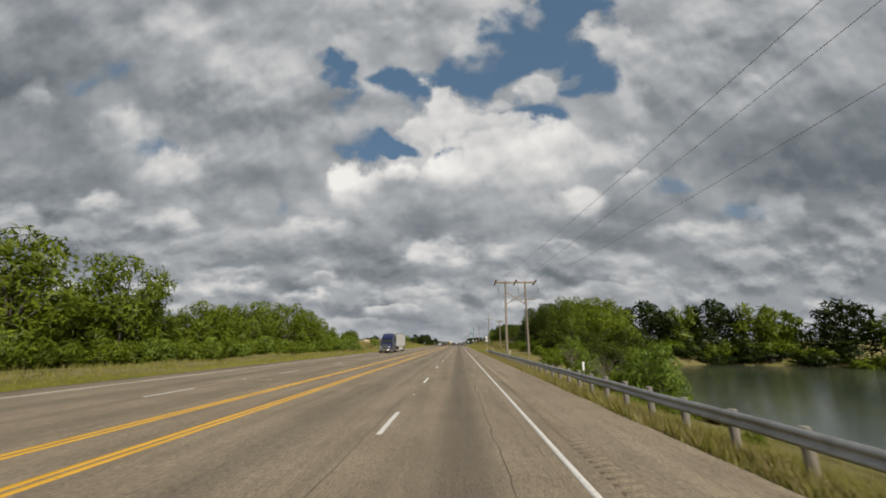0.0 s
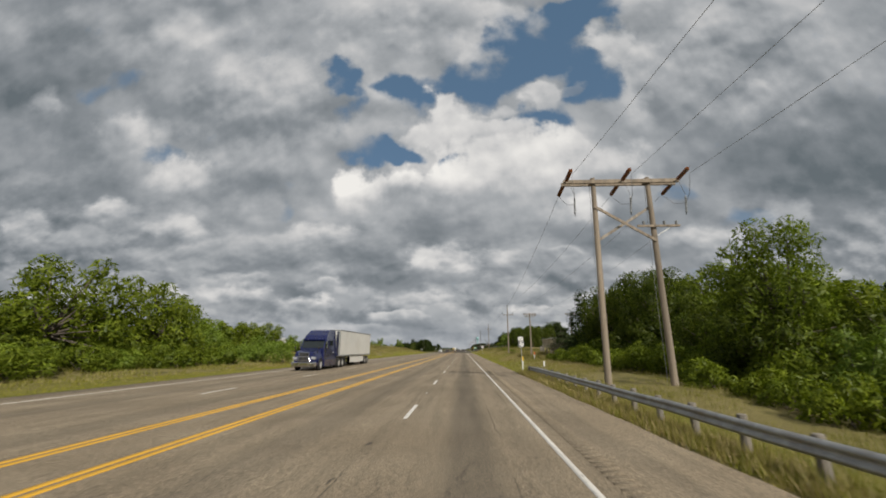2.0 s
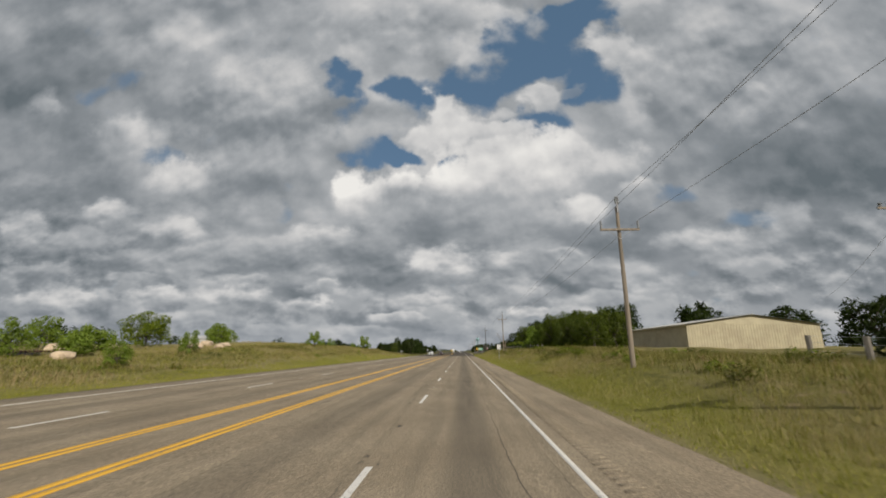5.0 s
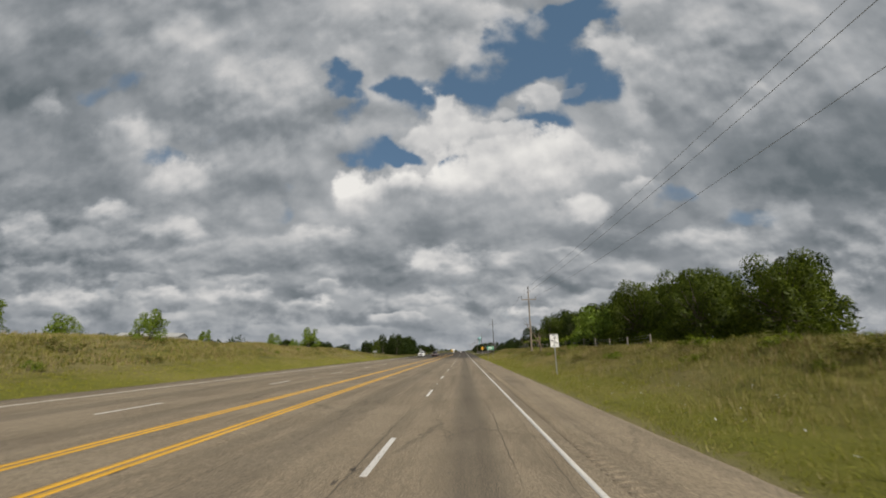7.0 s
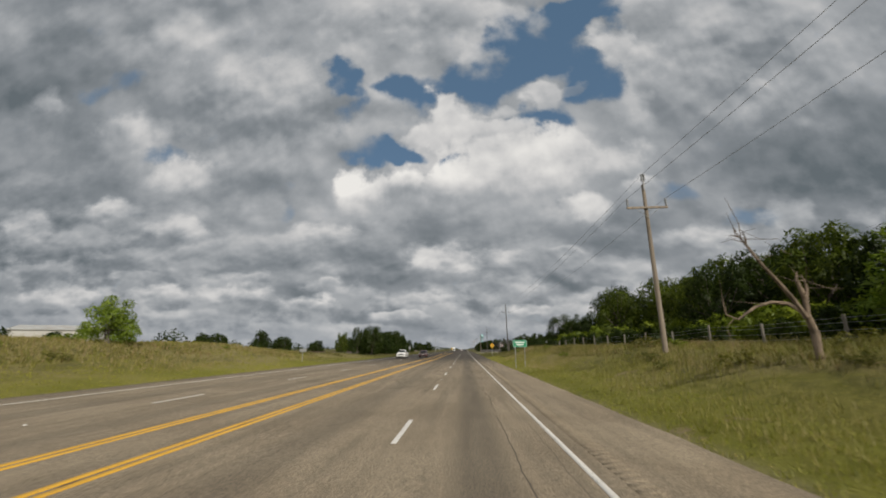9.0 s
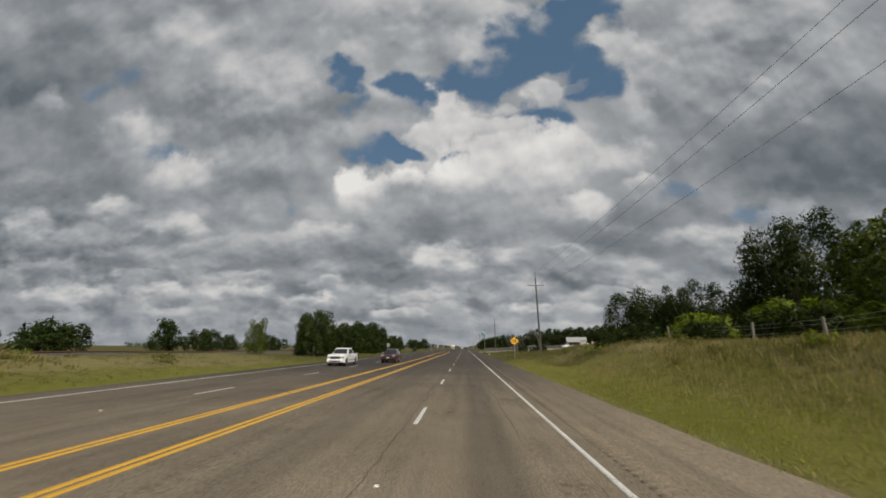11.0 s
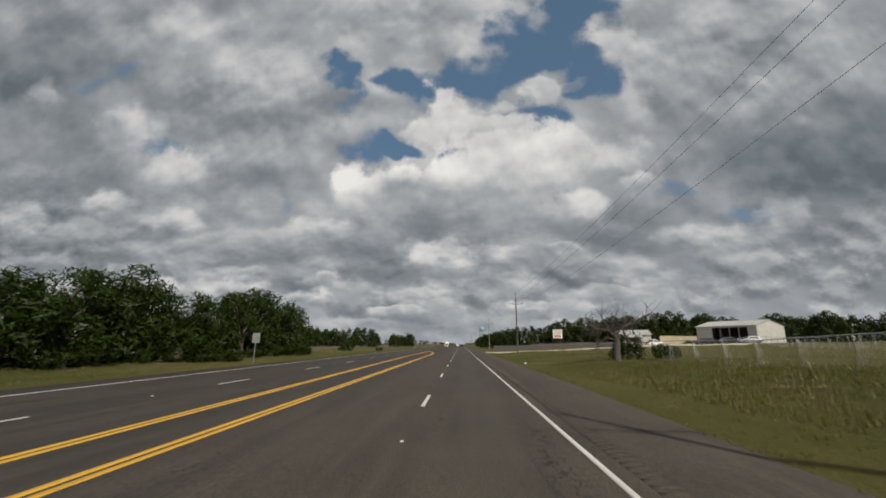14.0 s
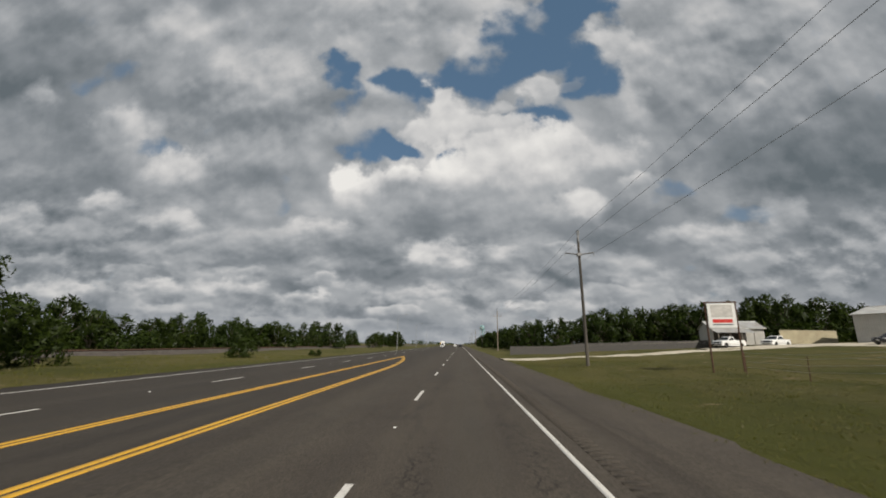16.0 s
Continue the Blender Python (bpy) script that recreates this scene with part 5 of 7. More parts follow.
def insulator_string(parent, m, n=9, r=0.13, material=None, name="insulator"):
    """A string of discs along y from the pose m."""
    bm = bmesh.new()
    prof = [(0.02, -0.12)]
    for i in range(n):
        x = i * 0.135
        prof += [(0.045, x), (0.055, x + 0.03), (r, x + 0.075), (r * 0.9, x + 0.095), (0.04, x + 0.10)]
    prof += [(0.02, n * 0.135 + 0.15)]
    lathe(bm, prof, 10, m @ pose(0, 0, 0, 0, 0, 90))
    return part(name, bm, material or PORCELAIN, parent, smooth=True)


def post_insulator(parent, foot, tall=0.5, m=Matrix()):
    bm = bmesh.new()
    prof = [(0.05, 0.0)]
    for i in range(6):
        z = 0.04 + i * tall / 7
        prof += [(0.045, z), (0.085, z + 0.03), (0.045, z + 0.05)]
    prof += [(0.04, tall)]
    lathe(bm, prof, 10, Matrix.Translation(foot) @ m @ pose(0, 0, 0, 0, -90, 0))
    return part("insulator", bm, GREY_PORCELAIN, parent, smooth=True)


def round_pole(parent, foot, top, r0, r1, material):
    bm = bmesh.new()
    foot, top = Vector(foot), Vector(top)
    tube(bm, [foot.lerp(top, k / 6) for k in range(7)], [r0 + (r1 - r0) * k / 6 for k in range(7)], 12)
    return part("pole", bm, material, parent, smooth=False)


def h_frame(x, y, z):
    """A two-legged wooden line structure with dead-end insulators."""
    t = thing("power_line_frame", pose(x, y, z), "tall weathered wooden two-pole power line frame with crossarms", "power pole")
    round_pole(t, (-1.75, 0, -0.6), (-1.6, 0, 12.3), 0.20, 0.14, POLE_WOOD)
    round_pole(t, (1.85, 0, -0.6), (1.7, 0, 12.3), 0.20, 0.14, POLE_WOOD)
    for dy in (-0.22, 0.22):
        part("crossarm", beam(bmesh.new(), (-3.5, dy, 12.0), (3.5, dy, 12.0), 0.12, 0.24), POLE_WOOD, t)
    part("brace", beam(bmesh.new(), (-1.7, -0.16, 10.4), (1.78, -0.16, 8.2), 0.08, 0.16), POLE_WOOD, t)
    part("brace", beam(bmesh.new(), (1.72, 0.16, 10.4), (-1.75, 0.16, 8.2), 0.08, 0.16), DEADWOOD, t)
    part("crossarm", beam(bmesh.new(), (0.7, -0.24, 9.1), (3.2, -0.24, 9.1), 0.09, 0.13), POLE_WOOD, t)
    part("brace", beam(bmesh.new(), (1.8, -0.2, 8.5), (2.7, -0.2, 9.05), 0.04, 0.05), GALV, t)
    for dx in (1.1, 2.3, 3.0):
        post_insulator(t, (dx, -0.24, 9.16), 0.22)
    for dx in (-3.35, 0.05, 3.35):
        insulator_string(t, pose(dx, -0.4, 12.0, 172), 9)
        insulator_string(t, pose(dx, 0.4, 12.0, -8), 9)
        insulator_string(t, pose(dx + 0.55, 0.0, 11.0, -80), 7, 0.06, GREY_PORCELAIN, "surge_arrester")
        part("jumper", tube(bmesh.new(), [(dx, -1.7, 11.8), (dx + 0.3, -0.9, 10.9), (dx + 0.5, 0, 10.6), (dx + 0.3, 0.9, 10.9), (dx, 1.7, 11.8)], 0.014, 5), CABLE, t)
        part("hanger", tube(bmesh.new(), [(dx + 0.3, 0, 11.95), (dx + 0.55, 0, 11.2)], 0.012, 4), CABLE, t)
    for dx in (-1.62, 1.72):
        part("ground_wire", tube(bmesh.new(), [(dx - 0.22, 0, 12.0), (dx - 0.3, 0, 6.0), (dx - 0.24, 0, 0.0)], 0.012, 4), CABLE, t)
    return t


h_frame(9.8, 69.8, height(9.8, 69.8))


def line_pole(x, y, top, style, material, lean=0.0):
    """A single line pole: a crossarm with upright insulators, or raked arm insulators, and one pair on top."""
    z = height(x, y)
    dark = "dark creosoted" if material is DARK_POLE else "weathered wooden"
    t = thing("utility_pole", pose(x, y, z, 0, lean, 0), "tall " + dark + " utility pole carrying three wires", "utility pole", "single poles of the power line")
    tall = top - z
    round_pole(t, (0, 0, -0.6), (0, 0, tall - 0.7), 0.16, 0.10, material)
    part("top_bracket", beam(bmesh.new(), (0, -0.12, tall - 1.1), (0, -0.12, tall - 0.35), 0.09, 0.06), CABLE, t)
    for dx in (-0.07, 0.07):
        post_insulator(t, (dx, -0.12, tall - 0.5), 0.5)
    a = tall - 2.3
    if style == "arm":
        part("crossarm", beam(bmesh.new(), (-1.25, -0.17, a), (1.25, -0.17, a), 0.10, 0.13), POLE_WOOD, t)
        for s in (-1, 1):
            post_insulator(t, (1.18 * s, -0.17, a + 0.06), 0.55)
            part("brace", tube(bmesh.new(), [(s * 0.8, -0.2, a), (0, -0.2, a - 0.65)], 0.015, 5), GALV, t)
    else:
        part("arm_bracket", box(bmesh.new(), -0.2, 0.2, -0.2, 0.16, a - 0.14, a + 0.14, 0.02), CABLE, t)
        for s in (-1, 1):
            post_insulator(t, (0.15 * s, -0.1, a), 1.15, pose(0, 0, 0, 0, 82 * s, 0))
            part("arm", tube(bmesh.new(), [(0.12 * s, -0.1, a), (1.25 * s, -0.1, a + 0.16)], 0.05, 8), DARK_POLE, t)
            part("clamp", tube(bmesh.new(), [(1.28 * s, -0.1, a + 0.16), (1.30 * s, -0.1, a - 0.12)], 0.03, 6), GALV, t)
    return t


line_pole(12.0, -62.0, 12.0, "arm", POLE_WOOD)

# the pole at 408.5 has the dark wood in place of cloud shade
LINE = [(10.2, 140.6, 12.0, "arm", POLE_WOOD, 0.0), (11.5, 232.4, 13.0, "arm", POLE_WOOD, -0.8), (11.7, 321.7, 14.2, "raked", DARK_POLE, -1.6), (10.8, 408.5, 12.3, "raked", DARK_POLE, -0.6),
        (11.0, 495, 12.5, "arm", POLE_WOOD, 0), (11.0, 582, 12.5, "arm", DARK_POLE, 0.5), (11.0, 668, 12.5, "arm", POLE_WOOD, 0), (11.0, 755, 12.5, "arm", POLE_WOOD, 0), (11.0, 842, 12.5, "arm", DARK_POLE, 0)]
for row_ in LINE:
    line_pole(*row_)


def wire(a, b, sag, r=0.012, name="power_wire", n=18):
    bm = bmesh.new()
    a, b = Vector(a), Vector(b)
    tube(bm, [a.lerp(b, k / n) - Vector((0, 0, 4 * sag * (k / n) * (1 - k / n))) for k in range(n + 1)], r, 4)
    return tagged(part(name, bm, CABLE), "thin grey overhead wire strung between poles", "wire", "overhead wires")


def wire_points(p):
    x, y, top, style, m, lean = p
    o = math.sin(radians(lean)) * 10
    a = top - 2.3
    if style == "arm":
        return [(x + o - 1.18, y, a + 0.6), (x + o, y, top), (x + o + 1.18, y, a + 0.6)]
    return [(x + o - 1.3, y, a + 0.15), (x + o, y, top), (x + o + 1.3, y, a + 0.15)]


zf = height(9.8, 69.8) + 11.8
for dx, (x, y, z) in zip((-3.35, 0.05, 3.35), wire_points((12.0, -62.0, 12.0, "arm", POLE_WOOD, 0.0))):
    wire((9.8 + dx, 68.0, zf), (x, y, z), 1.5)
first = [(9.8 + dx, 71.6, zf) for dx in (-3.35, 0.05, 3.35)]
for p in LINE:
    pts = wire_points(p)
    for a, b in zip(first, pts):
        wire(a, b, 1.0)
    first = pts
wire((12.6, 69.5, zf - 2.6), (12.0, 120.3, 7.9), 0.8, 0.008)


def service_pole(x, y, top, arms, tank):
    z = height(x, y)
    t = thing("utility_pole", pose(x, y, z), "grey wooden service pole with crossarms and insulators", "utility pole")
    tall = top - z
    round_pole(t, (0, 0, -0.5), (0, 0, tall), 0.15, 0.10, POLE_WOOD)
    for k in range(arms):
        a = tall - 0.25 - 0.38 * k
        part("crossarm", beam(bmesh.new(), (-1.15 + 0.25 * k, -0.14 + 0.28 * k, a), (1.15 - 0.1 * k, -0.14 - 0.1 * k, a + 0.12 * k), 0.09, 0.12), POLE_WOOD, t)
        for dx in (-1.0, -0.55, 0.5, 0.95):
            post_insulator(t, (dx, -0.14, a + 0.07), 0.2)
        for s in (-1, 1):
            part("brace", tube(bmesh.new(), [(0.6 * s, -0.16, a - 0.04), (0, -0.14, a - 0.6)], 0.013, 5), GALV, t)
    if tank:
        bm = bmesh.new()
        lathe(bm, [(0.05, 0), (0.2, 0.02), (0.2, 0.62), (0.15, 0.68), (0.03, 0.7)], 14, Matrix.Translation((0.32, 0, tall - 1.9)) @ pose(0, 0, 0, 0, -90, 0))
        part("transformer", bm, GREY_PORCELAIN, t, "grey cylindrical transformer", smooth=True)
    return t


service_pole(12.0, 120.3, 8.4, 2, False)
service_pole(23.4, 136.5, 9.8, 1, True)
wire((11.2, 120.3, 8.3), (22.4, 136.5, 9.7), 0.4, 0.008)
wire((12.8, 120.3, 8.3), (24.2, 136.5, 9.7), 0.4, 0.008)
wire((24.0, 136.5, 9.7), (44.0, 166.0, 8.5), 0.5, 0.011)

# ---- guardrail ----


def guardrail():
    g = thing("guardrail", pose(5.72, 0, 0), "weathered galvanized steel guardrail on round wooden posts", "guardrail")
    prof = [(0.0, 0.155), (-0.03, 0.14), (-0.075, 0.105), (-0.08, 0.07), (-0.03, 0.03), (-0.01, 0.0), (-0.03, -0.03), (-0.08, -0.07), (-0.075, -0.105), (-0.03, -0.14), (0.0, -0.155)]
    ys = [y for y in np.arange(-22, 84.1, 1.905)] + [84.6]
    verts, faces = [], []
    for y in ys:
        f = min(1.0, max(0.0, (y - 76) / 8))
        for k, (dx, dz) in enumerate(prof):
            verts.append((dx + 0.25 * f * f + 0.008 * math.sin(y * 2.1), y, 0.52 + dz - 0.10 * f + 0.012 * math.sin(y * 0.9)))
    n = len(prof)
    b = len(verts)
    verts += [(x + 0.006, y, z) for x, y, z in verts]
    for j in range(len(ys) - 1):
        for k in range(n - 1):
            q = (j * n + k, j * n + k + 1, (j + 1) * n + k + 1, (j + 1) * n + k)
            faces += [q, tuple(b + i for i in q[::-1])]
    part_mesh("rail", mesh_of("rail", verts, faces), RAIL_STEEL, g)
    bm = bmesh.new()
    tube(bm, [(0, 0, -1.2), (0, 0, 0.70), (0, 0, 0.715)], [0.095, 0.095, 0.075], 10)
    me = bpy.data.meshes.new("post")
    bm.to_mesh(me)
    bm.free()
    me.materials.append(GREY_WOOD)
    rng = np.random.default_rng(3)
    for y in np.arange(-21, 83, 1.905):
        f = min(1.0, max(0.0, (y - 76) / 8))
        o = part_mesh("post", me, None, g)
        o.matrix_basis = pose(0.19 + 0.25 * f * f, y, rng.normal(0, 0.02) - 0.1 * f, rng.normal(0, 1.2), rng.normal(0, 1.5), rng.uniform(0, 360))
    part("block", box(bmesh.new(), 0.0, 0.26, 83.4, 83.7, -0.5, 0.6, 0.01), GREY_WOOD, g)


guardrail()


def rail_marker(x, y):
    """A short white sleeve on a brown stake behind the guardrail."""
    t = thing("delineator_post", pose(x, y, height(x, y), 0, 2), "white plastic marker sleeve on a brown stake behind the guardrail", "roadside marker", "roadside markers")
    top = 1.12 - height(x, y)
    part("stake", tube(bmesh.new(), [(0, 0, -0.3), (0, 0, top - 0.1)], 0.035, 8), GREY_WOOD, t)
    part("sleeve", box(bmesh.new(), -0.05, 0.05, -0.05, 0.05, top - 0.42, top, 0.015), WHITE_PLASTIC, t)


def delineator(x, y, tall, film, label):
    t = thing("delineator_post", pose(x, y, height(x, y), 0, 2), label, "roadside marker", "roadside markers")
    part("post", box(bmesh.new(), -0.05, 0.05, -0.012, 0.012, -0.3, tall, 0.008), WHITE_PLASTIC, t)
    part("reflector", box(bmesh.new(), -0.051, 0.051, -0.017, 0.017, tall - 0.42, tall + 0.004, 0.004), film, t)
    return t


delineator(6.0, 88.7, 1.35, YELLOW_TAPE, "white plastic marker post with a yellow top")
for x, y in ((6.5, 80.2), (6.35, 52.0), (6.3, 21.5)):
    rail_marker(x, y)
delineator(11.7, 115.6, 1.1, ORANGE, "white cable marker post with an orange top")

# ---- signs ----


def sign_post(t, tall, r=0.035, dx=0.0, dy=0.03):
    part("post", tube(bmesh.new(), [(dx, dy + r, -0.4), (dx, dy + r, tall)], r, 10), GALV, t)


def junction_sign(x, y, turn):
    t = thing("road_sign", pose(x, y, height(x, y), 0, -1.5, turn), "white junction plate above a dark state road shield on a post", "road sign")
    sign_post(t, 3.35)
    part("plate", plate(bmesh.new(), rounded(0.53, 0.40, 0.04), 0.01, pose(0, 0, 3.12)), SIGN_WHITE, t)
    part("border", frame_outline(0.50, 0.37, 0.03, 0.012, pose(0, -0.003, 3.12)), SIGN_BLACK, t)
    lettering("JCT", 0.27, pose(0, -0.004, 3.115), SIGN_BLACK, t, wide=0.85)
    shield = part("shield", plate(bmesh.new(), rounded(0.60, 0.62, 0.05), 0.01, pose(0.02, 0, 2.59)), SIGN_DARK, t)
    part("border", frame_outline(0.57, 0.59, 0.045, 0.014, pose(0.02, -0.003, 2.59)), SIGN_WHITE, shield)
    state = ((-0.10, 0.27), (0.04, 0.27), (0.04, 0.13), (0.12, 0.11), (0.24, 0.11), (0.27, 0.0), (0.29, -0.06), (0.18, -0.15), (0.13, -0.28), (0.07, -0.27), (0.0, -0.14), (-0.06, -0.11), (-0.11, -0.16),
             (-0.18, -0.08), (-0.25, 0.0), (-0.10, 0.01))
    part("map_outline", plate(bmesh.new(), state, 0.003, pose(0.02, -0.0035, 2.57)), SIGN_WHITE, shield)
    lettering("1288", 0.17, pose(0.09, -0.006, 2.58), SIGN_BLACK, shield, wide=0.8)
    part("text_bar", plate(bmesh.new(), rounded(0.20, 0.05, 0.01, 3), 0.003, pose(-0.14, -0.0035, 2.30)), SIGN_WHITE, shield)
    part("text_bar", plate(bmesh.new(), rounded(0.18, 0.05, 0.01, 3), 0.003, pose(0.2, -0.0035, 2.82)), SIGN_GREY, shield)


def frame_outline(w, h, r, line, m):
    """A thin border line, as a ring of quads."""
    bm = bmesh.new()
    out, inn = rounded(w, h, r), rounded(w - 2 * line, h - 2 * line, max(0.005, r - line))
    a = [bm.verts.new(m @ Vector((x, 0, z))) for x, z in out]
    b = [bm.verts.new(m @ Vector((x, 0, z))) for x, z in inn]
    n = len(out)
    for i in range(n):
        bm.faces.new((a[i], a[(i + 1) % n], b[(i + 1) % n], b[i]))
    return bm


junction_sign(6.1, 89.6, -4)


def curved_arrow(m, s):
    """A turn arrow: a bent shaft with a head; s mirrors and turns it."""
    bm = bmesh.new()
    pts = [(0.03, 0.20), (0.03, 0.06), (0.05, -0.02), (0.09, -0.08), (0.15, -0.12)]
    left, right = [], []
    for i, (x, z) in enumerate(pts):
        x0, z0 = pts[max(0, i - 1)]
        x1, z1 = pts[min(len(pts) - 1, i + 1)]
        d = math.hypot(x1 - x0, z1 - z0)
        nx, nz = -(z1 - z0) / d * 0.026, (x1 - x0) / d * 0.026
        left.append((x + nx, z + nz))
        right.append((x - nx, z - nz))
    outline = left + [(0.19, -0.05), (0.25, -0.19), (0.10, -0.17)] + right[::-1]
    plate(bm, [(s * x, s * z) for x, z in outline], 0.003, m)
    return bm


def lane_sign(x, y, turn):
    t = thing("road_sign", pose(x, y, height(x, y), 0, -1.5, turn), "white centre lane sign with two black turn arrows on a post", "road sign")
    sign_post(t, 2.9)
    part("plate", plate(bmesh.new(), rounded(0.61, 0.95, 0.05), 0.01, pose(0, 0, 2.45)), SIGN_WHITE, t)
    part("border", frame_outline(0.57, 0.91, 0.045, 0.014, pose(0, -0.003, 2.45)), SIGN_BLACK, t)
    lettering("CENTER", 0.14, pose(0, -0.004, 2.83), SIGN_BLACK, t, wide=0.85)
    lettering("LANE", 0.14, pose(0, -0.004, 2.69), SIGN_BLACK, t, wide=0.85)
    lettering("ONLY", 0.14, pose(0, -0.004, 2.07), SIGN_BLACK, t, wide=0.85)
    part("rule", plate(bmesh.new(), rounded(0.42, 0.02, 0.008, 3), 0.003, pose(0, -0.004, 2.60)), SIGN_BLACK, t)
    part("arrow", curved_arrow(pose(0.0, -0.004, 2.40) @ Matrix.Diagonal((0.9, 1, 0.9, 1)), 1), SIGN_BLACK, t)
    part("arrow", curved_arrow(pose(0.0, -0.004, 2.33) @ Matrix.Diagonal((0.9, 1, 0.9, 1)), -1), SIGN_BLACK, t)


lane_sign(6.75, 192.2, -4)


def warning_sign(x, y, turn):
    t = thing("road_sign", pose(x, y, height(x, y), 0, 0, turn), "yellow diamond warning sign of a side road over a railway", "road sign")
    tall = 2.62
    sign_post(t, tall + 0.35)
    m = pose(0, 0, tall) @ pose(0, 0, 0, 0, 45, 0)
    part("plate", plate(bmesh.new(), rounded(0.92, 0.92, 0.06), 0.01, m), SIGN_YELLOW, t)
    part("border", frame_outline(0.87, 0.87, 0.05, 0.014, m @ pose(0, -0.003, 0)), SIGN_BLACK, t)
    bm = bmesh.new()
    plate(bm, [(0.10, -0.30), (0.21, -0.30), (0.21, 0.30), (0.10, 0.30), (0.10, 0.06), (-0.03, 0.06), (-0.03, -0.06), (0.10, -0.06)], 0.003, pose(0, -0.004, tall))
    part("road_symbol", bm, SIGN_BLACK, t)
    bm = bmesh.new()
    for dx in (-0.22, -0.14):
        box(bm, dx, dx + 0.025, -0.007, -0.004, tall - 0.27, tall + 0.27)
    for k in range(6):
        box(bm, -0.28, -0.07, -0.0065, -0.004, tall - 0.24 + k * 0.09, tall - 0.21 + k * 0.09)
    part("railway_symbol", bm, SIGN_BLACK, t)
    part("road_symbol", box(bmesh.new(), -0.44, -0.32, -0.007, -0.004, tall - 0.06, tall + 0.06), SIGN_BLACK, t)


warning_sign(7.1, 317.7, -4)


def guide_sign(x, y, turn):
    t = thing("road_sign", pose(x, y, height(x, y), 0, 0, turn), "green guide sign with white lettering on two posts", "road sign")
    sign_post(t, 2.9, dx=-0.5)
    sign_post(t, 2.9, dx=0.5)
    part("plate", plate(bmesh.new(), rounded(1.5, 0.75, 0.06), 0.012, pose(0, 0, 2.5)), SIGN_GREEN, t)
    part("border", frame_outline(1.45, 0.70, 0.05, 0.02, pose(0, -0.003, 2.5)), SIGN_WHITE, t)
    for z, w in ((2.62, 1.05), (2.38, 0.8)):
        part("text_bar", plate(bmesh.new(), rounded(w, 0.12, 0.02, 3), 0.003, pose(0, -0.004, z)), SIGN_WHITE, t)


guide_sign(5.9, 253.5, -4)


def sign_back(x, y, w, h, tall, turn, label):
    t = thing("road_sign", pose(x, y, height(x, y), 0, 0, turn), label, "road sign")
    sign_post(t, tall, dy=-0.10)
    part("plate", plate(bmesh.new(), rounded(w, h, 0.04), 0.01, pose(0, -0.02, tall - h / 2)), SIGN_GREY, t)


sign_back(-20.9, 365.5, 0.76, 0.95, 2.9, 0, "bare aluminium back of a road sign on a post")
sign_back(-21.5, 262.0, 0.9, 0.4, 1.7, 0, "low wide back of a road sign")


def business_sign(x, y, turn):
    t = thing("business_sign", pose(x, y, height(x, y), 0, 0, turn), "white business panel with red and faded print on two dark posts", "sign")
    for dx in (-0.85, 0.85):
        part("post", tube(bmesh.new(), [(dx, 0.09, -0.4), (dx, 0.09, 4.35)], 0.055, 8), RUSTY, t)
    part("top_rail", box(bmesh.new(), -0.95, 0.95, 0.04, 0.14, 4.30, 4.38, 0.01), RUSTY, t)
    part("panel", box(bmesh.new(), -0.78, 0.78, -0.04, 0.03, 2.75, 4.26, 0.01), SIGN_WHITE, t)
    part("faded_print", plate(bmesh.new(), rounded(1.2, 0.8, 0.02, 3), 0.004, pose(0, -0.046, 3.78)), FADED, t)
    part("text_bar", plate(bmesh.new(), rounded(1.1, 0.22, 0.02, 3), 0.004, pose(0, -0.046, 3.15)), SIGN_RED, t)
    part("text_bar", plate(bmesh.new(), rounded(1.15, 0.07, 0.02, 3), 0.004, pose(0, -0.046, 2.92)), SIGN_DARK, t)


business_sign(16.6, 399.0, -14)

# ---- dead trees ----
DEADBROWN = paint("weathered_dead_trunk", (0.20, 0.15, 0.105), 0.5, 5, 0.95, bump=0.9, grain=22, second=(0.07, 0.05, 0.035), amount=0.8, stretch=(1, 1, 0.3))


def dead_tree(x, y, seed, material, label, trunk, limbs_, twigs, turn=0):
    """A bare tree: trunk, named limbs as paths, and random twigs from them."""
    rng = np.random.default_rng(seed)
    t = thing("dead_tree", pose(x, y, height(x, y) - 0.1, 0, 0, turn), label, "tree")
    bm = bmesh.new()
    pts, radii = trunk
    tube(bm, pts, radii, 10)
    part("trunk", bm, material, t)
    for pts, r in limbs_:
        bm = bmesh.new()
        n = len(pts)
        tube(bm, pts, [r * (1 - 0.8 * i / (n - 1)) for i in range(n)], 7)
        for k in range(twigs):
            i = int(rng.integers(max(1, n // 3), n))
            a = Vector(pts[i - 1]).lerp(Vector(pts[i]), rng.random())
            d = Vector(rng.normal(0, 1, 3)).normalized() + Vector((0, 0, 0.2))
            l = rng.uniform(0.3, 1.4)
            b = a + d * l * 0.5
            c = b + (d + Vector(rng.normal(0, 0.5, 3))) * l * 0.5
            tube(bm, [a, b, c], [r * 0.22, r * 0.14, 0.006], 4, False)
        part("limb", bm, material, t)
    return t


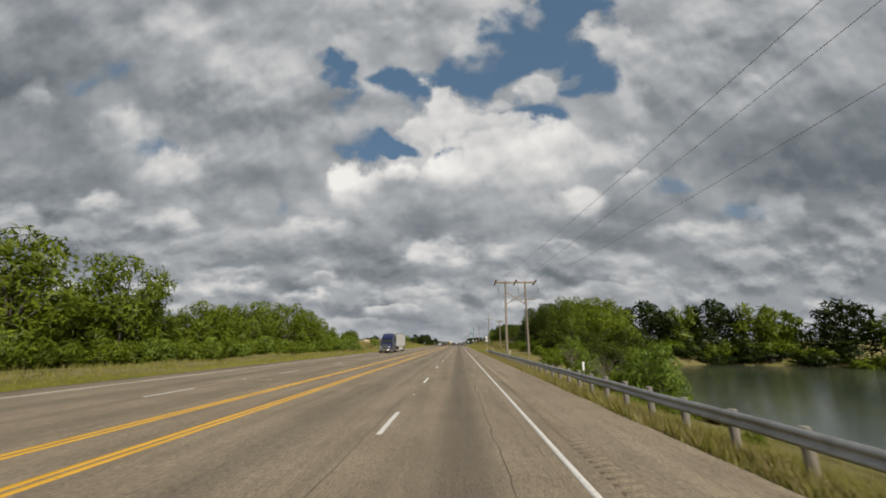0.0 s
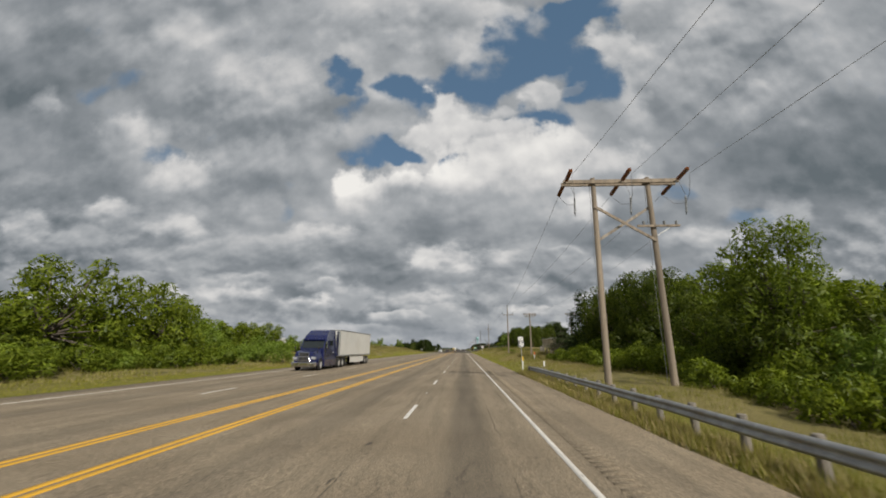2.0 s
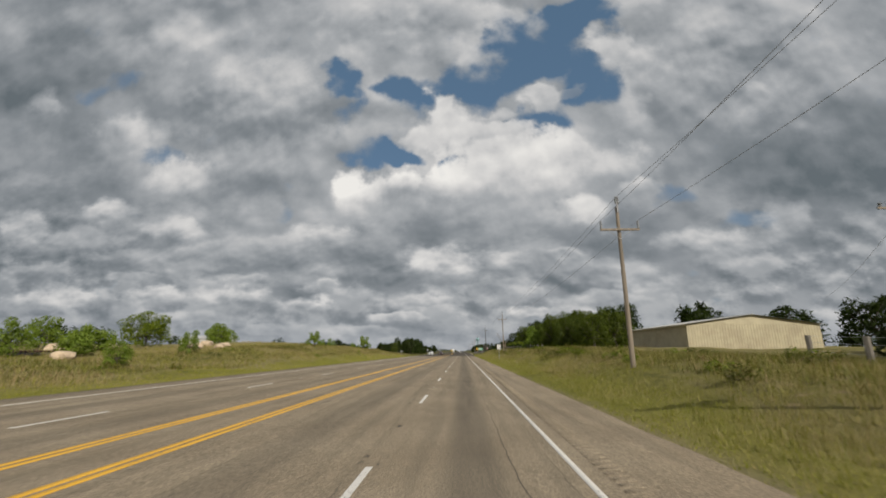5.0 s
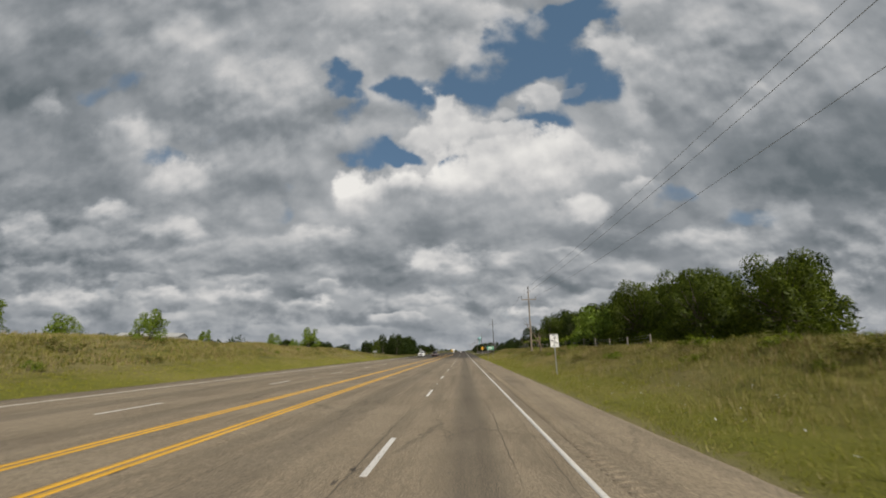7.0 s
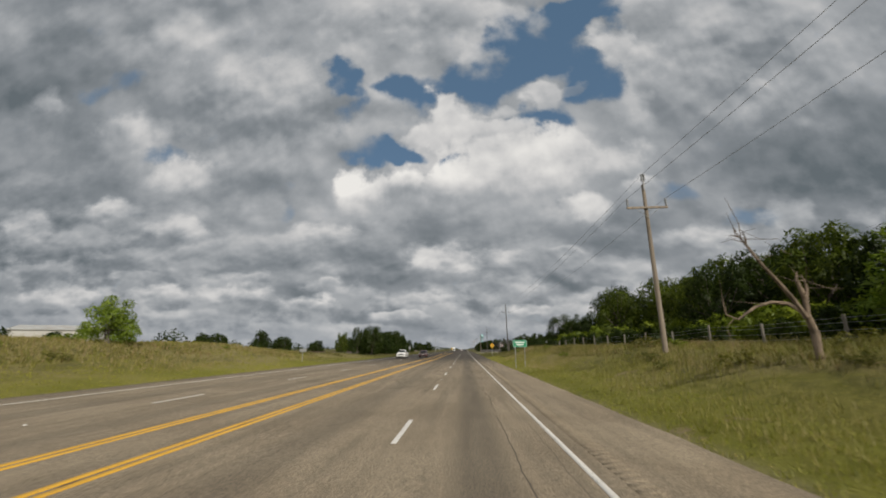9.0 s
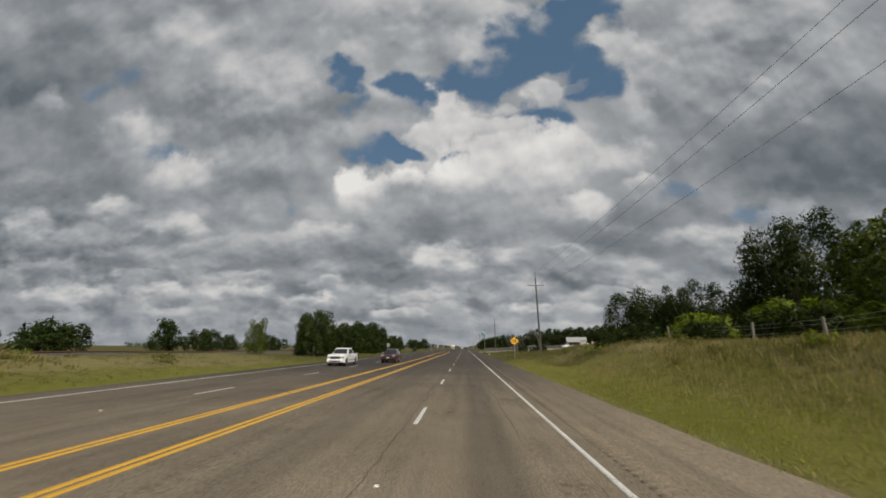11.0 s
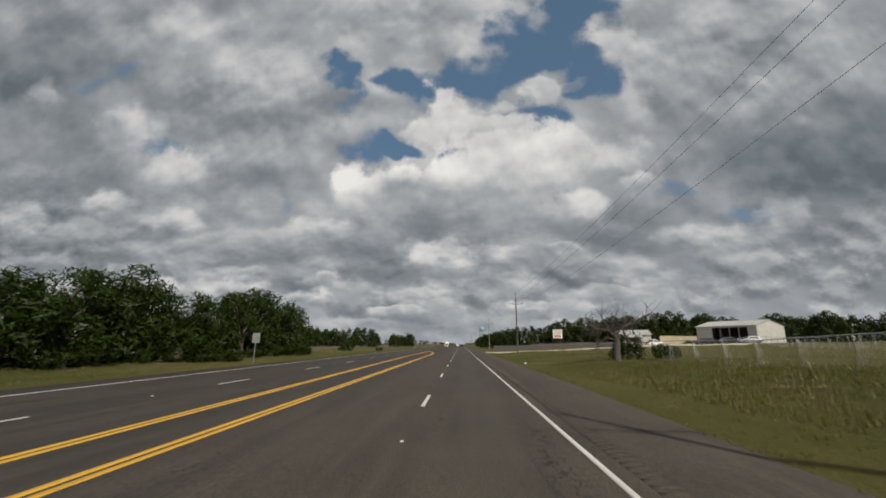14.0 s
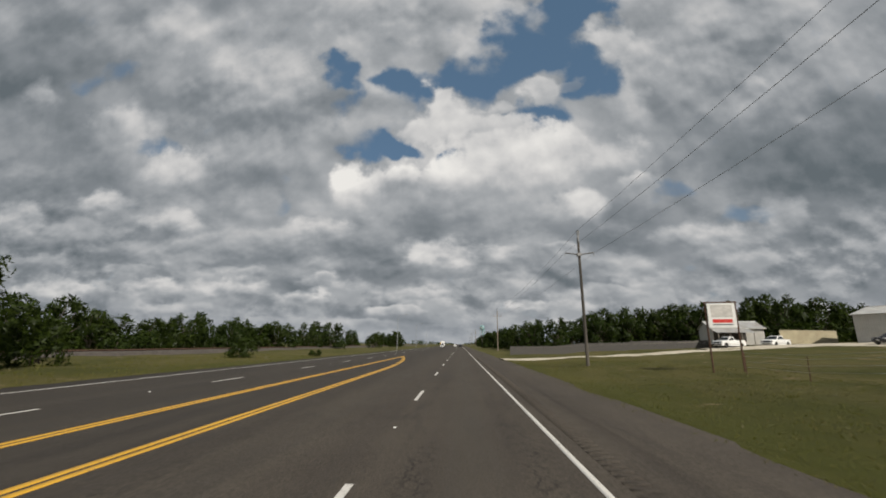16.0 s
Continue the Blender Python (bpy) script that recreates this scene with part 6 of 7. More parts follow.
dead_tree(10.9, 221.2, 5, DEADBROWN, "broken brown dead trunk with two bare limbs on the bank",
          ([(0.1, 0, -0.3), (0.05, 0, 0.3), (0.1, 0.05, 0.9), (-0.05, 0, 1.5), (-0.02, 0, 2.0), (-0.18, 0, 2.6), (-0.12, 0, 2.9)], [0.20, 0.11, 0.13, 0.08, 0.09, 0.05, 0.015]),
          [([(-0.1, 0, 1.4), (-0.4, 0, 2.0), (-0.75, 0.05, 2.6), (-1.15, 0, 3.1), (-1.6, -0.05, 3.8), (-1.75, 0, 4.1), (-2.0, 0, 4.15)], 0.085), ([(-1.6, -0.05, 3.8), (-1.55, 0, 4.1), (-1.65, 0, 4.35)], 0.04),
           ([(-0.1, 0, 1.5), (-0.5, 0.1, 1.85), (-1.0, 0.15, 1.9), (-1.5, 0.2, 1.75), (-2.1, 0.2, 1.35), (-2.45, 0.2, 1.5), (-2.5, 0.2, 2.1)], 0.075), ([(0.0, 0, 1.9), (0.1, 0, 2.4), (0.0, 0, 2.8)], 0.07)], 5)
DRYTWIG = paint("dry_twigs", (0.16, 0.13, 0.10), 0.35, 5, 0.95, bump=0.4, grain=40)
bush_limbs = []
rng_ = np.random.default_rng(21)
for k in range(13):
    a, out, up = k * 2.4, rng_.uniform(0.6, 2.0), rng_.uniform(2.0, 4.1)
    c, n = math.cos(a), math.sin(a)
    bush_limbs.append(([(0, 0, 0.5 + 0.05 * (k % 4)), (0.25 * out * c, 0.25 * out * n, 0.6 + up * 0.3), (0.6 * out * c, 0.6 * out * n, 0.6 + up * 0.6), (out * c, out * n, up)], rng_.uniform(0.022, 0.042)))
dead_tree(13.4, 107.3, 2, DRYTWIG, "bare grey-brown bush with many forked dry branches", ([(0, 0, -0.2), (0, 0, 0.7), (0.05, 0, 1.1)], [0.22, 0.16, 0.09]), bush_limbs, 18)
dead_tree(15.6, 45.5, 6, DRYTWIG, "bare grey shrub among the bushes of the pond bank", ([(0, 0, -0.2), (0, 0, 0.7), (0.05, 0, 1.1)], [0.16, 0.12, 0.07]), [([Vector(q) * 1.3 for q in pts], r) for pts, r in bush_limbs], 26)
for x, y, turn in ((17.2, 51.0, 70), (15.4, 57.5, 150)):
    dead_tree(x, y, 7, DRYTWIG, "bare grey shrub among the bushes of the pond bank", ([(0, 0, -0.2), (0, 0, 0.7), (0.05, 0, 1.1)], [0.16, 0.12, 0.07]), [([Vector(q) * 1.2 for q in pts], r) for pts, r in bush_limbs[::2]], 30, turn)
dead_tree(12.9, 329.2, 3, DARKWOOD, "leaning dead tree with drooping bare branches",
          ([(0, 0, -0.2), (0, 0, 0.6), (-0.2, 0, 1.8), (-0.5, 0, 2.9)], [0.20, 0.14, 0.11, 0.07]),
          [([(-0.4, 0, 2.6), (-0.9, 0, 3.2), (-1.6, 0, 3.3), (-2.2, 0, 2.8), (-2.5, 0, 2.3)], 0.12), ([(-0.5, 0, 2.8), (-0.6, 0, 3.3), (-1.3, 0, 3.5), (-2.0, 0, 3.2)], 0.08), ([(-0.3, 0, 2.2), (0.4, 0, 2.9), (0.9, 0, 3.2)], 0.08)], 16)
dead_tree(12.6, 360.5, 4, DARKWOOD, "gnarled dark dead tree with thick broken limbs",
          ([(0, 0, -0.2), (0, 0, 0.7), (0.1, 0, 1.6), (0.0, 0, 2.4)], [0.34, 0.26, 0.24, 0.18]),
          [([(0, 0, 2.0), (-0.6, 0, 2.6), (-1.4, 0, 2.7), (-2.2, 0, 3.1), (-2.4, 0, 3.7)], 0.16), ([(-1.4, 0, 2.7), (-1.9, 0.2, 2.5), (-2.7, 0.2, 3.0)], 0.08), ([(0, 0, 2.2), (0.6, 0, 2.9), (1.4, 0, 3.2), (2.4, 0, 3.7), (3.1, 0, 4.0), (3.4, 0, 3.6)], 0.15),
           ([(0, 0, 1.8), (-0.7, 0.2, 2.0), (-1.3, 0.2, 1.5), (-1.8, 0.1, 0.9)], 0.09), ([(0, 0, 2.2), (0.1, 0.2, 3.0), (-0.2, 0, 3.5)], 0.11), ([(0.6, 0, 2.9), (0.8, 0, 2.2), (1.3, 0, 1.3)], 0.08), ([(1.4, 0, 3.2), (1.6, 0.3, 2.5), (2.2, 0.3, 1.7)], 0.06), ([(-0.6, 0, 2.6), (-0.9, -0.3, 3.2), (-1.2, -0.3, 3.9)], 0.07), ([(0.2, 0, 2.4), (0.7, -0.4, 3.3), (0.9, -0.4, 4.0)], 0.07)], 40)

# ---- vehicles ----


def shell(prof, half, bevel=0.03):
    """A body from its side outline (y, z): both flanks at half(y, z), joined over the top, edges rounded."""
    bm = bmesh.new()
    a = [bm.verts.new((-half(y, z), y, z)) for y, z in prof]
    b = [bm.verts.new((half(y, z), y, z)) for y, z in prof]
    n = len(prof)
    bm.faces.new(a)
    bm.faces.new(b[::-1])
    for i in range(n):
        bm.faces.new((a[i], b[i], b[(i + 1) % n], a[(i + 1) % n]))
    bmesh.ops.recalc_face_normals(bm, faces=bm.faces[:])
    if bevel:
        rim = [e for e in bm.edges if abs(abs(e.verts[0].co.x + e.verts[1].co.x) - abs(e.verts[0].co.x) - abs(e.verts[1].co.x)) < 1e-4 and e.verts[0].co.x * e.verts[1].co.x > 0]
        bmesh.ops.bevel(bm, geom=rim, offset=bevel, segments=2, affect="EDGES", profile=0.6)
    bmesh.ops.triangulate(bm, faces=[f for f in bm.faces if len(f.verts) > 4])
    return bm


def arch(cy, r, z0, n=9):
    """The points of a wheel arch in a side outline, front to back."""
    a0 = math.asin(min(1, max(-1, (z0 - 0.42 * r) / r)))
    return [(cy - r * math.cos(a), 0.42 * r / 0.5 * 0.5 + r * math.sin(a)) for a in np.linspace(a0, math.pi - a0, n)]


def wheel(parent, x, y, r, width, rim_share=0.66, spokes=5, dual=False):
    """A tyre with its rim; x is the outer face's side."""
    s = 1 if x > 0 else -1
    w = part("wheel", lathe(bmesh.new(), [(r * rim_share, 0), (r * 0.9, -0.015), (r * 0.985, 0.03), (r, 0.07), (r, width - 0.06), (r * 0.97, width - 0.02), (r * rim_share, width)], 28,
                            Matrix.Translation((x, y, r)) @ (pose(0, 0, 0, 0, 0, 180) if s > 0 else Matrix())), RUBBER, parent, smooth=False)
    m = Matrix.Translation((x, y, r)) @ (pose(0, 0, 0, 0, 0, 180) if s > 0 else Matrix())
    q = r * rim_share
    # behind spokes the closed rim is black, painting the dark gaps between them
    part("rim", lathe(bmesh.new(), [(q, -0.004), (q * 0.93, 0.0), (q * 0.88, 0.05), (q * 0.3, 0.06), (q * 0.28, 0.02), (q * 0.12, 0.0), (0.01, 0.0)], 24, m), POLISHED if spokes == 0 else BLACK_PLASTIC, w)
    if spokes:
        bm = bmesh.new()
        for k in range(spokes):
            c, n = math.cos(6.2832 * k / spokes), math.sin(6.2832 * k / spokes)
            beam(bm, m @ Vector((0.015, c * q * 0.1, n * q * 0.1)), m @ Vector((0.012, c * q * 0.94, n * q * 0.94)), q * 0.26, 0.04)
        part("spokes", bm, CHROME, w)
    else:
        # black discs painted for the dark inside the hand holes
        bm = bmesh.new()
        for k in range(8):
            c, n = math.cos(6.2832 * k / 8), math.sin(6.2832 * k / 8)
            lathe(bm, [(0.028, 0), (0.028, 0.02)], 8, m @ Matrix.Translation((0.035, c * q * 0.62, n * q * 0.62)))
        part("hand_holes", bm, BLACK_PLASTIC, w)
    return w


def pane(name, pts, material, parent, off, label=""):
    """A thin pane through the given corners, its face moved out by off."""
    bm = bmesh.new()
    p = [Vector(q) for q in pts]
    nrm = (p[1] - p[0]).cross(p[-1] - p[0]).normalized()
    a = [bm.verts.new(q + nrm * off) for q in p]
    b = [bm.verts.new(q - nrm * 0.012) for q in p]
    bm.faces.new(a)
    bm.faces.new(b[::-1])
    n = len(p)
    for i in range(n):
        bm.faces.new((a[i], b[i], b[(i + 1) % n], a[(i + 1) % n]))
    bmesh.ops.recalc_face_normals(bm, faces=bm.faces[:])
    return part(name, bm, material, parent, label)


def car(name, m, label, category, colour, kind):
    """A passenger vehicle, its nose to -y. kind: suv, pickup or old_pickup."""
    t = thing(name, m, label, category)
    big = kind != "suv"
    L, W, r = (5.7, 1.98, 0.40) if big else (4.75, 1.92, 0.38)
    f, b = -L / 2, L / 2
    wf, wb = f + 0.95, b - (1.15 if big else 0.95)
    ra = r + 0.10
    deck = 1.22 if big else 1.06

    def cut(cy):
        return [(cy + ra * math.cos(a), r + ra * math.sin(a)) for a in np.linspace(math.pi + 0.15, -0.15, 11)]

    low = 0.38
    prof = [(f + 0.06, low), (f, 0.55), (f + 0.02, 0.86), (f + 0.12, deck - 0.12), (f + 0.35, deck - 0.04), (f + 1.5, deck), (b - 0.1, deck + 0.02), (b, deck - 0.06), (b, 0.55), (b - 0.08, low)]
    prof = prof + cut(wb)[::-1] + cut(wf)[::-1]

    def half(y, z):
        k = W / 2 - 0.07 * max(0, z - 0.8) / 0.4
        if y < f + 0.7:
            k -= 0.16 * ((f + 0.7 - y) / 0.7) ** 2
        if y > b - 0.4:
            k -= 0.08 * ((y - b + 0.4) / 0.4) ** 2
        return k

    part("body", shell(prof, half, 0.035), colour, t)
    part("underbody", box(bmesh.new(), -W / 2 + 0.12, W / 2 - 0.12, f + 0.25, b - 0.25, 0.28, 0.75, 0.03), BLACK_PLASTIC, t)
    if big:
        c0, c1, top = f + 1.45, (b - 1.85 if kind == "pickup" else b - 2.4), 1.86
        roof = [(c0, deck - 0.02), (c0 + 0.85, top - 0.05), (c0 + 1.1, top), (c1 - 0.4, top), (c1 - 0.1, top - 0.06), (c1, deck - 0.02)]
    else:
        c0, c1, top = f + 1.35, b - 0.12, 1.72
        roof = [(c0, deck - 0.02), (c0 + 0.85, top - 0.07), (c0 + 1.25, top), (c1 - 0.9, top - 0.01), (c1 - 0.45, top - 0.06), (c1, deck + 0.1), (c1, deck - 0.02)]

    def cabin(y, z):
        return W / 2 - 0.10 - 0.24 * max(0, z - deck) / (top - deck)

    cab = part("cabin", shell(roof, cabin, 0.04), colour, t)
    hw0, hw1 = cabin(0, deck + 0.05), cabin(0, top - 0.1)
    pane("windscreen", [(-hw0 + 0.06, c0 + 0.07, deck + 0.05), (hw0 - 0.06, c0 + 0.07, deck + 0.05), (hw1 - 0.05, c0 + 0.78, top - 0.11), (-hw1 + 0.05, c0 + 0.78, top - 0.11)], GLASS, cab, 0.012)
    for s in (-1, 1):
        y0, y1 = c0 + 0.42, c1 - (0.25 if big else 0.5)
        split = [y0 + 0.15 + (y1 - y0 - 0.15) * k for k in ((0, 0.5, 1.0) if kind != "suv" else (0, 0.38, 0.7, 1.0))]
        for i in range(len(split) - 1):
            ya, yb = split[i] + 0.03, split[i + 1] - 0.03
            up = 0.42 if i == 0 else 0.0
            back = -0.12 if (i == len(split) - 2 and not big) else 0.0
            q = [(s * hw0, ya - (0.1 if i == 0 else 0), deck + 0.06), (s * hw0, yb, deck + 0.06), (s * hw1, yb + back - 0.02, top - 0.13), (s * hw1, ya + up, top - 0.13)]
            pane("side_window", q if s > 0 else q[::-1], GLASS, cab, 0.016)
        part("window_trim", tube(bmesh.new(), [(s * (hw0 + 0.015), y0, deck + 0.035), (s * (hw0 + 0.015), y1 + 0.05, deck + 0.035)], 0.014, 5), CHROME if kind != "old_pickup" else BLACK_PLASTIC, t)
        mir = part("mirror", box(bmesh.new(), s * (W / 2 + 0.02) - 0.11, s * (W / 2 + 0.02) + 0.11, c0 + 0.35, c0 + 0.5, deck + 0.02, deck + 0.2, 0.04), CHROME if kind == "suv" else BLACK_PLASTIC, t)
        for y in ((-0.15, 0.95) if kind != "old_pickup" else (0.1,)):
            part("door_handle", box(bmesh.new(), s * (W / 2 - 0.03) - 0.02, s * (W / 2 - 0.03) + 0.02, y, y + 0.2, deck - 0.18, deck - 0.14, 0.008), CHROME if kind == "suv" else colour, t)
        part("side_moulding", box(bmesh.new(), s * (W / 2 + 0.002) - 0.012, s * (W / 2 + 0.002) + 0.012, wf + 0.6, wb - 0.6, 0.58, 0.63, 0.006), CHROME if kind == "suv" else BLACK_PLASTIC, t)
        part("headlight", box(bmesh.new(), s * 0.72 - 0.17, s * 0.72 + 0.17, f - 0.01, f + 0.2, 0.80, 0.99, 0.03), LAMP_GLASS, t)
        part("tail_light", box(bmesh.new(), s * 0.80 - 0.09, s * 0.80 + 0.09, b - 0.06, b + 0.012, 0.85, 1.08, 0.02), RED_LENS, t)
        wheel(t, s * (W / 2 - 0.02), wf, r, 0.25)
        wheel(t, s * (W / 2 - 0.02), wb, r, 0.25)
    gr = part("grille", box(bmesh.new(), -0.52, 0.52, f - 0.018, f + 0.15, 0.74, 1.0, 0.03), BLACK_PLASTIC, t)
    for k in range(3 if big else 7):
        if big:
            part("grille_bar", box(bmesh.new(), -0.5, 0.5, f - 0.03, f - 0.01, 0.79 + 0.07 * k, 0.81 + 0.07 * k, 0.004), BLACK_PLASTIC if kind == "pickup" else CHROME, gr)
        else:
            part("grille_bar", box(bmesh.new(), -0.47 + 0.145 * k, -0.43 + 0.145 * k, f - 0.035, f - 0.01, 0.78, 0.98, 0.006), CHROME, gr)
    part("bumper", box(bmesh.new(), -W / 2 + 0.12, W / 2 - 0.12, f - 0.09, f + 0.12, 0.42, 0.68, 0.05), colour if kind != "old_pickup" else CHROME, t)
    part("bumper_intake", box(bmesh.new(), -0.6, 0.6, f - 0.1, f, 0.47, 0.58, 0.02), BLACK_PLASTIC, t)
    part("number_plate", box(bmesh.new(), -0.16, 0.16, f - 0.115, f - 0.09, 0.58, 0.68, 0.005), SIGN_WHITE, t)
    part("bumper", box(bmesh.new(), -W / 2 + 0.1, W / 2 - 0.1, b - 0.1, b + 0.08, 0.42, 0.64, 0.04), CHROME if big else colour, t)
    if big:
        for s in (-1, 1):
            part("bed_rail", box(bmesh.new(), s * (W / 2 - 0.11) - 0.06, s * (W / 2 - 0.11) + 0.06, c1 + 0.02, b - 0.04, deck, deck + 0.06, 0.02), colour, t)
        part("bed_floor", box(bmesh.new(), -W / 2 + 0.2, W / 2 - 0.2, c1 + 0.03, b - 0.12, deck + 0.004, deck + 0.02), BLACK_PLASTIC, t)
    else:
        for s in (-1, 1):
            part("roof_rail", tube(bmesh.new(), [(s * 0.58, c0 + 1.3, top + 0.02), (s * 0.58, c0 + 1.4, top + 0.05), (s * 0.58, c1 - 1.0, top + 0.05), (s * 0.58, c1 - 0.9, top + 0.01)], 0.018, 6), CHROME, t)
        part("rear_window", box(bmesh.new(), -0.6, 0.6, c1 - 0.16, c1 - 0.13, deck + 0.15, top - 0.12), GLASS, t)
    return t


def road_top(x):
    return TOP + crown(x)


def semi_truck(m):
    t = thing("semi_truck", m, "dark blue semi truck with chrome guard pulling a white trailer", "truck")
    W = 1.22

    def half_hood(y, z):
        return W - 0.16 - 0.34 * max(0, (z - 1.05)) / 0.9 - 0.14 * max(0, -y - 0.2) ** 2 * 0.3

    # hood and fenders, nose at y = 0
    hood = [(0.05, 0.55), (0.0, 0.95), (0.08, 1.55), (0.2, 1.72), (1.9, 2.05), (2.05, 0.55)]
    arch_ = [(1.35 + 0.62 * math.cos(a), 0.52 + 0.62 * math.sin(a)) for a in np.linspace(-0.05, math.pi + 0.05, 11)]
    part("hood", shell([hood[0], *hood[1:5], (2.1, 2.05), (2.1, 0.5), *arch_], lambda y, z: W - 0.06 - 0.30 * max(0, z - 1.15) / 0.9 - 0.16 * (max(0, 0.9 - y) / 0.9) ** 2, 0.05), BLUE_PAINT, t)

    def half_cab(y, z):
        return W - 0.02 - 0.22 * max(0, z - 2.9) / 1.1

    cab = part("cab", shell([(2.0, 0.75), (2.0, 2.02), (2.55, 2.85), (3.0, 3.35), (3.9, 3.86), (4.6, 3.98), (6.1, 3.98), (6.15, 0.75)], half_cab, 0.06), BLUE_PAINT, t)
    pane("windscreen", [(-1.08, 2.03, 2.08), (1.08, 2.03, 2.08), (1.05, 2.52, 2.83), (-1.05, 2.52, 2.83)], GLASS, cab, 0.02)
    part("sun_visor", box(bmesh.new(), -1.08, 1.08, 2.34, 2.56, 2.83, 2.98, 0.03), BLUE_PAINT, cab)
    for s in (-1, 1):
        x = s * (W - 0.02)
        q = [(x, 2.38, 2.12), (x, 3.15, 2.05), (x, 3.15, 2.78), (x, 2.75, 2.78)]
        pane("side_window", q if s > 0 else q[::-1], GLASS, cab, 0.02)
        q = [(x, 3.75, 2.35), (x, 4.6, 2.35), (x, 4.6, 2.85), (x, 3.75, 2.85)]
        pane("sleeper_window", q if s > 0 else q[::-1], GLASS, cab, 0.018)
        part("door_handle", box(bmesh.new(), x - 0.025, x + 0.025, 2.95, 3.15, 1.86, 1.91, 0.01), CHROME, cab)
        mir = part("mirror", box(bmesh.new(), s * 1.36 - 0.10, s * 1.36 + 0.10, 2.2, 2.34, 2.05, 2.75, 0.05), CHROME, t)
        part("arm", tube(bmesh.new(), [(s * 1.2, 2.4, 2.6), (s * 1.36, 2.3, 2.6)], 0.02, 6), BLACK_PLASTIC, mir)
        hm = part("hood_mirror", box(bmesh.new(), s * 1.14 - 0.08, s * 1.14 + 0.08, 0.55, 0.63, 2.0, 2.22, 0.03), BLACK_PLASTIC, t)
        part("arm", tube(bmesh.new(), [(s * 0.98, 0.7, 1.62), (s * 1.12, 0.6, 2.02)], 0.02, 6), BLACK_PLASTIC, hm)
        part("headlight", box(bmesh.new(), s * 0.86 - 0.2, s * 0.86 + 0.2, -0.02, 0.42, 1.03, 1.28, 0.06), LAMP_GLASS, t)
        part("side_fairing", box(bmesh.new(), s * 1.16 - 0.08, s * 1.16 + 0.08, 2.15, 5.9, 0.32, 1.12, 0.06), BLUE_PAINT, t)
        part("fairing_trim", box(bmesh.new(), s * 1.245 - 0.006, s * 1.245 + 0.006, 2.3, 5.6, 0.86, 0.9), CHROME, t)
        part("step", box(bmesh.new(), s * 1.25 - 0.01, s * 1.25 + 0.03, 2.3, 3.2, 0.45, 0.51, 0.01), CHROME, t)
        part("rear_fairing", box(bmesh.new(), s * 1.2 - 0.03, s * 1.2 + 0.03, 6.1, 6.65, 1.2, 3.85, 0.02), BLUE_PAINT, t)
        part("text_bar", box(bmesh.new(), x - 0.006, x + 0.008, 4.9, 5.3, 1.55, 1.62), SIGN_WHITE, t)
        part("text_bar", box(bmesh.new(), x - 0.006, x + 0.008, 4.9, 5.25, 1.68, 1.75), SIGN_WHITE, t)
    gr = part("grille", plate(bmesh.new(), [(-0.42, -0.42), (0.42, -0.42), (0.5, 0.36), (0.42, 0.45), (-0.42, 0.45), (-0.5, 0.36)], 0.10, pose(0, -0.06, 1.22, -6)), BLACK_PLASTIC, t)
    part("grille_frame", frame_outline(1.0, 0.95, 0.1, 0.05, pose(0, -0.075, 1.22, -6)), CHROME, gr)
    part("grille_bar", beam(bmesh.new(), (-0.42, -0.03, 0.85), (0.42, -0.12, 1.6), 0.04, 0.03), CHROME, gr)
    part("bumper", box(bmesh.new(), -1.14, 1.14, -0.14, 0.35, 0.38, 0.82, 0.10), CHROME, t)
    guard = part("bumper_guard", tube(bmesh.new(), [(-1.05, -0.1, 0.62), (-1.02, -0.42, 0.7), (-0.6, -0.5, 0.74), (0.6, -0.5, 0.74), (1.02, -0.42, 0.7), (1.05, -0.1, 0.62)], 0.04, 8), CHROME, t)
    part("guard_tube", tube(bmesh.new(), [(-0.72, -0.48, 0.45), (-0.74, -0.5, 0.9), (-0.62, -0.4, 1.28), (0.62, -0.4, 1.28), (0.74, -0.5, 0.9), (0.72, -0.48, 0.45)], 0.035, 8), CHROME, guard)
    part("guard_tube", tube(bmesh.new(), [(-0.74, -0.5, 0.98), (0.74, -0.5, 0.98)], 0.03, 8), CHROME, guard)
    part("chassis", box(bmesh.new(), -0.5, 0.5, 0.6, 9.4, 0.55, 0.95, 0.02), BLACK_PLASTIC, t)
    for s in (-1, 1):
        wheel(t, s * 1.2, 1.35, 0.52, 0.30, 0.56, 0)
        wheel(t, s * 1.22, 7.2, 0.52, 0.60, 0.56, 0)
        wheel(t, s * 1.22, 8.5, 0.52, 0.60, 0.56, 0)
        part("mud_flap", box(bmesh.new(), s * 0.92 - 0.3, s * 0.92 + 0.3, 9.15, 9.17, 0.25, 1.0), BLACK_PLASTIC, t)
    # trailer
    y0, y1 = 6.95, 22.0
    tr = part("trailer", box(bmesh.new(), -1.28, 1.28, y0, y1, 1.22, 4.08, 0.04), TRAILER_WHITE, t)
    for s in (-1, 1):
        for k in range(9):
            z = 1.62 + k * 0.27
            part("side_rib", box(bmesh.new(), s * 1.283 - 0.006, s * 1.283 + 0.006, y0 + 0.1, y0 + 6.5, z, z + 0.022, 0.003), TRAILER_WHITE, tr)
        part("bottom_rail", box(bmesh.new(), s * 1.285 - 0.012, s * 1.285 + 0.012, y0, y1, 1.2, 1.36, 0.004), GALV, tr)
        part("top_rail", box(bmesh.new(), s * 1.285 - 0.012, s * 1.285 + 0.012, y0, y1, 3.98, 4.09, 0.004), GALV, tr)
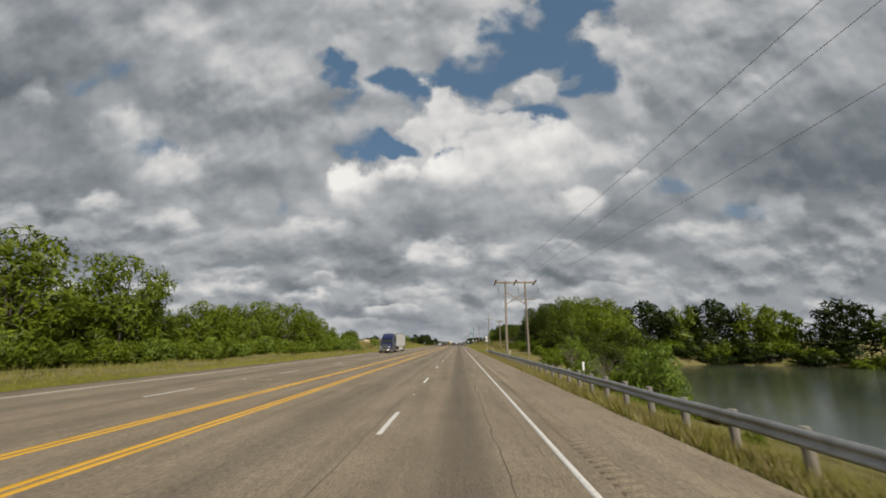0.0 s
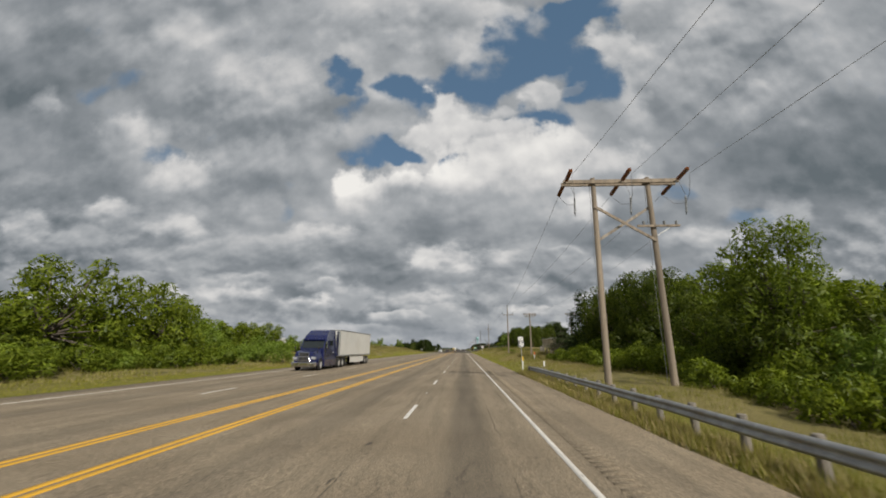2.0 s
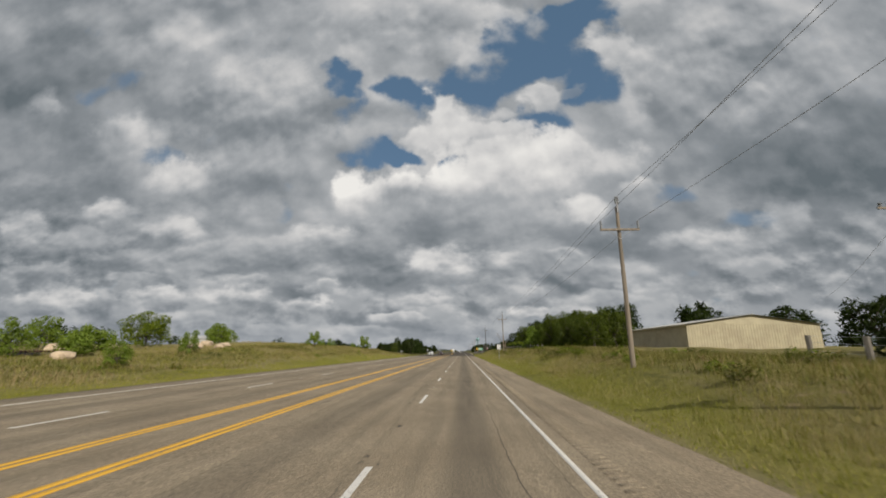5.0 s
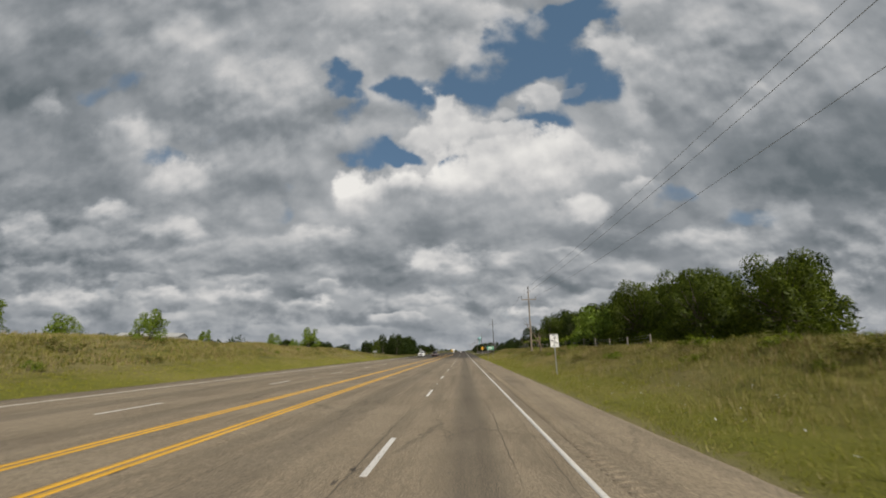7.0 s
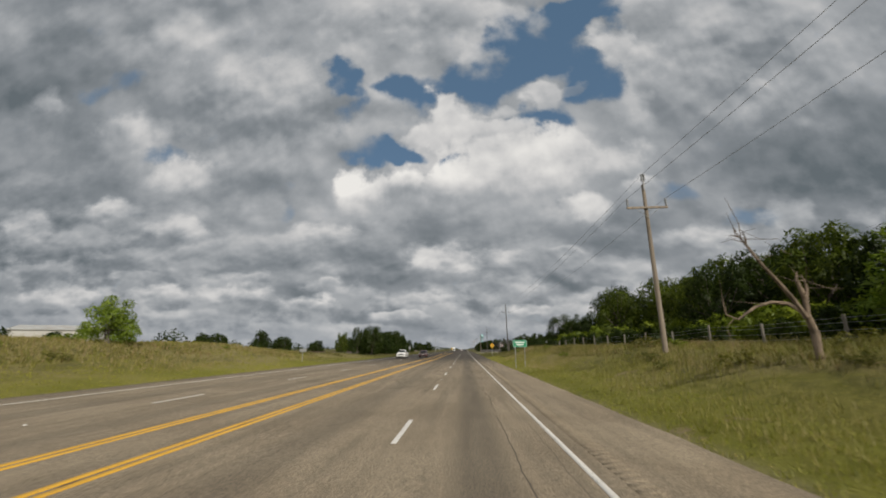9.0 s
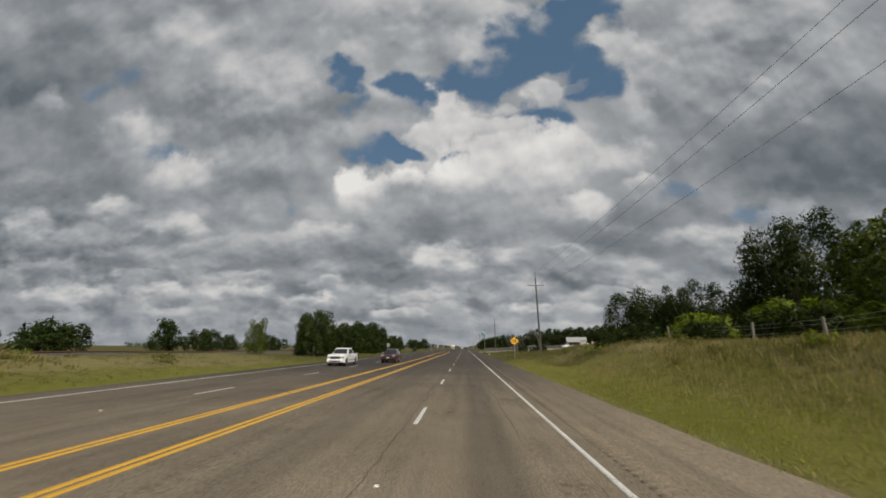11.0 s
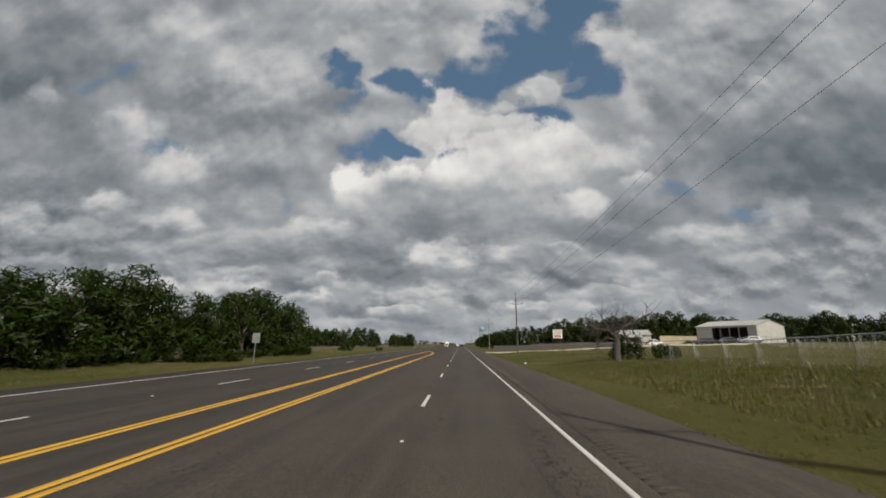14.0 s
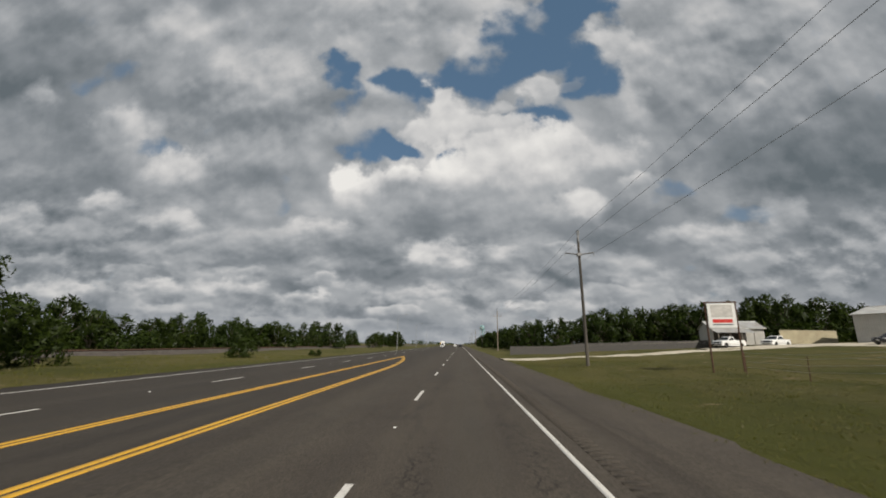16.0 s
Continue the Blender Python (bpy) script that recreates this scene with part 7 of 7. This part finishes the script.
        part("side_skirt", box(bmesh.new(), s * 1.2 - 0.015, s * 1.2 + 0.015, 11.6, 18.4, 0.42, 1.21, 0.01), TRAILER_WHITE, tr)
        wheel(t, s * 1.25, 19.3, 0.52, 0.60, 0.56, 0)
        wheel(t, s * 1.25, 20.6, 0.52, 0.60, 0.56, 0)
        part("landing_leg", box(bmesh.new(), s * 0.9 - 0.07, s * 0.9 + 0.07, 10.6, 10.75, 0.3, 1.22, 0.01), BLACK_PLASTIC, tr)
    part("front_frame", box(bmesh.new(), -1.29, 1.29, y0 - 0.02, y0 + 0.12, 1.2, 4.1, 0.02), GALV, tr)
    unit = part("cooling_unit", box(bmesh.new(), -0.95, 0.95, y0 - 0.55, y0 - 0.02, 2.0, 3.9, 0.06), TRAILER_WHITE, tr)
    part("cooling_grille", box(bmesh.new(), -0.6, 0.6, y0 - 0.57, y0 - 0.5, 2.9, 3.7, 0.02), BLACK_PLASTIC, tr)
    part("axle_carrier", box(bmesh.new(), -0.55, 0.55, 18.6, 21.4, 0.7, 1.22, 0.02), BLACK_PLASTIC, tr)
    part("underride_guard", box(bmesh.new(), -1.2, 1.2, 21.85, 21.95, 0.5, 0.62, 0.01), BLACK_PLASTIC, tr)
    return t


semi_truck(pose(-14.95, 84.6, road_top(-14.9)))
car("suv", pose(-10.1, 309.2, road_top(-10)), "shiny maroon estate off-roader with chrome trim and tinted windows", "car", MAROON, "suv")
PICK = car("pickup_truck", pose(-13.9, 300.3, road_top(-13.9)), "clean white crew cab pickup truck with a black grille", "car", CAR_WHITE, "pickup")
copy_thing(PICK, pose(54.5, 446.5, height(54.5, 446.5), 0, 0, -62))
car("pickup_truck", pose(45.3, 444.5, height(45.3, 444.5), 0, 0, -68), "older white single cab pickup truck with chrome bumper", "car", CAR_WHITE, "old_pickup")
car("car", pose(66.5, 424.5, height(66.5, 424.5) + 0.15, 0, 0, -100), "silver estate car parked before the white barn", "car", CAR_SILVER, "suv")
BLK = car("car", pose(61.5, 434.0, height(61.5, 434) + 0.15, 0, 0, -80), "black estate car parked before the white barn", "car", CAR_BLACK, "suv")
copy_thing(BLK, pose(64.0, 429.3, height(64, 429.3) + 0.15, 0, 0, -85))
far = copy_thing(PICK, pose(-10.3, 610, road_top(-10)))
copy_thing(BLK, pose(0.1, 640, road_top(0), 0, 0, 180))
far = car("car", pose(-3.6, 690, road_top(-3.6), 0, 0, 180), "far white estate car driving ahead", "car", CAR_WHITE, "suv")


def box_truck(m, colour, label):
    t = thing("box_truck", m, label, "truck")
    part("cargo_box", box(bmesh.new(), -1.2, 1.2, 1.9, 8.0, 1.0, 3.7, 0.04), colour, t)
    cab = part("cab", shell([(0.0, 0.5), (0.0, 1.3), (0.7, 1.5), (1.15, 2.4), (1.85, 2.5), (1.85, 0.5)], lambda y, z: 1.05 - 0.1 * max(0, z - 1.4), 0.05), colour, t)
    pane("windscreen", [(-0.88, 0.72, 1.54), (0.88, 0.72, 1.54), (0.82, 1.1, 2.3), (-0.82, 1.1, 2.3)], GLASS, cab, 0.015)
    part("grille", box(bmesh.new(), -0.6, 0.6, -0.03, 0.05, 0.8, 1.15, 0.02), BLACK_PLASTIC, t)
    part("chassis", box(bmesh.new(), -0.45, 0.45, 0.4, 7.8, 0.5, 1.0), BLACK_PLASTIC, t)
    for s in (-1, 1):
        wheel(t, s * 1.05, 0.85, 0.45, 0.28, 0.56, 0)
        wheel(t, s * 1.15, 6.2, 0.45, 0.5, 0.56, 0)
    return t


box_truck(pose(-11.2, 640, road_top(-11)), CAR_WHITE, "white box truck coming up the highway")
box_truck(pose(-15.4, 720, road_top(-15)), CAR_YELLOW, "yellow box truck coming up the highway")

# ---- yard, buildings, fences, railway ----


def ribbon(name, pts, width, material, label, category, lift=0.05, step=2.5, parent=None):
    """A strip laid over the ground along pts (x, y)."""
    path = []
    for (ax, ay), (bx, by) in zip(pts, pts[1:]):
        n = max(2, int(math.hypot(bx - ax, by - ay) / step))
        path += [(ax + (bx - ax) * k / n, ay + (by - ay) * k / n) for k in range(n)]
    path.append(pts[-1])
    verts, faces = [], []
    cols = 5
    for i, (x, y) in enumerate(path):
        x0, y0 = path[max(0, i - 1)]
        x1, y1 = path[min(len(path) - 1, i + 1)]
        d = math.hypot(x1 - x0, y1 - y0)
        nx, ny = -(y1 - y0) / d, (x1 - x0) / d
        for k in range(cols):
            f = (k / (cols - 1) - 0.5) * width * (1 + 0.12 * noise.noise(Vector((x * 0.3, y * 0.3, k))))
            px, py = x + nx * f, y + ny * f
            verts.append((px, py, height(px, py) + (lift if 0 < k < cols - 1 else -0.08)))
    for i in range(len(path) - 1):
        for k in range(cols - 1):
            faces.append((i * cols + k, i * cols + k + 1, (i + 1) * cols + k + 1, (i + 1) * cols + k))
    ob = part_mesh(name, mesh_of(name, verts, faces), material, parent, smooth=True)
    return tagged(ob, label, category, kind="structure")


ribbon("driveway", [(5.6, 430), (16, 431), (34, 436), (52, 440), (70, 441)], 4.6, GRAVEL, "pale gravel driveway leading to the yard", "driveway", 0.15)
ribbon("yard", [(42, 447), (55, 443), (61, 433), (66, 420)], 12, GRAVEL, "pale gravel yard before the barn", "yard", 0.2)


def corrugated(x0, x1, z0, z1, pitch=0.3, depth=0.03):
    """A ribbed metal sheet in the x-z plane, facing -y."""
    bm = bmesh.new()
    xs = np.arange(x0, x1 + pitch * 0.5, pitch)
    top, low = [], []
    for x in xs:
        for dx, dy in ((0, 0), (pitch * 0.6, 0), (pitch * 0.7, -depth), (pitch * 0.9, -depth)):
            xx = min(x + dx, x1)
            low.append(bm.verts.new((xx, dy, z0)))
            top.append(bm.verts.new((xx, dy, z1)))
    for i in range(len(low) - 1):
        if low[i + 1].co.x > low[i].co.x + 1e-6:
            bm.faces.new((low[i], low[i + 1], top[i + 1], top[i]))
    return bm


def moved(bm, m):
    bmesh.ops.transform(bm, matrix=m, verts=bm.verts[:])
    return bm


def shed(name, m, label, length, depth, eave, ridge, wall, roof, open_front=False, lean_to=False):
    """A metal building: its long front along x faces -y; the gables face +-x."""
    t = thing(name, m, label, "building")
    if not open_front:
        part("wall", corrugated(0, length, -0.6, eave), wall, t)
    else:
        part("wall", corrugated(0, length * 0.28, -0.6, eave), wall, t)
        part("wall", corrugated(length * 0.86, length, -0.6, eave), wall, t)
        part("header", box(bmesh.new(), length * 0.28, length * 0.86, -0.02, 0.1, eave - 0.5, eave), wall, t)
        # sheet across the inside, its dark colour painted as the shade within
        part("back_board", box(bmesh.new(), length * 0.2, length * 0.95, depth * 0.55, depth * 0.56, -0.5, eave - 0.1), SHADOWED, t)
        for k in range(3):
            part("column", box(bmesh.new(), length * (0.42 + 0.15 * k) - 0.08, length * (0.42 + 0.15 * k) + 0.08, 0.02, 0.18, -0.5, eave - 0.5), GALV, t)
    part("wall", moved(corrugated(0, length, -0.6, eave), pose(length, depth, 0, 0, 0, 180)), wall, t)
    for x, turn in ((0, -90), (length, 90)):
        bm = corrugated(0, depth, -0.6, eave)
        part("wall", moved(bm, pose(x, depth if turn < 0 else 0, 0, 0, 0, turn)), wall, t)
        bm = bmesh.new()
        v = [bm.verts.new(p) for p in ((x, 0, eave), (x, depth, eave), (x, depth / 2, ridge), (x + (0.04 if turn < 0 else -0.04), 0, eave), (x + (0.04 if turn < 0 else -0.04), depth, eave), (x + (0.04 if turn < 0 else -0.04), depth / 2, ridge))]
        bm.faces.new(v[:3])
        bm.faces.new(v[3:][::-1])
        part("gable", bm, wall, t)
    rise, run = ridge - eave, depth / 2 + 0.35
    slope = math.degrees(math.atan2(rise, depth / 2))
    span = math.hypot(rise * run / (depth / 2), run)
    for s in (0, 1):
        bm = corrugated(-0.3, length + 0.3, 0, span, 0.4, 0.035)
        bmesh.ops.translate(bm, vec=(0, 0, 0), verts=bm.verts[:])
        mm = pose(0, -0.35, eave - 0.35 * rise / (depth / 2) + 0.06, -(90 - slope))
        if s:
            mm = Matrix.Translation((length, depth, 0)) @ pose(0, 0, 0, 0, 0, 180) @ mm
        part("roof", moved(bm, mm), roof, t)
    part("ridge_cap", tube(bmesh.new(), [(-0.3, depth / 2, ridge + 0.07), (length + 0.3, depth / 2, ridge + 0.07)], 0.09, 6), roof, t)
    part("gutter", box(bmesh.new(), -0.3, length + 0.3, -0.46, -0.34, eave - 0.14, eave - 0.03, 0.02), wall, t)
    if lean_to:
        bm = corrugated(-0.2, length * 0.7, 0, 3.0, 0.4, 0.03)
        part("porch_roof", moved(bm, pose(0, -3.0, eave - 0.9, -75)), roof, t)
        for k in range(4):
            part("porch_post", box(bmesh.new(), length * 0.22 * k, length * 0.22 * k + 0.12, -2.9, -2.78, -0.5, eave - 0.9), GREY_WOOD, t)
        # sheet over the front wall, painted dark as the shade under the porch
        part("porch_wall", box(bmesh.new(), 0.2, length * 0.65, -0.06, -0.04, 0, eave - 0.5), SHADOWED, t)
    return t


shed("metal_shed", pose(24.4, 176.0, 2.35, 0, 0, -90), "tan corrugated metal shed with a low pale roof", 15, 14, 2.6, 3.6, TAN_METAL, ROOF_METAL)
shed("barn", pose(65.0, 443.0, 3.3, 0, 0, -65), "white metal barn with an open dark front and pale roof", 15.5, 11, 4.0, 5.4, WHITE_METAL, ROOF_METAL, open_front=True)
shed("house", pose(47.5, 452.5, 2.9, 0, 0, -12), "small weathered white house with a porch roof", 8.5, 7, 2.4, 3.7, WHITE_METAL, ROOF_METAL, lean_to=True)
shed("metal_shed", pose(-158, 342, 4.7, 0, 0, 15), "far long white-roofed metal building beyond the bank", 26, 12, 3.6, 5.2, WHITE_METAL, ROOF_METAL)


def panel_wall():
    w = thing("fence_wall", pose(58.0, 450.0, 3.0, 0, 0, 10), "low tan metal fence wall beside the house", "fence")
    for k in range(8):
        part("panel", moved(corrugated(0, 1.5, -0.5, 1.9, 0.25, 0.02), pose(k * 1.5, 0, 0)), TAN_METAL, w)
    part("cap_rail", box(bmesh.new(), 0, 12, -0.05, 0.05, 1.88, 1.96, 0.01), TAN_METAL, w)


panel_wall()


def fence_line(name, label, pts, step, post_r, tall, material, wires=(), mesh=False, rail=False):
    """Posts along pts with wires, or with a chain-link mesh between them."""
    t = thing(name, Matrix(), label, "fence")
    spots = []
    for (ax, ay), (bx, by) in zip(pts, pts[1:]):
        n = max(1, int(math.hypot(bx - ax, by - ay) / step))
        spots += [(ax + (bx - ax) * k / n, ay + (by - ay) * k / n) for k in range(n)]
    spots.append(pts[-1])
    rng = np.random.default_rng(len(spots))
    heads = []
    for x, y in spots:
        z = height(x, y)
        h = tall * rng.uniform(0.94, 1.06)
        part("post", tube(bmesh.new(), [(x, y, z - 0.3), (x + rng.normal(0, 0.03), y, z + h)], post_r, 7), material, t)
        heads.append(Vector((x, y, z)))
    for h in wires:
        bm = bmesh.new()
        tube(bm, [p + Vector((0, 0, h)) for p in heads], 0.006 if not rail else 0.025, 4)
        part("wire" if not rail else "rail", bm, GALV, t)
    if mesh:
        for a, b in zip(heads, heads[1:]):
            bm = bmesh.new()
            d = b - a
            n = int(d.length / 0.3)
            for k in range(n):
                for s in (0, 1):
                    p = a.lerp(b, k / n)
                    q = a.lerp(b, min(1.0, (k + 5) / n))
                    if s:
                        p, q = q, p
                    w = Vector((0.0025, 0, 0))
                    f = bm.faces.new([bm.verts.new(p - w), bm.verts.new(p + w), bm.verts.new(q + w + Vector((0, 0, tall))), bm.verts.new(q - w + Vector((0, 0, tall)))])
            part("chain_link", bm, GALV, t)
    return t


fence_line("wire_fence", "old cedar post and wire fence along the bank", [(15.3, 196), (15.6, 235), (15.8, 288)], 4.6, 0.07, 1.25, GREY_WOOD, (0.3, 0.6, 0.9, 1.1))
fence_line("chain_link_fence", "galvanized chain-link fence with a top rail beside the lawn", [(16.0, 340), (16.1, 352), (16.2, 366)], 3.0, 0.022, 1.5, DULL_STEEL, (1.48,), mesh=True, rail=True)
fence_line("wire_fence", "thin steel post and wire fence beside the lawn", [(16.2, 366.4), (16.3, 384), (16.3, 397)], 4.0, 0.024, 1.2, RUSTY, (0.4, 0.7, 1.0, 1.2))
fence_line("chain_link_fence", "galvanized chain-link fence along the yard", [(40, 366), (52, 392), (66, 428)], 3.0, 0.03, 1.6, DULL_STEEL, (1.58,), mesh=True, rail=True)
fence_line("wire_fence", "old cedar corner post and wire fence by the shed", [(14.5, 116), (15.0, 128), (17.0, 136)], 4.0, 0.12, 1.2, GREY_WOOD, (0.4, 0.8, 1.1))


def board_fence():
    t = thing("board_fence", Matrix(), "long grey weathered board fence beside the driveway", "fence")
    bm = bmesh.new()
    box(bm, -0.07, 0.07, -0.012, 0.012, -0.4, 1.55, 0.006)
    me = bpy.data.meshes.new("board")
    bm.to_mesh(me)
    bm.free()
    me.materials.append(paint("grey_fence_board", (0.085, 0.08, 0.075), 0.3, 2, 0.9, bump=0.3, grain=30, second=(0.11, 0.10, 0.09), stretch=(1, 1, 0.2)))
    rng = np.random.default_rng(2)
    for k in range(270):
        x = 9.5 + 0.15 * k
        o = part_mesh("board", me, None, t)
        o.matrix_basis = pose(x, 452 + 0.05 * x + rng.normal(0, 0.006), height(x, 452) + rng.normal(0, 0.03), 0, rng.normal(0, 0.6), 3)
    part("rail", beam(bmesh.new(), (9.5, 452.5, height(9.5, 452) + 1.2), (50, 454.5, height(50, 452) + 1.2), 0.04, 0.09), GREY_WOOD, t)


board_fence()


def railway():
    t = thing("railway", Matrix(), "rusty railway track on a low stone bank", "railway", kind="structure")
    ys = np.arange(40, 900, 6.0)
    prof = [(-2.6, -0.3), (-1.5, 0.55), (1.5, 0.55), (2.6, -0.3)]

    def place(y):
        x = -43.0 - 0.006 * (y - 200) * (y < 200)
        return x, height(-43, y) * 0.6 + 0.12
    verts = [(place(y)[0] + dx, y, place(y)[1] + dz) for y in ys for dx, dz in prof]
    faces = [(4 * j + i, 4 * j + i + 1, 4 * j + i + 5, 4 * j + i + 4) for j in range(len(ys) - 1) for i in range(3)]
    part_mesh("ballast", mesh_of("ballast", verts, faces), paint("rail_ballast", (0.085, 0.072, 0.06), 0.4, 3, 0.95, bump=0.6, grain=12), t)
    for s in (-0.72, 0.72):
        bm = bmesh.new()
        tube(bm, [(place(y)[0] + s, y, place(y)[1] + 0.66) for y in ys], 0.09, 4)
        part("rail", bm, RUSTY, t)


railway()


def street_lamp(x, y, tall, turn):
    t = thing("street_lamp", pose(x, y, height(x, y), 0, 0, turn), "tall grey steel street lamp with a curved arm", "street lamp", "street lamps")
    part("pole", tube(bmesh.new(), [(0, 0, -0.2), (0, 0, tall - 1.0)], [0.10, 0.06], 8), GALV, t)
    part("arm", tube(bmesh.new(), [(0, 0, tall - 1.2), (0.3, 0, tall - 0.5), (1.2, 0, tall - 0.15), (2.6, 0, tall)], 0.04, 6), GALV, t)
    part("lamp_head", box(bmesh.new(), 2.4, 3.2, -0.14, 0.14, tall - 0.06, tall + 0.1, 0.04), GREY_PORCELAIN, t)


for x, y, h in ((-21.2, 512, 11.7), (-21.5, 575, 11.7), (-21.5, 640, 11.7), (8.6, 700, 11.7)):
    street_lamp(x, y, h, 0 if x < 0 else 180)


def water_tower():
    t = thing("water_tower", pose(30, 934, 0), "pale blue-green water tower far down the road", "water tower")
    teal = paint("teal_tank_paint", (0.22, 0.38, 0.40), 0.1, 0.3, 0.5, bump=0.0)
    bm = bmesh.new()
    lathe(bm, [(0.3, 0), (2.0, 0.3), (3.1, 1.4), (3.4, 3.2), (3.1, 5.0), (2.0, 6.2), (0.3, 6.6)], 24, pose(0, 0, 20.5, 0, -90, 0))
    part("tank", bm, teal, t, smooth=True)
    for k in range(5):
        a = 6.2832 * k / 5
        part("leg", tube(bmesh.new(), [(3.9 * math.cos(a), 3.9 * math.sin(a), -0.5), (3.0 * math.cos(a), 3.0 * math.sin(a), 22)], 0.2, 6), teal, t)
    part("riser", tube(bmesh.new(), [(0, 0, 0), (0, 0, 21)], 0.6, 8), teal, t)


water_tower()


def rubble(x, y, n, spread, seed):
    """A heap of pale limestone blocks on the bank."""
    rng = np.random.default_rng(seed)
    for k in range(n):
        px, py = x + rng.normal(0, spread), y + rng.normal(0, spread)
        s = rng.uniform(0.35, 1.1)
        bm = bmesh.new()
        bmesh.ops.create_icosphere(bm, subdivisions=2, radius=s)
        for v in bm.verts:
            v.co *= 1 + 0.35 * noise.noise(v.co * 1.6 / s + Vector((k * 7.0, seed, 0)))
            v.co.z *= 0.65
        o = part("boulder", bm, LIMESTONE)
        o.matrix_basis = pose(px, py, height(px, py) + s * 0.25, 0, 0, rng.uniform(0, 360))
        tagged(o, "pale tan limestone block on the grassy bank", "rock", "limestone blocks on the bank")


rubble(-42, 158, 9, 2.2, 3)
rubble(-38, 175, 5, 1.6, 5)


def litter(x, y):
    """A crumpled white bag at the road's edge."""
    bm = bmesh.new()
    bmesh.ops.create_icosphere(bm, subdivisions=3, radius=0.11)
    for v in bm.verts:
        v.co *= 1 + 0.5 * noise.noise(v.co * 14) + 0.25 * noise.noise(v.co * 31)
        v.co.z *= 0.7
    o = part("plastic_bag", bm, SIGN_WHITE)
    o.matrix_basis = pose(x, y, height(x, y) + 0.09)
    tagged(o, "crumpled white plastic bag on the grass edge", "litter")


litter(6.3, 369.4)


def marker(x, y, film):
    """A small raised pavement marker."""
    bm = bmesh.new()
    v = [bm.verts.new(p) for p in ((-0.05, -0.05, 0), (0.05, -0.05, 0), (0.05, 0.05, 0), (-0.05, 0.05, 0), (-0.04, -0.02, 0.018), (0.04, -0.02, 0.018), (0.04, 0.02, 0.018), (-0.04, 0.02, 0.018))]
    for q in ((0, 1, 5, 4), (1, 2, 6, 5), (2, 3, 7, 6), (3, 0, 4, 7), (4, 5, 6, 7)):
        bm.faces.new([v[i] for i in q])
    o = part("raised_marker", bm, film, road)
    o.matrix_basis = pose(x, y, TOP + crown(x) + 0.002) @ Matrix.Diagonal((0.75, 0.75, 0.9, 1))


for k in range(-1, 36):
    if k % 2 == 0:
        marker(DASH_X + 0.02, 9.4 + 12.19 * k + 7.6, SIGN_WHITE)
        marker(DASH_L_X + widen(16 + 12.19 * k), 15.9 + 12.19 * k + 7.6, SIGN_WHITE)
    if k % 2:
        marker(NEAR_Y_X, 9.4 + 12.19 * k, DULL_AMBER)
        marker(FAR_Y_X + widen(9.4 + 12.19 * k), 9.4 + 12.19 * k, DULL_AMBER)
